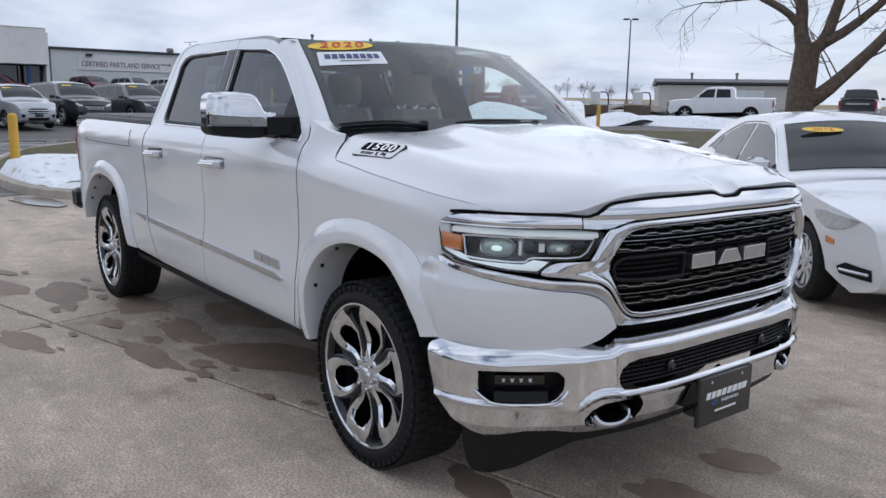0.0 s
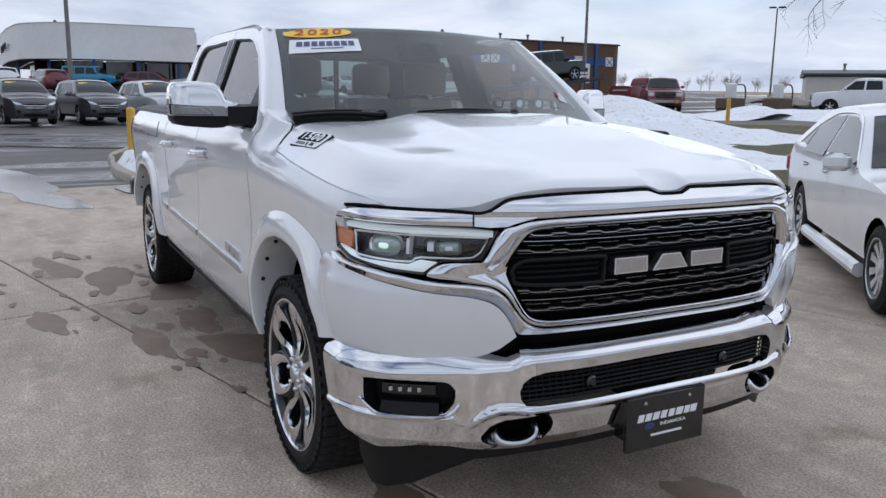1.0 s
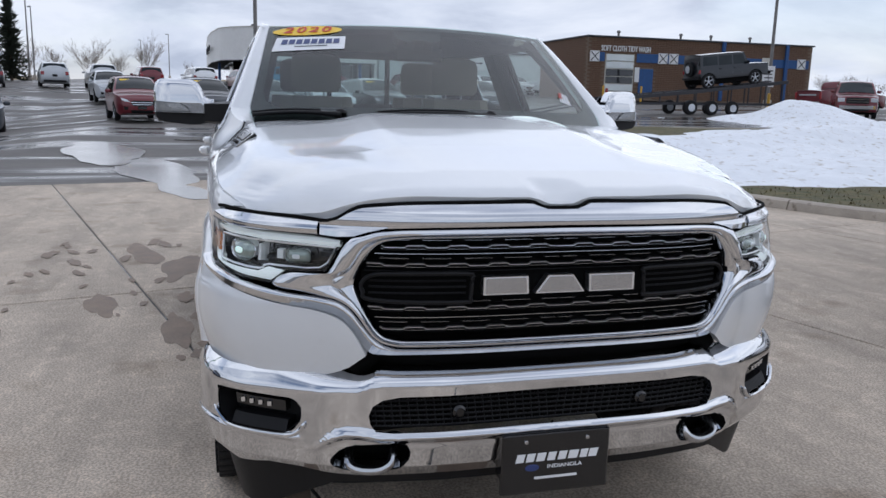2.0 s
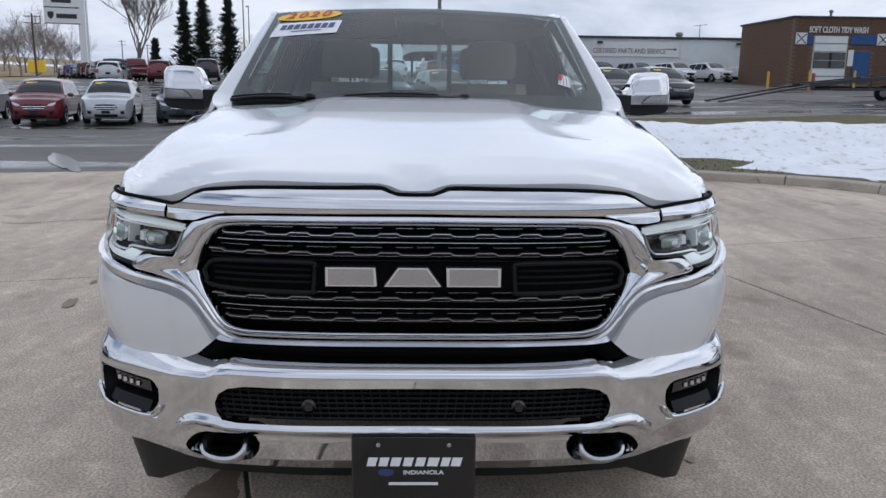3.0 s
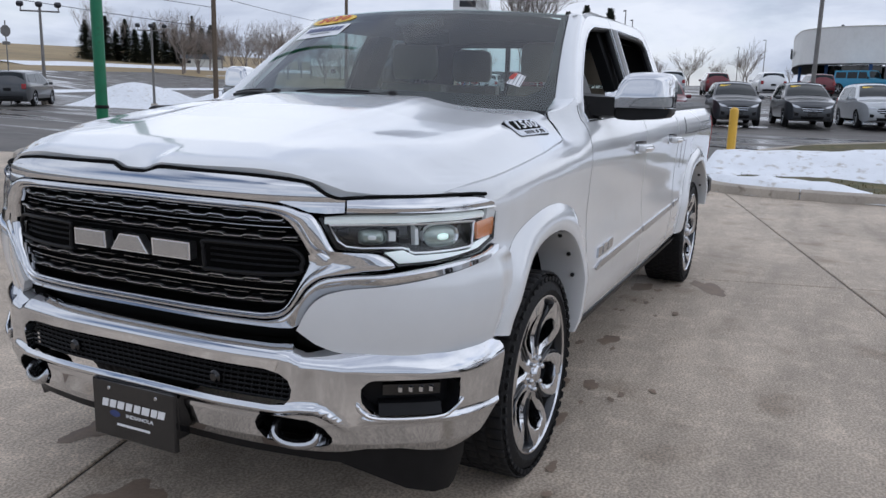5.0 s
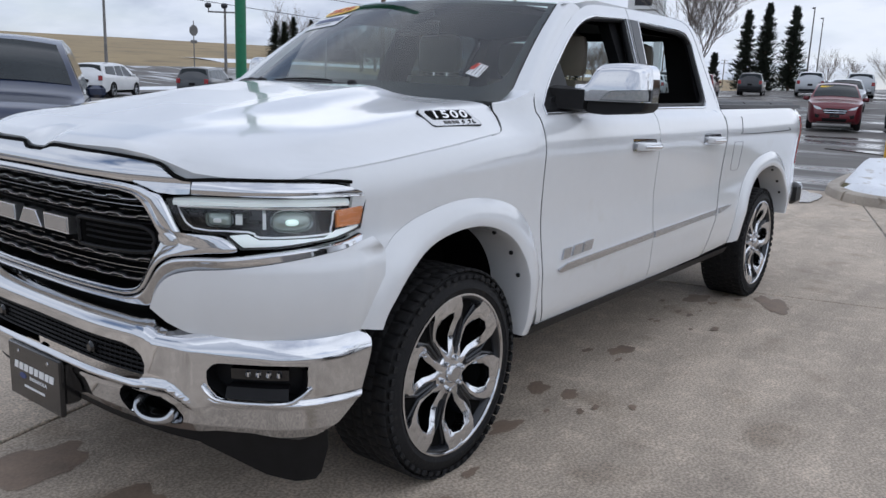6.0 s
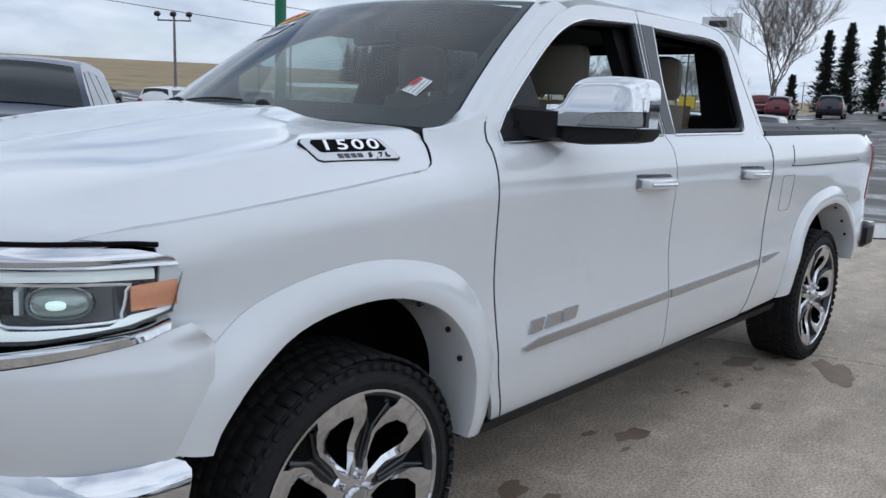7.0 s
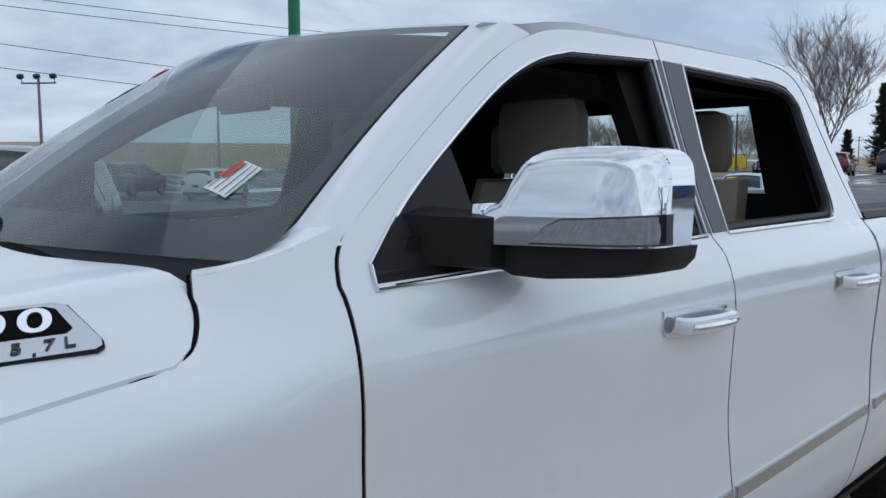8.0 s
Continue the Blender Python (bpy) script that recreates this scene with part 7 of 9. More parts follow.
def spare_wheel(h):
    sp = lathe([(0, -0.02), (0.25, -0.02), (0.28, 0.02), (0.40, 0.03), (0.41, 0.10), (0.38, 0.14), (0, 0.14)], 24, "x", (-2.32, 0.05, 1.12))
    return [(sp, RUBBER, "spare_wheel"), (lathe([(0, 0.0), (0.2, 0.0), (0.22, 0.03)], 16, "x", (-2.35, 0.05, 1.12)), SILVERLAMP, "spare_rim")]


KINDS["jeep"]["extra"] = spare_wheel
RED, SIL, GRY, DGR, BLK, BLU, WHT = (paint(*a) for a in (("red_metallic_paint", (0.13, 0.009, 0.016)), ("silver_metallic_paint", (0.46, 0.48, 0.50), 0.5), ("grey_metallic_paint", (0.050, 0.054, 0.060), 0.4), ("dark_blue_grey_paint", (0.030, 0.040, 0.055)), ("black_car_paint", (0.012, 0.014, 0.018), 0.1), ("dark_blue_paint", (0.014, 0.024, 0.060)), ("plain_white_paint", (0.74, 0.75, 0.76), 0.0)))
GROUP = "cars for sale in the front row"
for kind, x, y, mt, lab in (
        ("small_suv", -30.4, -4.2, RED, "red small suv with a yellow windscreen tag"), ("small_suv", -31.2, -1.6, GRY, "grey small suv parked in the front row"), ("small_suv", -32.0, 0.9, GRY, "grey small suv parked in the front row"),
        ("small_suv", -32.6, 3.4, SIL, "silver small suv parked in the front row"), ("mid_suv", -35.1, 5.9, BLK, "black mid-size suv in the front row"), ("mid_suv", -35.6, 8.8, GRY, "dark grey mid-size suv in the front row"), ("mid_suv", -36.4, 11.4, BLK, "black mid-size suv in the front row"),
        ("suv", -30.3, -9.7, DGR, "dark blue-grey suv parked in the front row"), ("suv", -30.0, -12.4, SIL, "silver suv parked in the front row"), ("suv", -29.2, -14.7, RED, "red suv parked in the front row"), ("suv", -29.6, -17.8, DGR, "dark blue-grey suv parked in the front row")):
    v = vehicle("parked_suv", lab, "car", (x, y), 13, mt, kind, group=GROUP)
    K = KINDS[kind]
    tagx = K["L"] / 2 - 1.62
    part("windscreen_tag", prism([(tagx + 0.33 * 0 , -0.55), (tagx, -0.12), (tagx - 0.09, -0.14), (tagx - 0.09, -0.53)], K["H"] - 0.155, K["H"] - 0.15), YELLOWSTK, v).matrix_local = Matrix.Translation((0.02, 0, -0.0)) @ Matrix.Translation((tagx, 0, K["H"] - 0.15)) @ Matrix.Rotation(radians(35), 4, "Y") @ Matrix.Translation((-tagx, 0, -(K["H"] - 0.15)))
GROUP = "cars seen from behind in the second row"
for kind, x, y, mt, lab in (("van", -63, -9.6, SIL, "silver van seen from behind"), ("van", -63.5, -13.0, SIL, "silver van seen from behind"), ("suv", -64, -6.4, RED, "red suv seen from behind"), ("van", -65, -2.6, WHT, "pale van seen from behind"), ("suv", -66, 0.8, RED, "dark red suv seen from behind"),
                            ("suv", -62.5, -17.0, BLK, "black suv seen from behind"), ("suv", -62, -20.5, RED, "red suv seen from behind"), ("pickup", -64.5, -25.0, BLK, "black pickup in the second row"), ("suv", -60.0, -23.6, SIL, "silver suv in the second row")):
    vehicle("parked_car", lab, "car", (x, y), 193, mt, kind, group=GROUP)
vehicle("parked_car", "silver saloon-height suv with yellow tag", "car", (-46, -7.0), 13, SIL, "suv")
vehicle("jeep", "light blue boxy off-roader at the showroom", "car", (-70.5, 4.2), 60, paint("sky_blue_paint", (0.02, 0.25, 0.42)), "jeep", land(-70, 4) + 0.15)
vehicle("parked_car", "red suv under the showroom canopy", "car", (-71.0, 9.0), 70, RED, "suv")
for k, (x, y, mt, kd) in enumerate(((-70.2, 16.0, RED, "suv"), (-70.2, 19.4, SIL, "suv"), (-70.2, 22.8, WHT, "suv"), (-70.2, 26.0, WHT, "suv"), (-69.5, 29.6, WHT, "pickup"))):
    vehicle("parked_car", ("red suv", "silver suv", "white suv", "white suv", "white pickup")[k] + " parked before the service wall", "car", (x, y), 20, mt, kd)
vehicle("white_pickup", "white pickup with black wheels across the side road", "pickup truck", (-25.6, 40.2), 208, WHT, "pickup", wheel_mat=BLACK)
vehicle("red_pickup", "dark red pickup with a canopy", "pickup truck", (-33.6, 32.2), -38, RED, "pickup")
vehicle("tow_pickup", "dark red pickup hitched to the car trailer", "pickup truck", (-39.5, 36.6), 100, RED, "pickup")
vehicle("black_pickup", "black pickup seen from behind beyond the tree", "pickup truck", (-20.2, 46.2), 112, BLK, "pickup")
vehicle("dark_pickup", "dark green pickup parked by the road", "pickup truck", (-52.0, -41.4), 350, paint("dark_green_paint", (0.012, 0.024, 0.018)), "pickup")
vehicle("large_suv", "dark blue large suv in the next space", "car", (-2.57, -8.18), 60, BLU, "large_suv", 0.0)
for k, (x, y, mt) in enumerate(((-21.6, -38.6, WHT), (-17.6, -40.6, BLK), (-26.4, -36.4, GRY))):
    vehicle("parked_car", ("white suv", "black suv", "grey suv", "dark suv")[k] + " facing away near the road", "car", (x, y), 215, mt, "mid_suv")
for k in range(16):
    x, y = -66 - 2.3 * k * 0.55, -33.0 - 2.6 * k * 0.55
    vehicle("parked_car", "car in the distant row along the road", "car", (-72.0 - 3.4 * k, -26.0 - 1.9 * k), 205, (RED, DGR, SIL, BLK, paint("bright_blue_paint", (0.01, 0.06, 0.28)), RED, WHT, GRY)[k % 8], ("pickup", "jeep", "jeep", "suv")[k % 4], group="distant row of cars")

# the white saloon beside the pickup
SX0, SX1 = 2.42, -2.45
KINDS["sedan"] = dict(L=4.87, W=0.915, H=1.465, R=0.325, xf=1.58, xr=-1.30, belt=0.98, tumble=0.27, low=0.20, nose=0.26, spokes=10,
                      line=[(SX0 - 0.30, 0.19), (SX0 - 0.04, 0.26), (SX0 + 0.01, 0.42), (SX0 - 0.03, 0.60), (SX0 - 0.10, 0.72), (SX0 - 0.45, 0.82), (SX0 - 1.0, 0.90), (SX0 - 1.50, 0.955), (SX0 - 1.95, 1.20), (SX0 - 2.35, 1.385), (SX0 - 2.8, 1.455), (SX0 - 3.3, 1.460), (SX0 - 3.8, 1.385), (SX0 - 4.25, 1.18), (SX0 - 4.5, 1.06), (SX1 + 0.06, 1.02), (SX1, 0.92), (SX1 + 0.02, 0.5), (SX1 + 0.2, 0.22)],
                      windows=[[(0.80, 1.005), (0.20, 1.30), (-0.10, 1.375), (-0.42, 1.385), (-0.40, 1.005)], [(-0.47, 1.005), (-0.49, 1.385), (-0.90, 1.365), (-1.28, 1.25), (-1.36, 1.04), (-1.33, 1.005)], [(-1.40, 1.06), (-1.34, 1.235), (-1.66, 1.09)]],
                      screens=[((SX0 - 1.56, 0.985), (SX0 - 2.32, 1.375), "windscreen"), ((SX0 - 3.86, 1.365), (SX0 - 4.42, 1.10), "rear_window")],
                      front=[("grille", 0, 0.60, 0.60, 0.22, 0.02, BLACK), ("grille_bar", 0, 0.66, 0.56, 0.03, 0.04, CHROME), ("grille_bar", 0, 0.58, 0.56, 0.03, 0.04, CHROME), ("lower_intake", 0, 0.32, 0.8, 0.12, 0.02, BLACK), ("number_plate", 0, 0.45, 0.32, 0.15, 0.06, GLOSSBLACK)],
                      rear=[("tail_lamp", 0.70, 0.80, 0.34, 0.18, 0.0, REDLAMP)],
                      mirror=(0.62, 1.02), handles=(-0.22, -1.12))
SEDAN = vehicle("white_sedan", "white saloon with a yellow 2012 windscreen tag", "car", (-1.10, 5.22), -41.6, WHT, "sedan", 0.0)


def sedan_half(x, zz):
    w = 0.915 * (1 - 0.26 * max(0, (x - 1.685) / 0.75) ** 2.2)
    return w * (1 - 0.06 * max(0, (0.62 - zz) / 0.4) ** 2)


for sg in (1, -1):
    lampo = [(1.92, 0.70), (2.05, 0.775), (1.70, 0.815), (1.55, 0.80), (1.60, 0.74), (1.75, 0.685)]
    sh = sheet(wound([(x + 0.22, z - 0.035) for x, z in lampo]), lambda x, zz: (x, sedan_half(x, zz) + 0.010, zz), (0.06, 0.04), (0.5, 1, 0), 0.02)
    hl = part("headlight", sh if sg > 0 else sh.mirrored(), SILVERLAMP, SEDAN, "clear swept headlight")
    mk = [(1.96, 0.545), (2.05, 0.535), (2.05, 0.575), (1.96, 0.590)]
    sh = sheet(wound(mk), lambda x, zz: (x, sedan_half(x, zz) + 0.006, zz), (0.05, 0.05), (0.3, 1, 0), 0.008)
    part("side_marker", sh if sg > 0 else sh.mirrored(), AMBER, SEDAN, "amber side marker")
    it = [(2.10, 0.33), (2.36, 0.315), (2.36, 0.40), (2.16, 0.42), (2.08, 0.38)]
    sh = sheet(wound(it), lambda x, zz: (x, sedan_half(x, zz) + 0.006, zz), (0.05, 0.05), (0.6, 1, 0), 0.01)
    part("corner_intake", sh if sg > 0 else sh.mirrored(), BLACK, SEDAN)
    sh = tube([(x, sedan_half(x, 0.36) + 0.014, 0.365) for x in np.linspace(2.12, 2.35, 8)], 0.012, 6)
    part("day_lamp", sh if sg > 0 else sh.mirrored(), SILVERLAMP, SEDAN)
    wp = [(0.84, 0.985), (0.20, 1.318), (-0.12, 1.400), (-0.70, 1.405), (-1.0, 1.37), (-1.40, 1.25), (-1.72, 1.08)]
    sw = lambda x, zz: 0.915 * (1 - 0.02 * (0.23 / 0.4) ** 2) * (1 - 0.27 * max(0, zz - 0.98) / 0.485)
    tr = tube([(x, sg * (sw(x, z) + 0.006), z) for x, z in line(wp, 4)], 0.009, 6)
    part("window_trim", tr, CHROME, SEDAN)
    part("sill_skirt", tube([(x, sg * 0.90, 0.225) for x in np.linspace(1.15, -0.9, 10)], 0.05, 8, squash=1.2), WHT, SEDAN)
tagc = Vector((0.30, -0.36, 1.316))
fr = frame_to(tagc + Vector((0.035, 0, 0.030)), (0, 1, 0), (-0.76, 0, 0.39))
part("year_tag", Shape().join(prism([(0.19 * math.cos(a), 0.045 * math.sin(a)) for a in np.linspace(0, math.tau, 33)[:-1]], 0, 0.003), fr), YELLOWSTK, SEDAN, "oval yellow tag reading 2012")
part("year_digits", Shape().join(text_shape("2012", 0.068, 0.001, 1.45), fr @ Matrix.Translation((0, 0, 0.004))), REDINK, SEDAN)
for y in (-0.02, 0.18):
    part("screen_mark", box(-0.1 + 0.62, y, 1.12, 0.003, 0.006, 0.05, 0.001), PAPER, SEDAN)

# ---- buildings ----
WHITEWALL = material("white_fascia_panels", (0.84, 0.83, 0.80), 0.6, vary=0.08, scale=0.3, bump=0.05, bump_scale=8, dirt=(0.76, 0.75, 0.71), dirt_at=0.62)
RIBWALL = material("pale_ribbed_steel", (0.72, 0.76, 0.75), 0.55, vary=0.08, scale=0.4, dirt=(0.64, 0.67, 0.66), dirt_at=0.62)
ROOFEDGE = material("dark_roof_edge", (0.05, 0.055, 0.06), 0.6, vary=0.2)
STORE = material("dark_store_glass", (0.018, 0.021, 0.024), 0.04, vary=0.2, spec=0.8)
BLUEPOST = material("blue_posts", (0.018, 0.075, 0.22), 0.5, vary=0.15, scale=4)
BRICK = material("brown_brick", (0.15, 0.088, 0.056), 0.9, vary=0.32, scale=9, bump=0.5, bump_scale=30, dirt=(0.10, 0.06, 0.04))
MORTAR = material("pale_mortar", (0.20, 0.15, 0.11), 0.95, vary=0.2)
TANWALL = material("tan_steel_wall", (0.58, 0.56, 0.50), 0.65, vary=0.12, scale=0.5, dirt=(0.34, 0.32, 0.28))
SIGNWHITE = material("sign_white", (0.76, 0.76, 0.75), 0.5, vary=0.05)
INK = material("sign_dark_ink", (0.03, 0.03, 0.035), 0.6, vary=0.1)
FADED = material("faded_letter_paint", (0.17, 0.14, 0.15), 0.7, vary=0.2)
STEELPOLE = material("grey_steel_pole", (0.20, 0.19, 0.18), 0.5, metal=0.3, vary=0.2, scale=3, dirt=(0.13, 0.10, 0.08))
GREENPOLE = material("green_painted_pole", (0.006, 0.15, 0.068), 0.42, vary=0.12, scale=4, dirt=(0.012, 0.09, 0.045), dirt_at=0.62)
WOODPOLE = material("weathered_wood_pole", (0.14, 0.105, 0.075), 0.9, vary=0.3, scale=8, bump=0.5, bump_scale=40)
BARK = material("tree_bark", (0.125, 0.093, 0.068), 0.95, vary=0.42, scale=7, bump=1.0, bump_scale=26, dirt=(0.065, 0.048, 0.036), dirt_at=0.52)
FARBARK = material("bare_twigs", (0.235, 0.20, 0.175), 0.95, vary=0.3, scale=0.6)
SPRUCE = material("spruce_needles", (0.050, 0.062, 0.044), 0.9, vary=0.5, scale=1.2)


def facing(x, y, z, yaw):
    """Frame on a wall: x along it, y up, z out of it, towards the heading yaw in degrees."""
    a = radians(yaw)
    return frame_to((x, y, z), (-math.sin(a), math.cos(a), 0), (0, 0, 1))


def strip(pts, z0, z1, thick):
    """An upright wall along a line of places, with thickness towards the back of its travel."""
    rings = []
    for k, (x, y) in enumerate(pts):
        a, b = pts[max(0, k - 1)], pts[min(len(pts) - 1, k + 1)]
        tx, ty = b[0] - a[0], b[1] - a[1]
        h = math.hypot(tx, ty)
        nx, ny = ty / h * thick, -tx / h * thick
        rings.append([(x, y, z0), (x, y, z1), (x + nx, y + ny, z1), (x + nx, y + ny, z0)])
    return loft(rings)


# showroom with its curved white fascia
curve = [(-72.0, 13.0), (-72.0, 9.0), (-72.0, 5.2)] + [(-79.5 + 7.5 * math.cos(a), 5.2 - 6.4 * math.sin(a)) for a in np.linspace(0.12, 1.35, 12)] + [(-84.0, -1.75), (-92.0, -2.2), (-110.0, -2.6)]
back = [(-73.8, 13.0), (-73.8, 9.0), (-73.8, 5.6), (-75.0, 2.4), (-78.0, 0.6), (-84.0, 0.0), (-110.0, -0.8)]
SHOW = thing("showroom", "showroom with white curved fascia over dark glass", "building", kind="structure")
fas = part("fascia", strip(curve, 4.35, 7.25, 0.4), WHITEWALL, SHOW, "blank white panelled fascia")
part("coping", strip([(x + 0.03, y - 0.03) for x, y in curve], 7.25, 7.33, 0.5), TANWALL, SHOW)
part("soffit", prism(curve + back[::-1], 4.30, 4.36), ROOFEDGE, SHOW)
part("roof", prism([(x - 0.4, y) for x, y in curve] + [(-110, 13.0)], 6.6, 6.7), ROOFEDGE, SHOW)
part("inner_room", box(-91.5, 6.5, 2.75, 29.0, 12.4, 3.1, 0.02), VOID, SHOW)
part("plinth", strip(back, 1.2, 2.25, 0.3), ROOFEDGE, SHOW)
for (xa, ya), (xb, yb) in zip(back, back[1:]):
    n = max(1, int(math.hypot(xb - xa, yb - ya) / 1.9))
    for k in range(n):
        p, q = (xa + (xb - xa) * (k + 0.03) / n, ya + (yb - ya) * (k + 0.03) / n), (xa + (xb - xa) * (k + 0.97) / n, ya + (yb - ya) * (k + 0.97) / n)
        part("pane", strip([p, q], 2.25, 4.28, 0.05), STORE, SHOW)
for x, y in ((-72.4, 11.6), (-72.4, 8.2), (-72.4, 4.6), (-75.2, 1.3), (-82.0, -1.0)):
    part("post", box(x, y, 2.9, 0.26, 0.26, 2.9, 0.03), BLUEPOST, SHOW, "blue steel post")
for k, (w, h) in enumerate(((1.2, 0.55), (0.9, 0.42), (1.5, 0.6), (1.1, 0.45), (1.9, 0.62))):
    part("sign_bar", box(-83.2 - 2.1 * k, -1.93 - 0.09 * k, 5.75, w, 0.12, h, 0.03), INK, SHOW, "dark raised sign bar")
part("vent", tube([(-80.5, 2.5, 6.6), (-80.5, 2.5, 7.7), (-80.1, 2.2, 7.9)], 0.16, 8), ROOFEDGE, SHOW)
part("side_wall", box(-92.0, 13.1, 4.2, 39.0, 0.3, 5.6, 0.02), WHITEWALL, SHOW)

# parts and service hall
HALL = thing("service_hall", "pale ribbed steel service hall with dark eaves", "building", kind="structure")
part("wall", box(-83.0, 24.1, 3.5, 20.0, 21.2, 4.5, 0.02), RIBWALL, HALL)
ribs = Shape()
for k in range(105):
    ribs.join(box(-72.985, 13.7 + 0.2 * k, 3.6, 0.04, 0.05, 4.2, 0.01))
tagged(part("rib", ribs, RIBWALL, HALL), kind="stuff")
part("eaves", box(-83.0, 24.1, 5.83, 20.5, 21.6, 0.20, 0.03), ROOFEDGE, HALL)
sb = part("sign_board", box(-72.92, 19.85, 4.75, 0.06, 8.3, 1.35, 0.02), SIGNWHITE, HALL, "white board reading certified parts and service")
fr = facing(-72.885, 19.3, 4.58, 0)
part("lettering", Shape().join(text_shape("CERTIFIED PARTS AND SERVICE", 0.62, 0.01, 0.78), fr), FADED, sb)
part("arrow", Shape().join(prism([(3.45, 0.16), (4.2, 0.16), (4.2, 0.05), (4.45, 0.21), (4.2, 0.37), (4.2, 0.26), (3.45, 0.26)], 0, 0.01), fr), FADED, sb)
part("lettering", Shape().join(text_shape("SERVICE", 0.5, 0.02, 0.9), facing(-72.95, 32.2, 4.55, 0)), INK, HALL, "dark letters reading service")
gd = part("garage_door", box(-72.95, 32.2, 3.05, 0.1, 2.8, 2.6, 0.02), ROOFEDGE, HALL, "glazed sectional garage door")
for i in range(3):
    for j in range(4):
        part("pane", box(-72.89, 31.25 + 0.95 * i, 2.12 + 0.62 * j, 0.03, 0.86, 0.5, 0.01), STORE if (i + j) % 3 else RIBWALL, gd)
part("yellow_sign", box(-72.9, 34.1, 4.45, 0.1, 1.2, 0.8, 0.02), YELLOWSTK, HALL, "yellow framed sign")
part("sign_face", box(-72.84, 34.1, 4.45, 0.03, 0.95, 0.5, 0.02), SIGNWHITE, HALL)
for y in (16.5, 29.5):
    wl_ = part("wall_lamp", box(-72.7, y, 5.35, 0.35, 0.5, 0.22, 0.05), INK, HALL, "dark flood lamp under the eaves")
part("aerial", tube([(-78, 27.5, 5.9), (-78, 27.5, 7.4)], 0.04, 6).join(tube([(-78, 26.9, 7.3), (-78, 28.2, 7.45)], 0.03, 6)), STEELPOLE, HALL)
part("roof_vent", lathe([(0.3, 0), (0.3, 0.5), (0.42, 0.55), (0.3, 0.8), (0, 0.85)], 12, "z", (-79, 25.8, 5.9)), STEELPOLE, HALL)

# brick car wash
WASH = thing("car_wash", "brown brick car wash with a blue band", "building", kind="structure")
part("wall", box(-63.0, 38.55, 4.1, 10.0, 21.5, 5.0, 0.02), MORTAR, WASH)
part("coping", box(-63.0, 38.55, 6.66, 10.3, 21.8, 0.14, 0.03), ROOFEDGE, WASH)
course = Shape()
random.seed(71)
for r in range(32):
    z = 1.75 + 0.152 * r
    for k in range(43):
        y = 27.85 + 0.5 * k + (0.25 if r % 2 else 0)
        if y + 0.48 < 49.3 and not (29.3 < y + 0.24 < 32.1 and z < 5.3) and not (32.4 < y + 0.24 < 33.9 and z < 4.2):
            j = random.uniform(0.0, 0.012)
            course.add([(-57.99, y, z), (-57.99, y + 0.485, z), (-57.99, y + 0.485, z + 0.138), (-57.99, y, z + 0.138)] + [(-57.955 + j, y + 0.01, z + 0.008), (-57.955 + j, y + 0.475, z + 0.008), (-57.955 + j, y + 0.475, z + 0.13), (-57.955 + j, y + 0.01, z + 0.13)], [(4, 5, 6, 7), (0, 1, 5, 4), (1, 2, 6, 5), (2, 3, 7, 6), (3, 0, 4, 7)])
    for k in range(20):
        x = -67.9 + 0.5 * k + (0.25 if r % 2 else 0)
        if x + 0.48 < -58.05:
            course.add([(x, 27.79, z), (x + 0.485, 27.79, z), (x + 0.485, 27.79, z + 0.138), (x, 27.79, z + 0.138)] + [(x + 0.01, 27.755, z + 0.008), (x + 0.475, 27.755, z + 0.008), (x + 0.475, 27.755, z + 0.13), (x + 0.01, 27.755, z + 0.13)], [(4, 5, 6, 7), (0, 1, 5, 4), (1, 2, 6, 5), (2, 3, 7, 6), (3, 0, 4, 7)])
bw = part("brickwork", course, BRICK, WASH)
tagged(bw, kind="stuff")
part("lettering", Shape().join(text_shape("SOFT CLOTH TIDY WASH", 0.62, 0.05, 0.62), facing(-57.93, 31.2, 5.72, 0)), SIGNWHITE, WASH, "white raised letters")
gd = part("garage_door", box(-57.98, 30.7, 3.5, 0.1, 2.6, 3.6, 0.02), TANWALL, WASH, "grey sectional garage door")
for k in range(6):
    part("door_panel", box(-57.91, 30.7, 2.02 + 0.6 * k, 0.04, 2.45, 0.52, 0.02), STORE if k in (2, 3) else RIBWALL, gd)
part("door", box(-57.95, 33.15, 3.05, 0.1, 1.3, 2.3, 0.02), BLUEPOST, WASH, "plain blue steel door")
part("notice", box(-57.92, 32.3 + 0.0, 3.7, 0.05, 0.0 + 0.42, 1.2, 0.01), SIGNWHITE, WASH)
for y0, y1 in ((28.0, 29.3), (32.2, 40.0), (40.6, 49.0)):
    part("blue_band", box(-57.93, (y0 + y1) / 2, 5.05, 0.05, y1 - y0, 0.72, 0.01), BLUEPOST, WASH, "blue painted band")
for y in (28.4, 34.6, 35.6, 38.6, 42.0, 44.6, 48.2):
    pn = part("band_panel", box(-57.89, y, 5.08, 0.05, 0.85, 0.85, 0.01), SIGNWHITE if y in (28.4, 34.6, 35.6, 48.2) else TANWALL, WASH, "square panel on the band")
    if y in (28.4, 34.6, 35.6, 48.2):
        for s in (1, -1):
            part("cross_bar", Shape().join(box(0, 0, 0, 1.0, 0.07, 0.02, 0.005), facing(-57.85, y, 5.08, 0) @ Matrix.Rotation(s * math.pi / 4, 4, "Z")), INK, pn)
for y in (40.3, 46.6):
    part("downpipe", box(-57.85, y, 4.2, 0.2, 0.32, 4.9, 0.03), BLUEPOST, WASH)
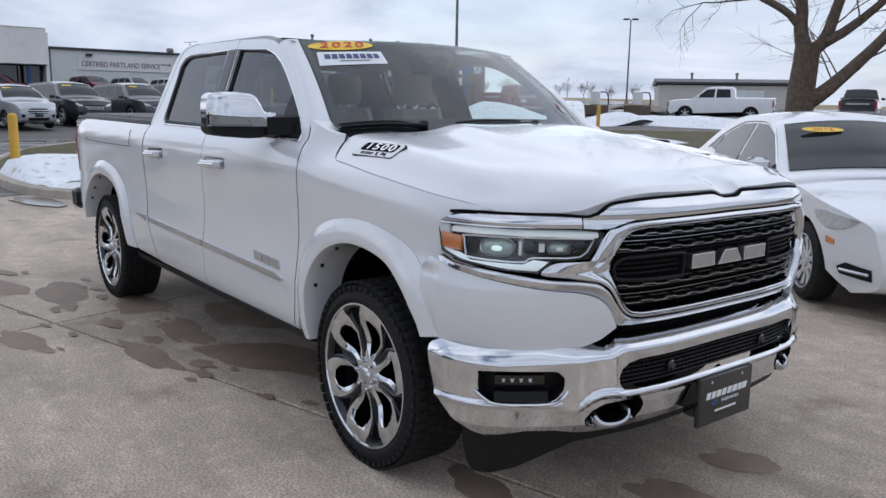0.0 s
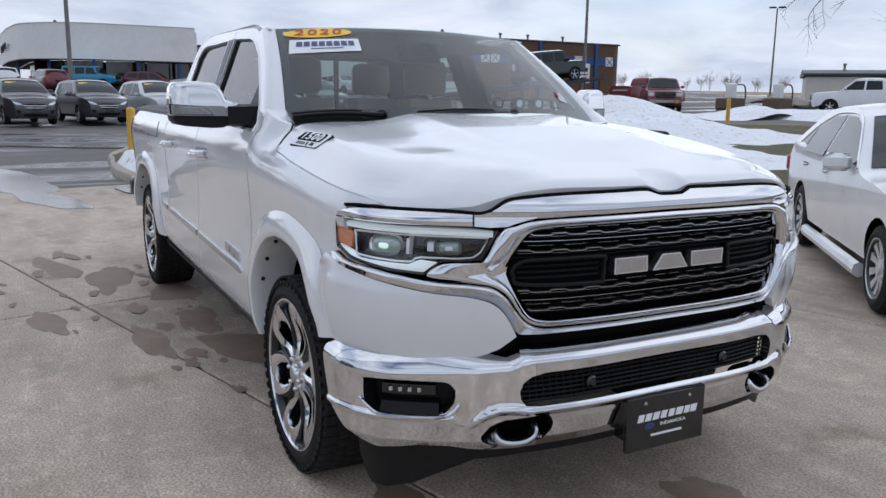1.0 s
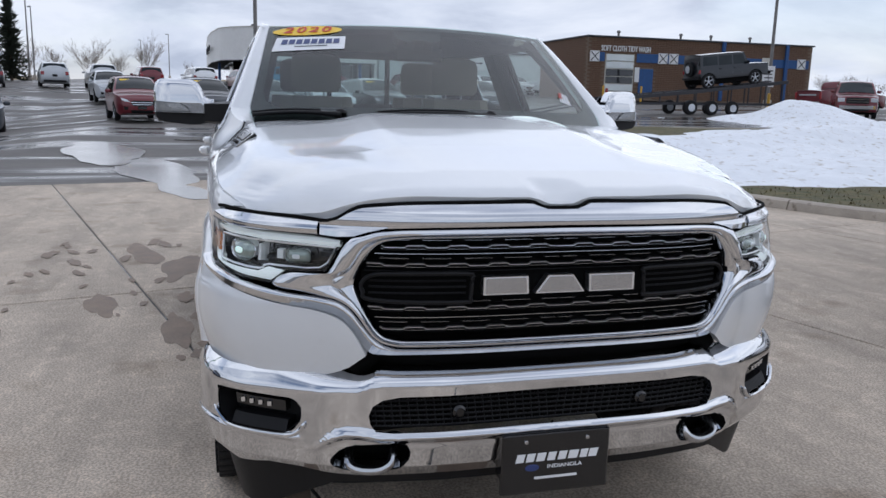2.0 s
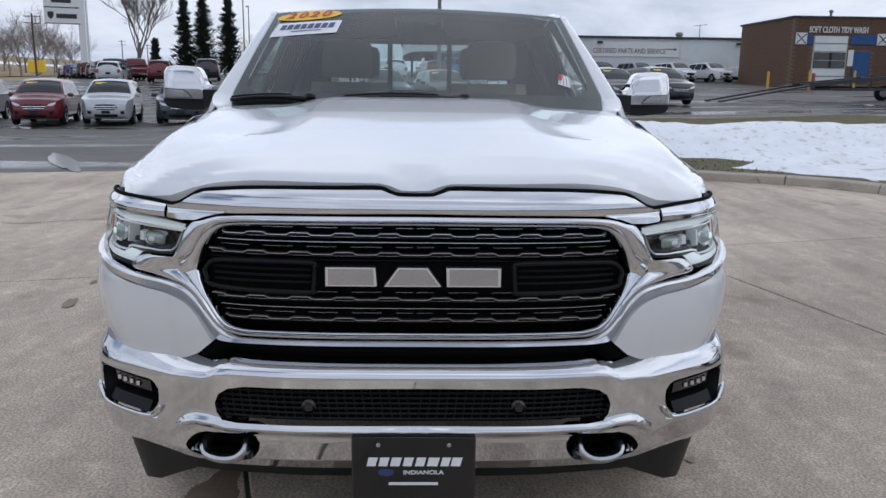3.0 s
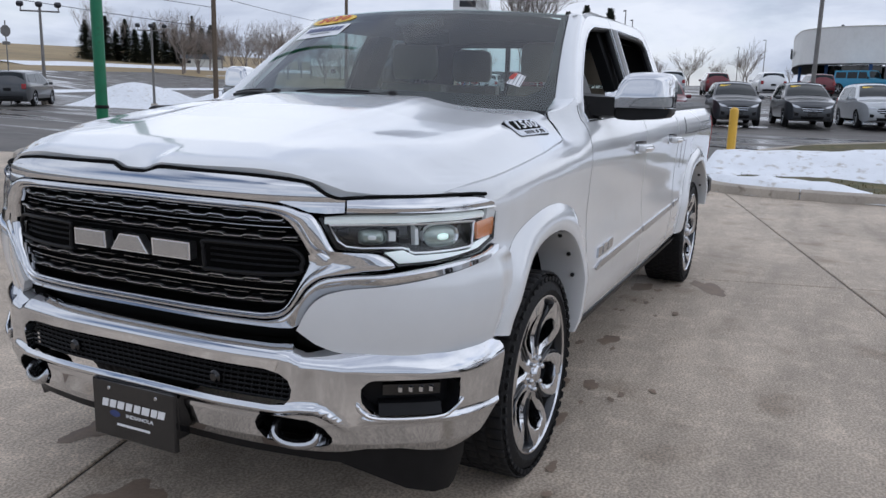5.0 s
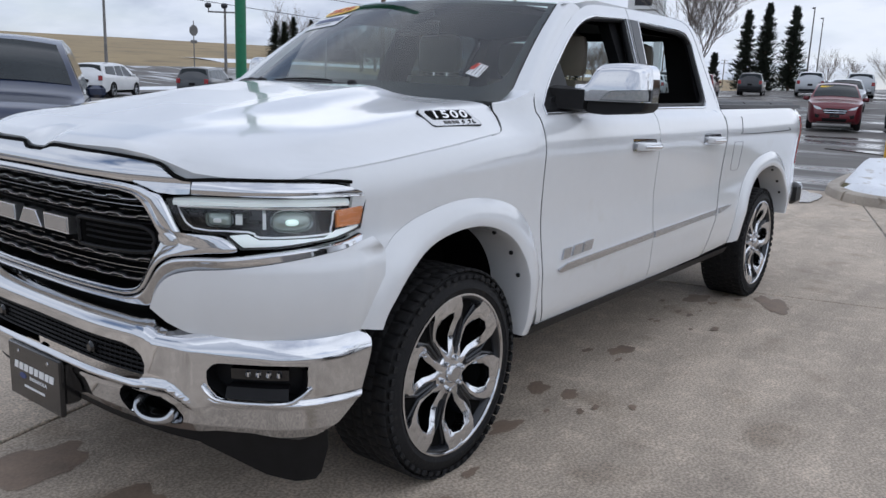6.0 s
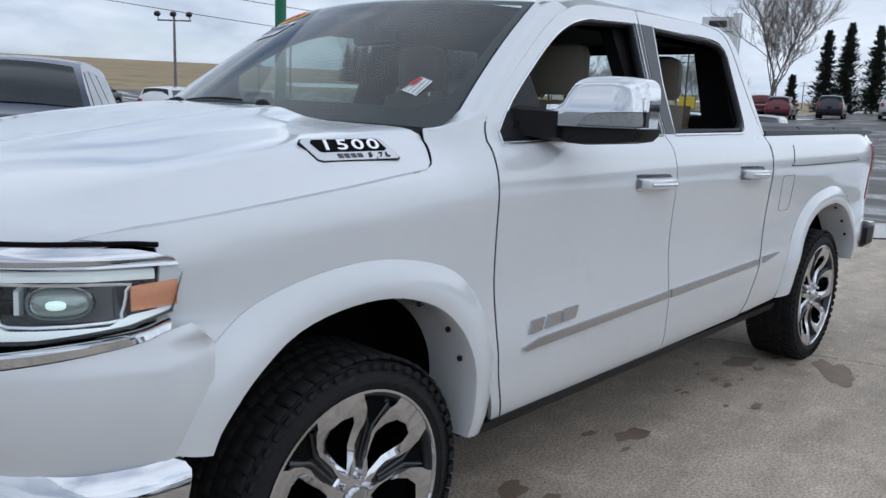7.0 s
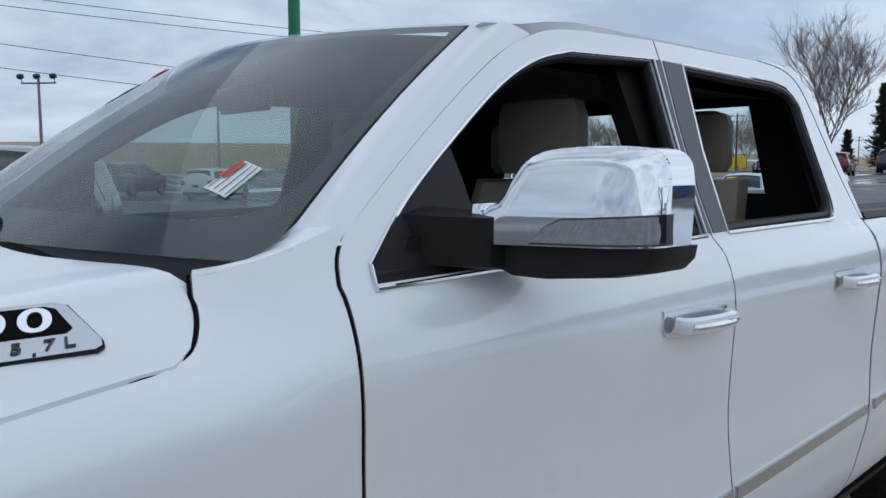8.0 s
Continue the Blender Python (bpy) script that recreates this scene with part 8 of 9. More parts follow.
for y in (32.0, 38.0, 41.0, 45.0):
    part("roof_vent", lathe([(0.10, 0), (0.10, 0.55), (0.18, 0.6), (0.12, 0.75), (0, 0.76)], 10, "z", (-61.0, y, 6.7)), STEELPOLE, WASH)


def bollard(x, y, h=1.1, r=0.085, mat=YELLOW, label="yellow steel bollard with a domed cap"):
    ob = part("bollard", lathe([(r, -0.1), (r, h - r * 0.7)] + [(r * math.cos(a), h - r * 0.7 + r * 0.7 * math.sin(a)) for a in np.linspace(0.2, 1.45, 6)] + [(0, h)], 18, "z"), mat)
    ob.matrix_world = Matrix.Translation((x, y, land(x, y) + (0.11 if inside(x, y, ISLE) or inside(x, y, ISLE_B) else 0)))
    return tagged(ob, label, "bollard", group="bollards of the lot")


for x, y, h in ((-14.3, 0.2, 1.12), (-12.7, -10.0, 1.1), (-22.2, 25.5, 1.1), (-38.3, 30.4, 1.2), (-57.0, 28.9, 1.3), (-57.0, 32.3, 1.3), (-50.5, 23.0, 1.3)):
    bollard(x, y, h)
bollard(-57.2, 29.3, 1.1, 0.12, REDLAMP, "short red post beside the wash door")

# tan steel shed, kiosks and mounds beyond the side road
SHED = thing("steel_shed", "low tan steel shed with a shallow roof", "building", Matrix.Translation((-47.5, 73.0, land(-47.5, 73.0) - 1.0)) @ Matrix.Rotation(radians(-50), 4, "Z"), kind="structure")
part("wall", box(0, 0, 1.5, 10.0, 13.0, 3.6, 0.02), TANWALL, SHED)
part("roof", loft([[(-5.3, y, 3.4), (-5.3, y, 3.6), (0, y, 4.1), (5.3, y, 3.6), (5.3, y, 3.4)] for y in (-6.8, 6.8)]), ROOFEDGE, SHED)
for y in (-3, 1.5):
    part("roof_vent", lathe([(0.12, 0), (0.12, 0.5), (0.2, 0.55), (0.16, 0.7), (0, 0.7)], 10, "z", (0.5, y, 4.0)), STEELPOLE, SHED)
part("rolling_door", box(5.03, 2, 1.4, 0.1, 3.2, 2.8, 0.02), RIBWALL, SHED)
random.seed(5)
for x, y in ((-34.4, 38.9), (-33.0, 41.6)):
    k = thing("vacuum_kiosk", "pale coin vacuum kiosk on a raised base", "kiosk", Matrix.Translation((x, y, land(x, y))), "vacuum kiosks")
    part("base", box(0, 0, 0.35, 1.4, 1.2, 0.7, 0.04), WOODPOLE, k)
    part("cabinet", box(0, 0, 1.15, 0.55, 0.5, 0.95, 0.06), SIGNWHITE, k)
    part("hose", tube(spline([(0.2, 0.3, 1.55), (0.4, 0.7, 1.5), (0.3, 1.0, 0.9), (0.1, 1.1, 0.3)], 6), 0.045, 6), INK, k)
GRAVEL = material("gravel_mound", (0.22, 0.19, 0.16), 0.95, vary=0.4, scale=3, bump=0.8, bump_scale=14)
for cx, cy, r, h in ((-36.5, 46.0, 3.2, 0.9), (-31.5, 44.5, 2.6, 0.8)):
    lp = wound(blob(cx, cy, r, r * 0.7, 0.4, cx))
    draped(lp, 0.0, 0.5, GRAVEL, "gravel_mound", "heap of dirty gravel and snow", "gravel", lambda x, y, cx=cx, cy=cy, r=r, h=h: h * max(0, 1 - math.hypot(x - cx, y - cy) / (r * 1.1)) + 0.06 * noise.noise((x * 2, y * 2, 0)), kind="stuff")

# car trailer with the black off-roader on it
TX, tz = -37.2, land(-37.2, 24)
TR = thing("car_trailer", "black steel car trailer with lowered ramps", "trailer", Matrix.Translation((TX, 0, 0)))
for s in (-0.95, 0.95):
    part("side_rail", loft([[(s - 0.07, y, z - 0.10), (s + 0.07, y, z - 0.10), (s + 0.07, y, z + 0.09), (s - 0.07, y, z + 0.09)] for y, z in ((19.0, tz + 0.75), (24.0, tz + 1.25), (30.0, tz + 1.95))]), INK, TR)
    part("ramp", loft([[(s - 0.20, y, z - 0.04), (s + 0.20, y, z - 0.04), (s + 0.20, y, z + 0.04), (s - 0.20, y, z + 0.04)] for y, z in ((14.6, land(TX, 14.6) + 0.06), (19.0, tz + 0.72))]), INK, TR, "narrow steel ramp")
    part("lower_rail", loft([[(s - 0.05, y, z - 0.06), (s + 0.05, y, z - 0.06), (s + 0.05, y, z + 0.06), (s - 0.05, y, z + 0.06)] for y, z in ((20.0, tz + 0.55), (33.5, tz + 0.72))]), INK, TR)
    for k in range(8):
        y = 22.0 + 1.1 * k
        part("upright", box(s, y, (tz + 0.6 + tz + 1.15 + 0.105 * (y - 23)) / 2, 0.06, 0.06, 0.55 + 0.105 * (y - 23), 0.005), INK, TR)
    for y in (23.8, 25.1, 26.4):
        w = part("wheel", lathe([(0.0, 0.10), (0.20, 0.10), (0.22, 0.13), (0.36, 0.12), (0.40, 0.06), (0.40, -0.06), (0.36, -0.12), (0, -0.12)], 24, "x", (s * 1.16, y, tz + 0.40)), RUBBER, TR)
        part("rim", lathe([(0, 0.0), (0.18, 0.02), (0.21, 0.05)], 16, "x", (s * 1.16 + 0.10, y, tz + 0.40)), SILVERLAMP, w)
for k in range(14):
    y = 19.4 + 0.8 * k
    part("deck_slat", box(0, y, tz + 0.75 + 0.109 * (y - 19), 1.8, 0.32, 0.05, 0.01), INK, TR)
jp = vehicle("black_jeep", "black boxy off-roader standing on the car trailer", "car", (TX, 26.6), 90, BLK, "jeep", tz + 1.50)
jp.matrix_world = Matrix.Translation((TX, 26.6, tz + 1.60)) @ Matrix.Rotation(radians(90), 4, "Z") @ Matrix.Rotation(radians(-6.2), 4, "Y")
nt = thing("notice_sign", "white notice on a post beside the trailer", "sign", Matrix.Translation((-42.0, 33.0, land(-42, 33))))
part("post", tube([(0, 0, -0.1), (0, 0, 2.6)], 0.04, 6), STEELPOLE, nt)
part("board", Shape().join(box(0, 0, 2.2, 0.05, 0.9, 1.3, 0.01)), SIGNWHITE, nt)
for k in range(4):
    part("text_bar", box(0.035, 0, 2.55 - 0.22 * k, 0.01, 0.6 - 0.1 * (k % 2), 0.07, 0.003), INK, nt)


# ---- poles, lamps, signs and wires ----
def pole(x, y, h, r, heads, label, mat=STEELPOLE, taper=0.6, yaw=0.0, sink=0.2, kind="lamp_pole"):
    root = thing(kind, label, "pole", Matrix.Translation((x, y, land(x, y))) @ Matrix.Rotation(radians(yaw), 4, "Z"))
    part("shaft", lathe([(r, -sink), (r * (1 + taper) / 2, h / 2), (r * taper, h)], 12, "z"), mat, root)
    if heads == "none":
        return root
    part("base", lathe([(r * 2.4, -sink), (r * 2.4, 0.55), (r * 2.1, 0.62), (r, 0.62)], 12, "z"), KERB, root)
    if heads == "arm":
        part("arm", tube([(0, 0, h - 0.1), (0, 0.9, h)], 0.05, 6), mat, root)
        part("lamp_head", box(0, 1.2, h, 0.30, 0.75, 0.12, 0.04), INK, root)
    elif heads == "double":
        for s in (1, -1):
            part("lamp_head", box(0, 0.45 * s, h + 0.05, 0.36, 0.70, 0.16, 0.05), INK, root)
    elif heads == "three":
        part("crossarm", tube([(0, -1.0, h - 0.25), (0, 1.0, h - 0.25)], 0.05, 6), mat, root)
        for s in (-1, 0, 1):
            hd = part("flood_lamp", Shape().join(box(0, 0, 0, 0.26, 0.34, 0.26, 0.05), Matrix.Translation((0.15, s * 0.95, h + 0.10)) @ Matrix.Rotation(radians(28), 4, "Y")), INK, root)
            part("bracket", tube([(0, s * 0.95, h - 0.25), (0.05, s * 0.95, h)], 0.03, 6), mat, hd)
    elif heads == "wood":
        for zz in (h - 0.5, h - 1.6):
            part("crossarm", box(0, 0, zz, 0.10, 2.6, 0.12, 0.01), mat, root)
            for s in (-1.15, -0.6, 0.6, 1.15):
                part("insulator", lathe([(0.03, 0), (0.05, 0.05), (0.03, 0.12), (0.05, 0.16), (0, 0.18)], 8, "z", (0, s, zz + 0.06)), SILVERLAMP, root)
    return root


pole(-55.0, 67.0, 9.2, 0.11, "double", "grey lamp pole with two heads", yaw=-45)
pole(-44.0, 1.0, 12.5, 0.12, "arm", "tall grey pole among the front row", taper=0.75, yaw=200)
pole(-46.5, 36.5, 13.0, 0.12, "arm", "tall lamp pole before the car wash", taper=0.75)
for x, y in ((-95, -21), (-110, -23.5), (-175, -11), (-205, -19)):
    pole(x, y, 9.0, 0.10, "arm", "slim lamp pole with one arm", yaw=110)
for x, y, h in ((-44.1, -45.0, 6.0), (-23.8, -42.4, 5.5), (-28.8, -37.8, 5.0), (-14.7, -45.3, 5.8)):
    pole(x, y, h + 0.3, 0.11, "three", "lamp pole with three floodlights", yaw=40)
pole(-42.7, -37.7, 12.0, 0.19, "none", "weathered wooden utility pole", WOODPOLE, 0.8, kind="utility_pole")
pole(-66.0, -41.5, 12.0, 0.18, "none", "weathered wooden utility pole", WOODPOLE, 0.8, kind="utility_pole")
pole(-2.0, -50.0, 12.0, 0.18, "none", "weathered wooden utility pole", WOODPOLE, 0.8, kind="utility_pole")
for x, y, h in ((-139, -66, 11), (-222, -91, 11), (-280, -102, 11), (-330, -110, 11)):
    pole(x, y, h, 0.20, "wood", "wooden utility pole with crossarms", WOODPOLE, 0.7, yaw=25, kind="utility_pole")
G1 = pole(-7.6, -9.75, 13.0, 0.102, "none", "thick green painted steel sign pole", GREENPOLE, 1.0, kind="sign_pole")
part("clamp", lathe([(0.105, 0.95), (0.118, 0.96), (0.118, 1.0), (0.105, 1.01)], 20, "z"), BLACK, G1, "dark clamp band")
part("foot_plate", box(0, 0, 0.15, 0.5, 0.5, 0.06, 0.02), GREENPOLE, G1)


def wire(a, b, sag, r=0.02):
    a, b = Vector(a), Vector(b)
    pts = [a.lerp(b, k / 20) - Vector((0, 0, sag * (1 - (k / 10 - 1) ** 2))) for k in range(21)]
    tagged(part("overhead_wire", tube(pts, r, 5), INK), "thin dark overhead wire between poles", "wire")


for za, zb, sag in ((5.8, 8.4, 0.3), (7.2, 9.7, 0.35), (10.6, 11.3, 0.4), (11.1, 11.9, 0.4)):
    wire((-42.7, -37.7, land(-42.7, -37.7) + za), (-2.0, -50.0, zb), sag)
wire((-42.7, -37.7, land(-42.7, -37.7) + 9.2), (-66.0, -41.5, land(-66, -41.5) + 10.0), 0.4)
wire((-42.7, -37.7, land(-42.7, -37.7) + 8.0), (-139.0, -66.0, land(-139, -66) + 9.5), 0.8)

# tall sign with stacked panels
TS = thing("tall_sign", "tall white dealer sign with stacked panels", "sign", Matrix.Translation((-135.4, -56.0, land(-136, -54))) @ Matrix.Rotation(radians(22), 4, "Z") @ Matrix.Diagonal((1.3, 1.05, 1.3, 1)))
part("pillar", box(0, -0.2, 6.0, 0.55, 1.05, 14.0, 0.05), SIGNWHITE, TS)
part("pillar_edge", box(0, 0.55, 6.0, 0.35, 0.35, 14.0, 0.05), RIBWALL, TS)
for k in range(3):
    pn = part("sign_panel", box(0.1, -2.95, 7.6 + 1.98 * k, 0.5, 5.0, 1.9, 0.06), SIGNWHITE, TS, "white sign panel")
    part("panel_frame", box(0.1, -2.95, 6.63 + 1.98 * k, 0.56, 5.1, 0.06, 0.01), STEELPOLE, pn)
    if k == 0:
        part("name_bar", box(0.36, -2.3, 7.55, 0.03, 2.9, 0.55, 0.02), INK, pn, "dark name bar")
        part("emblem", Shape().join(prism([(-0.45, 0.45), (0.45, 0.45), (0.42, -0.1), (0, -0.5), (-0.42, -0.1)], 0, 0.03), facing(0.355, -4.55, 7.6, 0)), INK, pn)
    else:
        part("name_bar", box(0.36, -2.95, 7.6 + 1.98 * k, 0.03, 2.8, 0.85, 0.02), INK, pn, "dark name bar")
YS = thing("yellow_board", "yellow roadside board in the distance", "sign", Matrix.Translation((-150.0, -71.0, land(-150, -71))))
part("post", box(0, 0, 0.8, 0.3, 0.3, 1.8, 0.02), STEELPOLE, YS)
part("board", box(0, 0, 2.4, 0.3, 3.2, 2.2, 0.05), YELLOWSTK, YS)
ST = thing("road_sign", "grey back of a road sign on a post", "sign", Matrix.Translation((-25.3, -36.0, land(-25.3, -36))) @ Matrix.Rotation(radians(50), 4, "Z"))
part("post", tube([(0, 0, -0.2), (0, 0, 4.2)], 0.03, 6), STEELPOLE, ST)
part("plate", prism([(0.24 * math.cos(a + 0.39), 0.30 * math.sin(a + 0.39) + 3.7) for a in np.linspace(0, math.tau, 9)[:-1]], -0.01, 0.01, "x"), STEELPOLE, ST, "octagonal sheet metal plate")
part("name_plate", box(0, 0, 3.1, 0.02, 0.35, 0.16, 0.004), STEELPOLE, ST)


# ---- trees ----
def limb(out, pts, r0, r1, n=6):
    pts = [Vector(p) for p in pts]
    rings = []
    for k, p in enumerate(pts):
        d = (pts[min(k + 1, len(pts) - 1)] - pts[max(k - 1, 0)]).normalized()
        u = d.cross(Vector((0.3, 0.9, 0.2))).normalized()
        w = d.cross(u)
        r = r0 + (r1 - r0) * k / (len(pts) - 1)
        rings.append([p + (u * math.cos(a) + w * math.sin(a)) * r * (1 + 0.10 * noise.noise(p * 3 + Vector((k, a, 0)))) for a in [i * math.tau / n for i in range(n)]])
    out.join(loft(rings))
    return pts


def sprout(out, start, way, length, r, depth, lean=0.35, droop=0.0, n=5, kids=3, thin=0.52):
    """A wandering branch that forks until the twigs."""
    pts, p, d = [start], Vector(start), Vector(way).normalized()
    steps = 4 if depth > 1 else 3 if r > 0.012 and n > 3 else 2
    for k in range(steps):
        d = (d + Vector((random.uniform(-1, 1), random.uniform(-1, 1), random.uniform(-0.6, 1) - droop)) * 0.22).normalized()
        p = p + d * length / steps
        pts.append(p)
    limb(out, pts, r, r * 0.55, max(3, n))
    if depth <= 0:
        return
    for k in range(kids + (depth == 1) * 2):
        f = random.uniform(0.25, 1.0) if k else 1.0
        i = min(steps - 1, int(f * steps))
        s = pts[i].lerp(pts[i + 1], f * steps - i)
        q = (d + Vector((random.uniform(-1, 1), random.uniform(-1, 1), random.uniform(-0.5, 0.9) - droop)) * (0.55 + lean)).normalized()
        sprout(out, s, q, length * random.uniform(0.5, 0.78), r * thin, depth - 1, lean, droop, max(3, n - 1), kids, thin)


random.seed(12)
BIG = thing("bare_tree", "large leafless tree with a thick forking trunk", "tree", Matrix.Translation((-7.83, 16.76, land(-7.83, 16.76) + 0.1)))
RX, RY = 0.876, 0.483


def off(a, b, z):
    """Place a metres across and b metres away from the trunk's foot."""
    return Vector((RX * a - RY * b, RY * a + RX * b, z - land(-7.83, 16.76) - 0.1))


sh = Shape()
limb(sh, [off(0, 0, 0.2), off(-0.02, 0, 0.55), off(-0.05, 0, 1.1), off(-0.06, 0, 2.0), off(-0.02, 0, 2.7), off(0.0, 0, 3.15)], 0.36, 0.29, 14)
part("trunk", sh, BARK, BIG, "thick rough bark trunk")
twigs = Shape()
for pts, r0, r1 in (([off(0.1, 0, 1.75), off(0.45, 0.1, 2.0), off(0.95, 0.3, 2.5), off(1.9, 0.7, 3.6), off(2.8, 1.0, 5.2)], 0.21, 0.10), ([off(-0.05, 0, 3.0), off(-0.2, 0, 3.5), off(-0.22, -0.1, 4.1), off(-0.45, -0.4, 5.4), off(-0.8, -0.6, 6.8)], 0.20, 0.08), ([off(0.05, 0.05, 2.95), off(0.35, 0.2, 3.25), off(0.55, 0.3, 3.95), off(0.9, 0.6, 5.5), off(1.0, 0.8, 6.8)], 0.18, 0.08),
                    ([off(0.35, 0.15, 3.2), off(0.9, 0.3, 3.55), off(1.7, 0.2, 4.3), off(2.6, 0.0, 5.4)], 0.14, 0.06), ([off(-0.2, 0, 3.55), off(-0.6, -0.2, 3.95), off(-1.4, -0.5, 4.35), off(-2.4, -0.8, 4.7), off(-3.4, -0.9, 4.75)], 0.11, 0.035), ([off(-0.3, -0.2, 4.6), off(-1.2, 0.6, 5.6), off(-2.4, 1.2, 6.2), off(-3.8, 1.6, 6.3)], 0.11, 0.04)):
    sh = Shape()
    sp = spline(pts, 4)
    limb(sh, sp, r0, r1, 9)
    part("limb", sh, BARK, BIG)
    for k in range(8):
        i = int(len(sp) * (0.30 + 0.085 * k)) if k else len(sp) - 1
        i = min(i, len(sp) - 1)
        d = (sp[i] - sp[max(0, i - 2)]).normalized()
        sprout(twigs, sp[i], d + Vector((random.uniform(-1, 1), random.uniform(-1, 1), random.uniform(-0.7, 0.8))) * 0.9, random.uniform(0.8, 1.5), 0.028, 3, 0.5, 0.22, 4, 3)
tw = part("twig_spray", twigs, BARK, BIG)
tagged(tw, kind="stuff")


def bare_tree(at, h, seed, depth=5, mat=FARBARK, label="tall leafless tree in the distance", spread=0.42):
    random.seed(seed)
    root = thing("bare_tree", label, "tree", Matrix.Translation((at[0], at[1], land(*at))), "distant trees")
    s = Shape()
    limb(s, [(0, 0, -0.3), (0.05, 0, h * 0.12), (0, 0.1, h * 0.26)], h * 0.018, h * 0.013, 7)
    part("trunk", s, mat, root)
    s = Shape()
    for k in range(6):
        a = k * math.tau / 6 + random.uniform(-0.5, 0.5)
        sprout(s, Vector((0, 0.1, h * (0.10 + 0.035 * k))), Vector((math.cos(a) * spread, math.sin(a) * spread, 0.62)), h * random.uniform(0.30, 0.42), h * 0.0070, depth - 1, 0.26, -0.12, 3, 5 if depth > 4 else 4, 0.56)
    part("crown", s, mat, root, "bare twiggy crown")
    return root


first = {}


def far_tree(x, y, h, seed):
    """Each far tree shares one of four shapes, turned and scaled."""
    v = seed * 7 % 5
    if v not in first:
        first[v] = bare_tree((x, y), h, 40 + v, 4)
        first[v]["h"] = h
        return
    copy_thing(first[v], Matrix.Translation((x, y, land(x, y))) @ Matrix.Rotation(seed * 1.7, 4, "Z") @ Matrix.Scale(h / first[v]["h"], 4))


def ring_at(az, d):
    return 2 + d * math.cos(radians(az)), -1.5 + d * math.sin(radians(az))


random.seed(33)
bare_tree((-86.7, -30.6), 14.5, 3, 5, label="big leafless cottonwood behind the lot", spread=0.26)
spots = [(a, 190 + 90 * random.random(), 9 + 7 * random.random()) for a in np.arange(202.5, 223, 0.45)] + [(a, 250, 9 + 3 * math.sin(a * 5)) for a in np.arange(184, 196, 0.9)] + [(a, 330, 7) for a in np.arange(150, 183, 3.5)] + [(a, 240, 4.5 + math.sin(a * 9)) for a in np.arange(128, 146, 0.8)] + [(a, 260, 16) for a in np.arange(221, 228.5, 1.8)]
for k, (a, d, h) in enumerate(spots):
    x, y = ring_at(a + 0.4 * math.sin(k * 3.3), d)
    far_tree(x, y, h, k)


def spruce(at, h, seed, label="tall dark spruce with drooping boughs"):
    random.seed(seed)
    root = thing("spruce_tree", label, "tree", Matrix.Translation((at[0], at[1], land(*at))), "spruces beside the lot")
    s = Shape()
    limb(s, [(0, 0, -0.3), (0, 0, h * 0.5), (0, 0, h * 0.98)], h * 0.018, 0.03, 6)
    part("trunk", s, BARK, root)
    v, f = [], []
    n = int(h * 9)
    for k in range(n):
        z = h * (0.06 + 0.93 * (k / n))
        reach = h * 0.21 * (1 - k / n) ** 0.8 * random.uniform(0.45, 1.2) + 0.12
        for j in range(5):
            a = random.uniform(0, math.tau)
            c, sn = math.cos(a), math.sin(a)
            for q in range(5):
                t0 = (q + 0.3) / 5
                x, y = c * reach * t0, sn * reach * t0
                zz = z - reach * 0.30 * t0 + 0.10 * reach * t0 * t0 + random.uniform(-0.1, 0.1)
                w, l = 0.15 + 0.05 * reach, 0.30 + 0.10 * reach
                b = len(v)
                v += [(x - sn * w, y + c * w, zz - random.uniform(0.1, 0.3)), (x + sn * w, y - c * w, zz - random.uniform(0.1, 0.3)), (x + c * l, y + sn * l, zz + 0.06)]
                f.append((b, b + 1, b + 2))
    part("crown", Shape().add(v, f), SPRUCE, root, "dense dark needle crown", 180)
    return root


for k, (x, y, h) in enumerate(((-93.1, -27.4, 9.2), (-93.7, -25.4, 9.8), (-94.5, -22.7, 9.4), (-92.0, -30.5, 4.5))):
    spruce((x, y), h, 60 + k)
E1 = spruce(ring_at(222.0, 262), 15, 70, "dark evergreen in a distant row")
random.seed(8)
for a in np.arange(220.8, 229.0, 0.6):
    x, y = ring_at(a, 262 + random.uniform(-12, 12))
    copy_thing(E1, Matrix.Translation((x, y, land(x, y))) @ Matrix.Rotation(a, 4, "Z") @ Matrix.Diagonal((1.3, 1.3, random.uniform(0.55, 0.85), 1)))
for a in (207.6, 208.4, 213.5):
    x, y = ring_at(a, 250)
    copy_thing(E1, Matrix.Translation((x, y, land(x, y))) @ Matrix.Scale(0.55, 4))

HOUSE = thing("far_house", "low pale house among the distant trees", "house", Matrix.Translation((*ring_at(221.4, 250), land(*ring_at(221.4, 250)))) @ Matrix.Rotation(radians(42), 4, "Z") @ Matrix.Scale(0.75, 4))
part("wall", box(0, 0, 1.5, 7, 15, 3.4, 0.02), TANWALL, HOUSE)
part("roof", loft([[(-4.2, y, 3.0), (0, y, 4.9), (4.2, y, 3.0)] for y in (-8.2, 8.2)]), ROOFEDGE, HOUSE)
for y in (-5, -1.5, 4.5):
    part("window", box(3.52, y, 1.8, 0.08, 1.4, 1.1, 0.01), STORE, HOUSE)
BARN = thing("far_house", "grey roofed house beyond the road", "house", Matrix.Translation((*ring_at(212.6, 240), land(*ring_at(212.6, 240)))) @ Matrix.Rotation(radians(20), 4, "Z"))
part("wall", box(0, 0, 1.5, 7, 11, 3.6, 0.02), WHITEWALL, BARN)
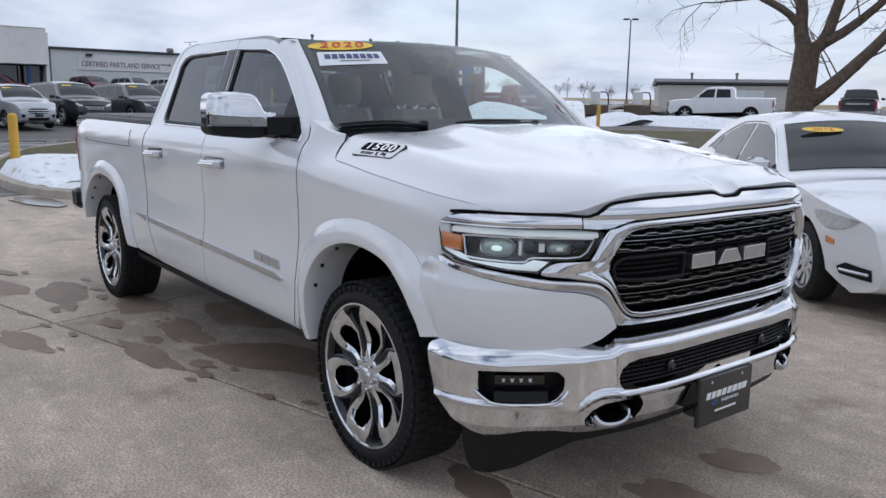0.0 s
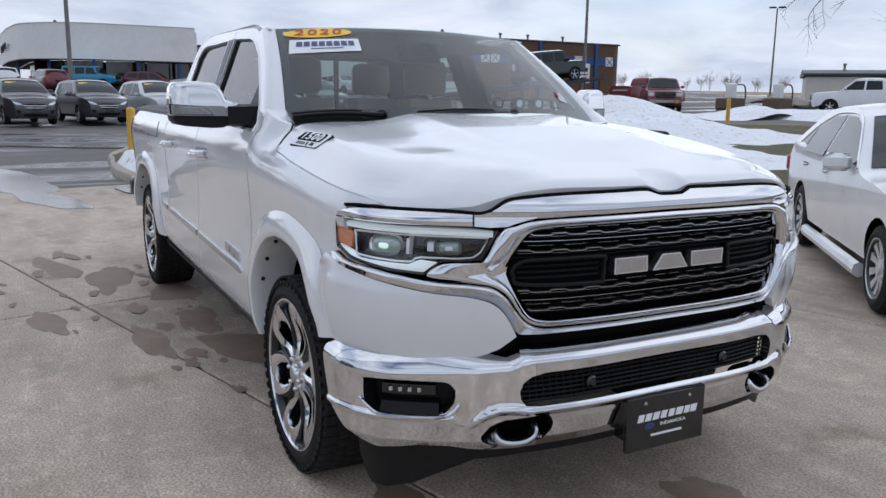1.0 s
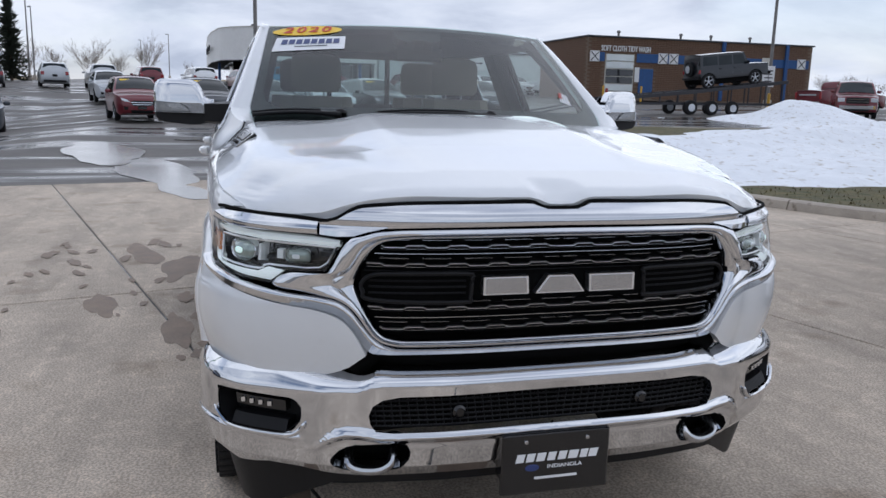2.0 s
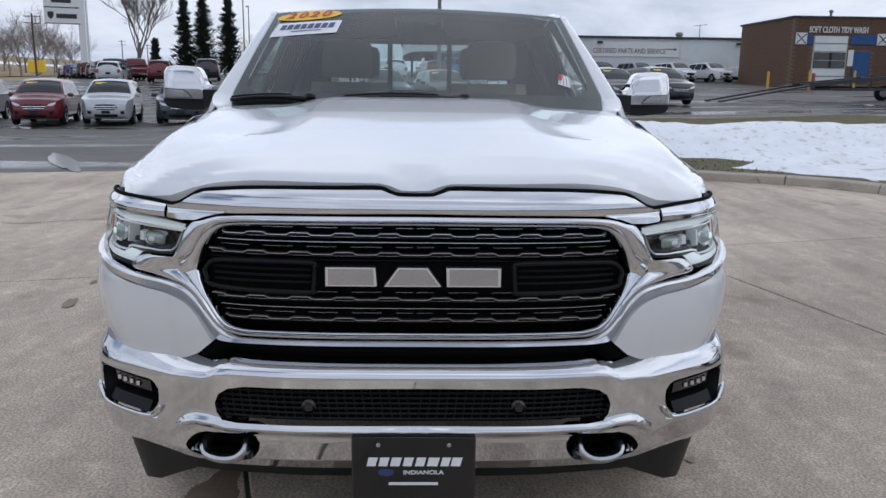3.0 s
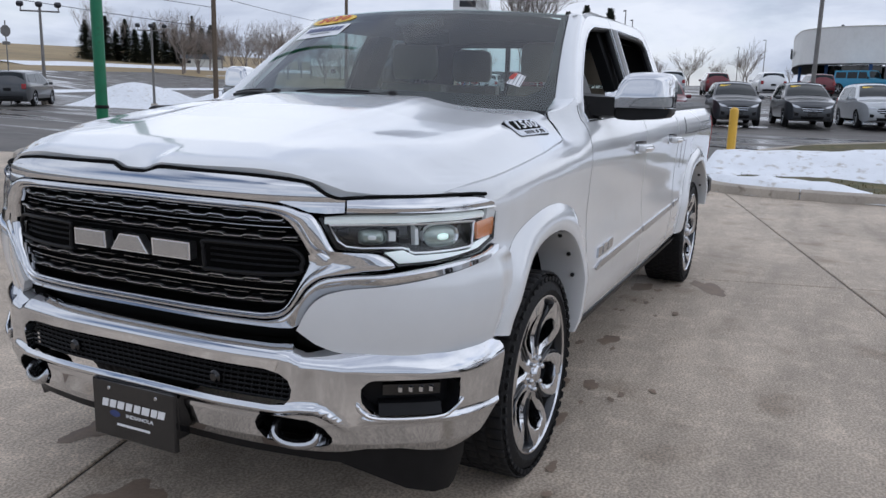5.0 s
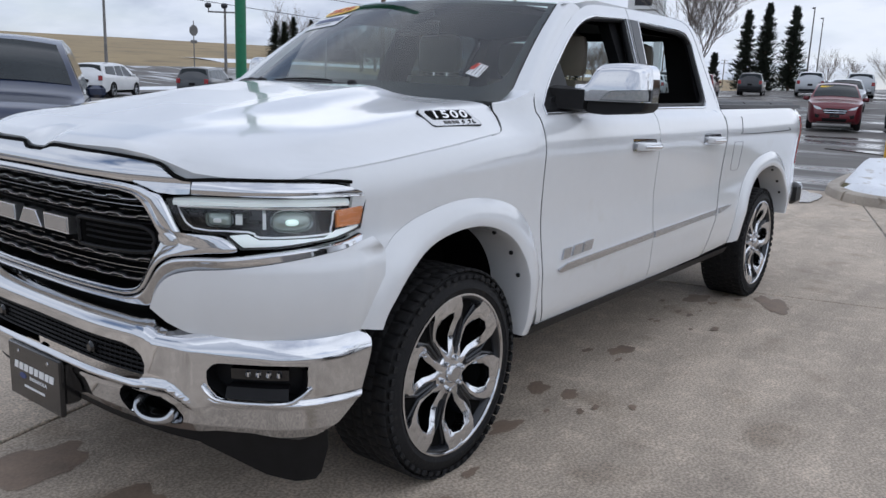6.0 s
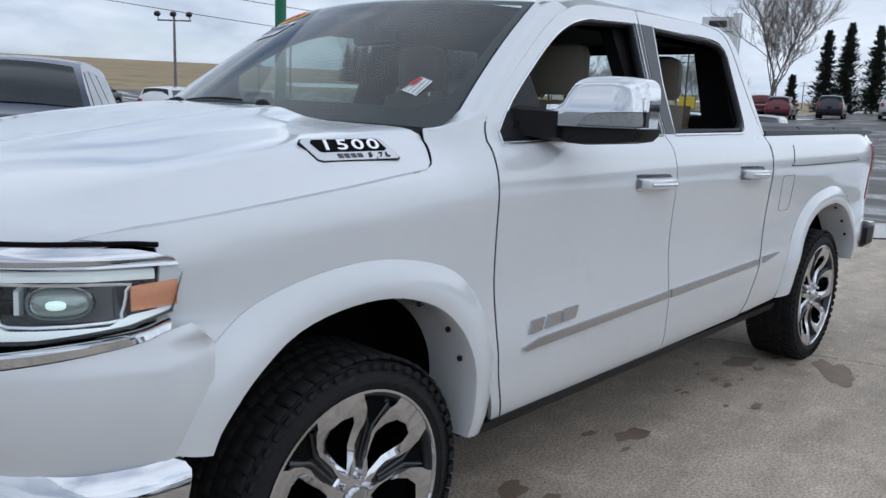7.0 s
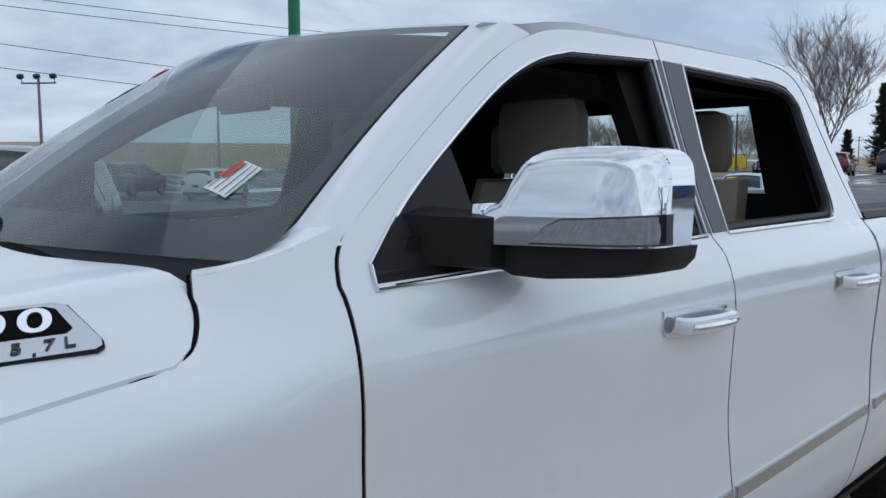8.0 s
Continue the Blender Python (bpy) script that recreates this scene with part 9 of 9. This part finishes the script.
part("roof", loft([[(-4.0, y, 3.1), (0, y, 5.4), (4.0, y, 3.1)] for y in (-6, 6)]), RIBWALL, BARN)
part("window", box(3.52, 1.0, 1.8, 0.08, 1.4, 1.1, 0.01), STORE, BARN)
SH2 = thing("far_shed", "small grey shed behind the parked rows", "house", Matrix.Translation((*ring_at(194.0, 170), land(*ring_at(194.0, 170)))) @ Matrix.Rotation(radians(15), 4, "Z"))
part("wall", box(0, 0, 1.5, 8, 9, 3.4, 0.02), RIBWALL, SH2)
part("roof", loft([[(-4.4, y, 3.1), (0, y, 5.2), (4.4, y, 3.1)] for y in (-5, 5)]), RIBWALL, SH2)
snow("snow_strip", "thin snow strip along the far road", -300, -30, -112, -92, 2.5, lambda x, y: 0.35 * math.exp(-((y + 100 + 0.04 * x) / 3.0) ** 2) - 0.1 + 0.12 * noise.noise((x * 0.05, y * 0.2, 4)), 0.0)
snow("snow_strip", "snow patches on the field edge", -330, -120, -190, -130, 4.0, lambda x, y: 0.3 * math.exp(-((y + 158 + 0.1 * (x + 200)) / 8.0) ** 2) - 0.12 + 0.2 * noise.noise((x * 0.03, y * 0.1, 4)), 0.0)

# ---- concrete apron ----
O, E1V, E2V = Vector((-3.06, -1.55, 0)), Vector((0.966, 0.259, 0)), Vector((-0.259, 0.966, 0))


def apron(u, v, z=0.0):
    p = O + E1V * u + E2V * v
    return Vector((p.x, p.y, z))


def slab_material():
    m = material("broomed_concrete", (0.49, 0.410, 0.325), 0.80, vary=0.16, scale=0.9, bump=0.35, bump_scale=120, dirt=(0.36, 0.288, 0.215), dirt_at=0.57)
    n, l = m.node_tree.nodes, m.node_tree.links
    b = n["Principled BSDF"]
    info = n.new("ShaderNodeObjectInfo")
    geo = n.new("ShaderNodeNewGeometry")
    big = n.new("ShaderNodeTexNoise")
    big.inputs["Scale"].default_value, big.inputs["Detail"].default_value = 0.55, 5.0
    l.new(geo.outputs["Position"], big.inputs["Vector"])
    grit = n.new("ShaderNodeTexNoise")
    grit.inputs["Scale"].default_value, grit.inputs["Detail"].default_value = 85.0, 6.0
    l.new(geo.outputs["Position"], grit.inputs["Vector"])
    flake = n.new("ShaderNodeTexNoise")
    flake.inputs["Scale"].default_value, flake.inputs["Detail"].default_value = 7.0, 8.0
    flake.inputs["Roughness"].default_value = 0.7
    l.new(geo.outputs["Position"], flake.inputs["Vector"])
    speck = n.new("ShaderNodeTexNoise")
    speck.inputs["Scale"].default_value, speck.inputs["Detail"].default_value = 48.0, 4.0
    l.new(geo.outputs["Position"], speck.inputs["Vector"])
    stretch = n.new("ShaderNodeMapping")
    stretch.inputs["Rotation"].default_value = (0, 0, radians(-15))
    stretch.inputs["Scale"].default_value = (0.5, 2.4, 1)
    l.new(geo.outputs["Position"], stretch.inputs["Vector"])
    streak = n.new("ShaderNodeTexNoise")
    streak.inputs["Scale"].default_value, streak.inputs["Detail"].default_value = 1.3, 7.0
    l.new(stretch.outputs[0], streak.inputs["Vector"])
    total = None
    for node, lo, hi, a, c in ((info.outputs["Random"], 0, 1, 0.90, 1.06), (big.outputs["Fac"], 0.35, 0.65, 0.84, 1.12), (grit.outputs["Fac"], 0.40, 0.60, 0.72, 1.22), (flake.outputs["Fac"], 0.52, 0.60, 0.96, 1.14), (speck.outputs["Fac"], 0.30, 0.38, 0.72, 1.0), (streak.outputs["Fac"], 0.42, 0.62, 1.06, 0.86)):
        r = n.new("ShaderNodeMapRange")
        for nm, v in (("From Min", lo), ("From Max", hi), ("To Min", a), ("To Max", c)):
            r.inputs[nm].default_value = v
        l.new(node, r.inputs["Value"])
        if total is None:
            total = r.outputs[0]
        else:
            mu = n.new("ShaderNodeMath")
            mu.operation = "MULTIPLY"
            l.new(total, mu.inputs[0])
            l.new(r.outputs[0], mu.inputs[1])
            total = mu.outputs[0]
    sc = n.new("ShaderNodeVectorMath")
    sc.operation = "SCALE"
    l.new(b.inputs["Base Color"].links[0].from_socket, sc.inputs[0])
    l.new(total, sc.inputs["Scale"])
    l.new(sc.outputs[0], b.inputs["Base Color"])
    return m


SLAB = slab_material()
SEAL = material("dark_joint_filler", (0.045, 0.038, 0.032), 0.9, vary=0.3, scale=6)
PAVE = thing("pavement", "weathered concrete slabs of the car lot", "pavement", kind="structure")
SU, SV, J = 7.6, 3.88, 0.009
slab_mesh = None
for i in range(-1, 2):
    for j in range(-3, 3):
        cx, cy = (i + 0.5) * SU, (j + 0.5) * SV
        c = apron(cx, cy)
        if c.x < -12.0:
            continue
        if slab_mesh is None:
            e, d = SU / 2 - J, SV / 2 - J
            s = loft([[(-e, -d, -0.05), (e, -d, -0.05), (e, d, -0.05), (-e, d, -0.05)], [(-e, -d, -0.006), (e, -d, -0.006), (e, d, -0.006), (-e, d, -0.006)], [(-e + 0.006, -d + 0.006, 0), (e - 0.006, -d + 0.006, 0), (e - 0.006, d - 0.006, 0), (-e + 0.006, d - 0.006, 0)]])
            ob = part("slab", s, SLAB, PAVE)
            slab_mesh = ob.data
        else:
            ob = new("slab", slab_mesh)
            ob.parent = PAVE
        ob.matrix_world = Matrix.Translation((c.x, c.y, 0)) @ Matrix.Rotation(math.atan2(0.259, 0.966), 4, "Z")

# wet stains and damp patches
random.seed(19)
WET = [(-3.2, -0.93, 0.30, 0.16), (-2.4, -0.9, 0.34, 0.12), (-2.6, -0.43, 0.5, 0.3), (-1.5, -0.65, 0.55, 0.22), (-2.7, -1.8, 0.3, 0.10), (0.5, -0.75, 0.22, 0.10), (-0.48, 0.93, 0.10, 0.05), (-0.97, 0.8, 0.09, 0.05), (-1.0, 0.96, 0.07, 0.04), (-3.25, 0.75, 0.13, 0.07), (-3.5, 1.2, 0.22, 0.10), (-1.8, 0.85, 0.10, 0.05), (1.0, -0.2, 0.22, 0.14), (0.95, 0.35, 0.16, 0.10), (1.35, -1.1, 0.12, 0.06), (-2.0, -1.25, 0.42, 0.10), (-3.9, -1.3, 0.5, 0.16), (-4.6, -1.7, 0.5, 0.13)]
for k in range(46):
    if k % 2:
        x, y, r = random.uniform(-3.6, -0.3), random.gauss(-0.95, 0.16), random.uniform(0.02, 0.075)
    else:
        x, y, r = random.uniform(-3.6, 0.3), random.gauss(0.93, 0.15), random.uniform(0.012, 0.032)
    WET.append((x, y, r * 1.5, r * 0.7))
for k in range(30):
    x, y, r = random.uniform(-5.2, -2.0), random.uniform(-2.6, -1.0), random.uniform(0.02, 0.09)
    WET.append((x, y, r * 1.8, r * 0.6))
for k, (x, y, a, b) in enumerate(WET):
    pts = wound(blob(x, y, a, b, random.uniform(-0.2, 0.5), k, 36, 0.55))
    tagged(part("wet_stain", sheet(pts, lambda u, v: (u, v, 0.0015 + 0.00006 * k), (0.5, 0.5), (0, 0, 1), 0.0), WETCON), "dark wet stain on the concrete", "stain", kind="structure")


def crack(pts, w, seed):
    """A thin broken line of filler lying in the surface."""
    random.seed(seed)
    sp = spline([(x, y, 0) for x, y in pts], 8)
    s, rows_ = Shape(), []
    for k, p in enumerate(sp):
        d = (sp[min(k + 1, len(sp) - 1)] - sp[max(0, k - 1)]).normalized()
        nrm = Vector((-d.y, d.x, 0))
        p = p + nrm * random.uniform(-0.05, 0.05)
        ww = w * random.uniform(0.4, 1.2)
        rows_.append((p - nrm * ww, p + nrm * ww))
    v = [(q.x, q.y, 0.004) for r in rows_ for q in r]
    s.add(v, [(2 * k, 2 * k + 2, 2 * k + 3, 2 * k + 1) for k in range(len(rows_) - 1)])
    tagged(part("crack", s, SEAL), "ragged crack across the concrete lot", "crack", kind="structure")


crack([(-6.8, -6.0), (-5.9, -5.2), (-5.2, -5.0), (-4.0, -4.2)], 0.012, 1)
crack([(-5.6, -3.2), (-5.1, -4.1), (-5.2, -5.0)], 0.009, 2)
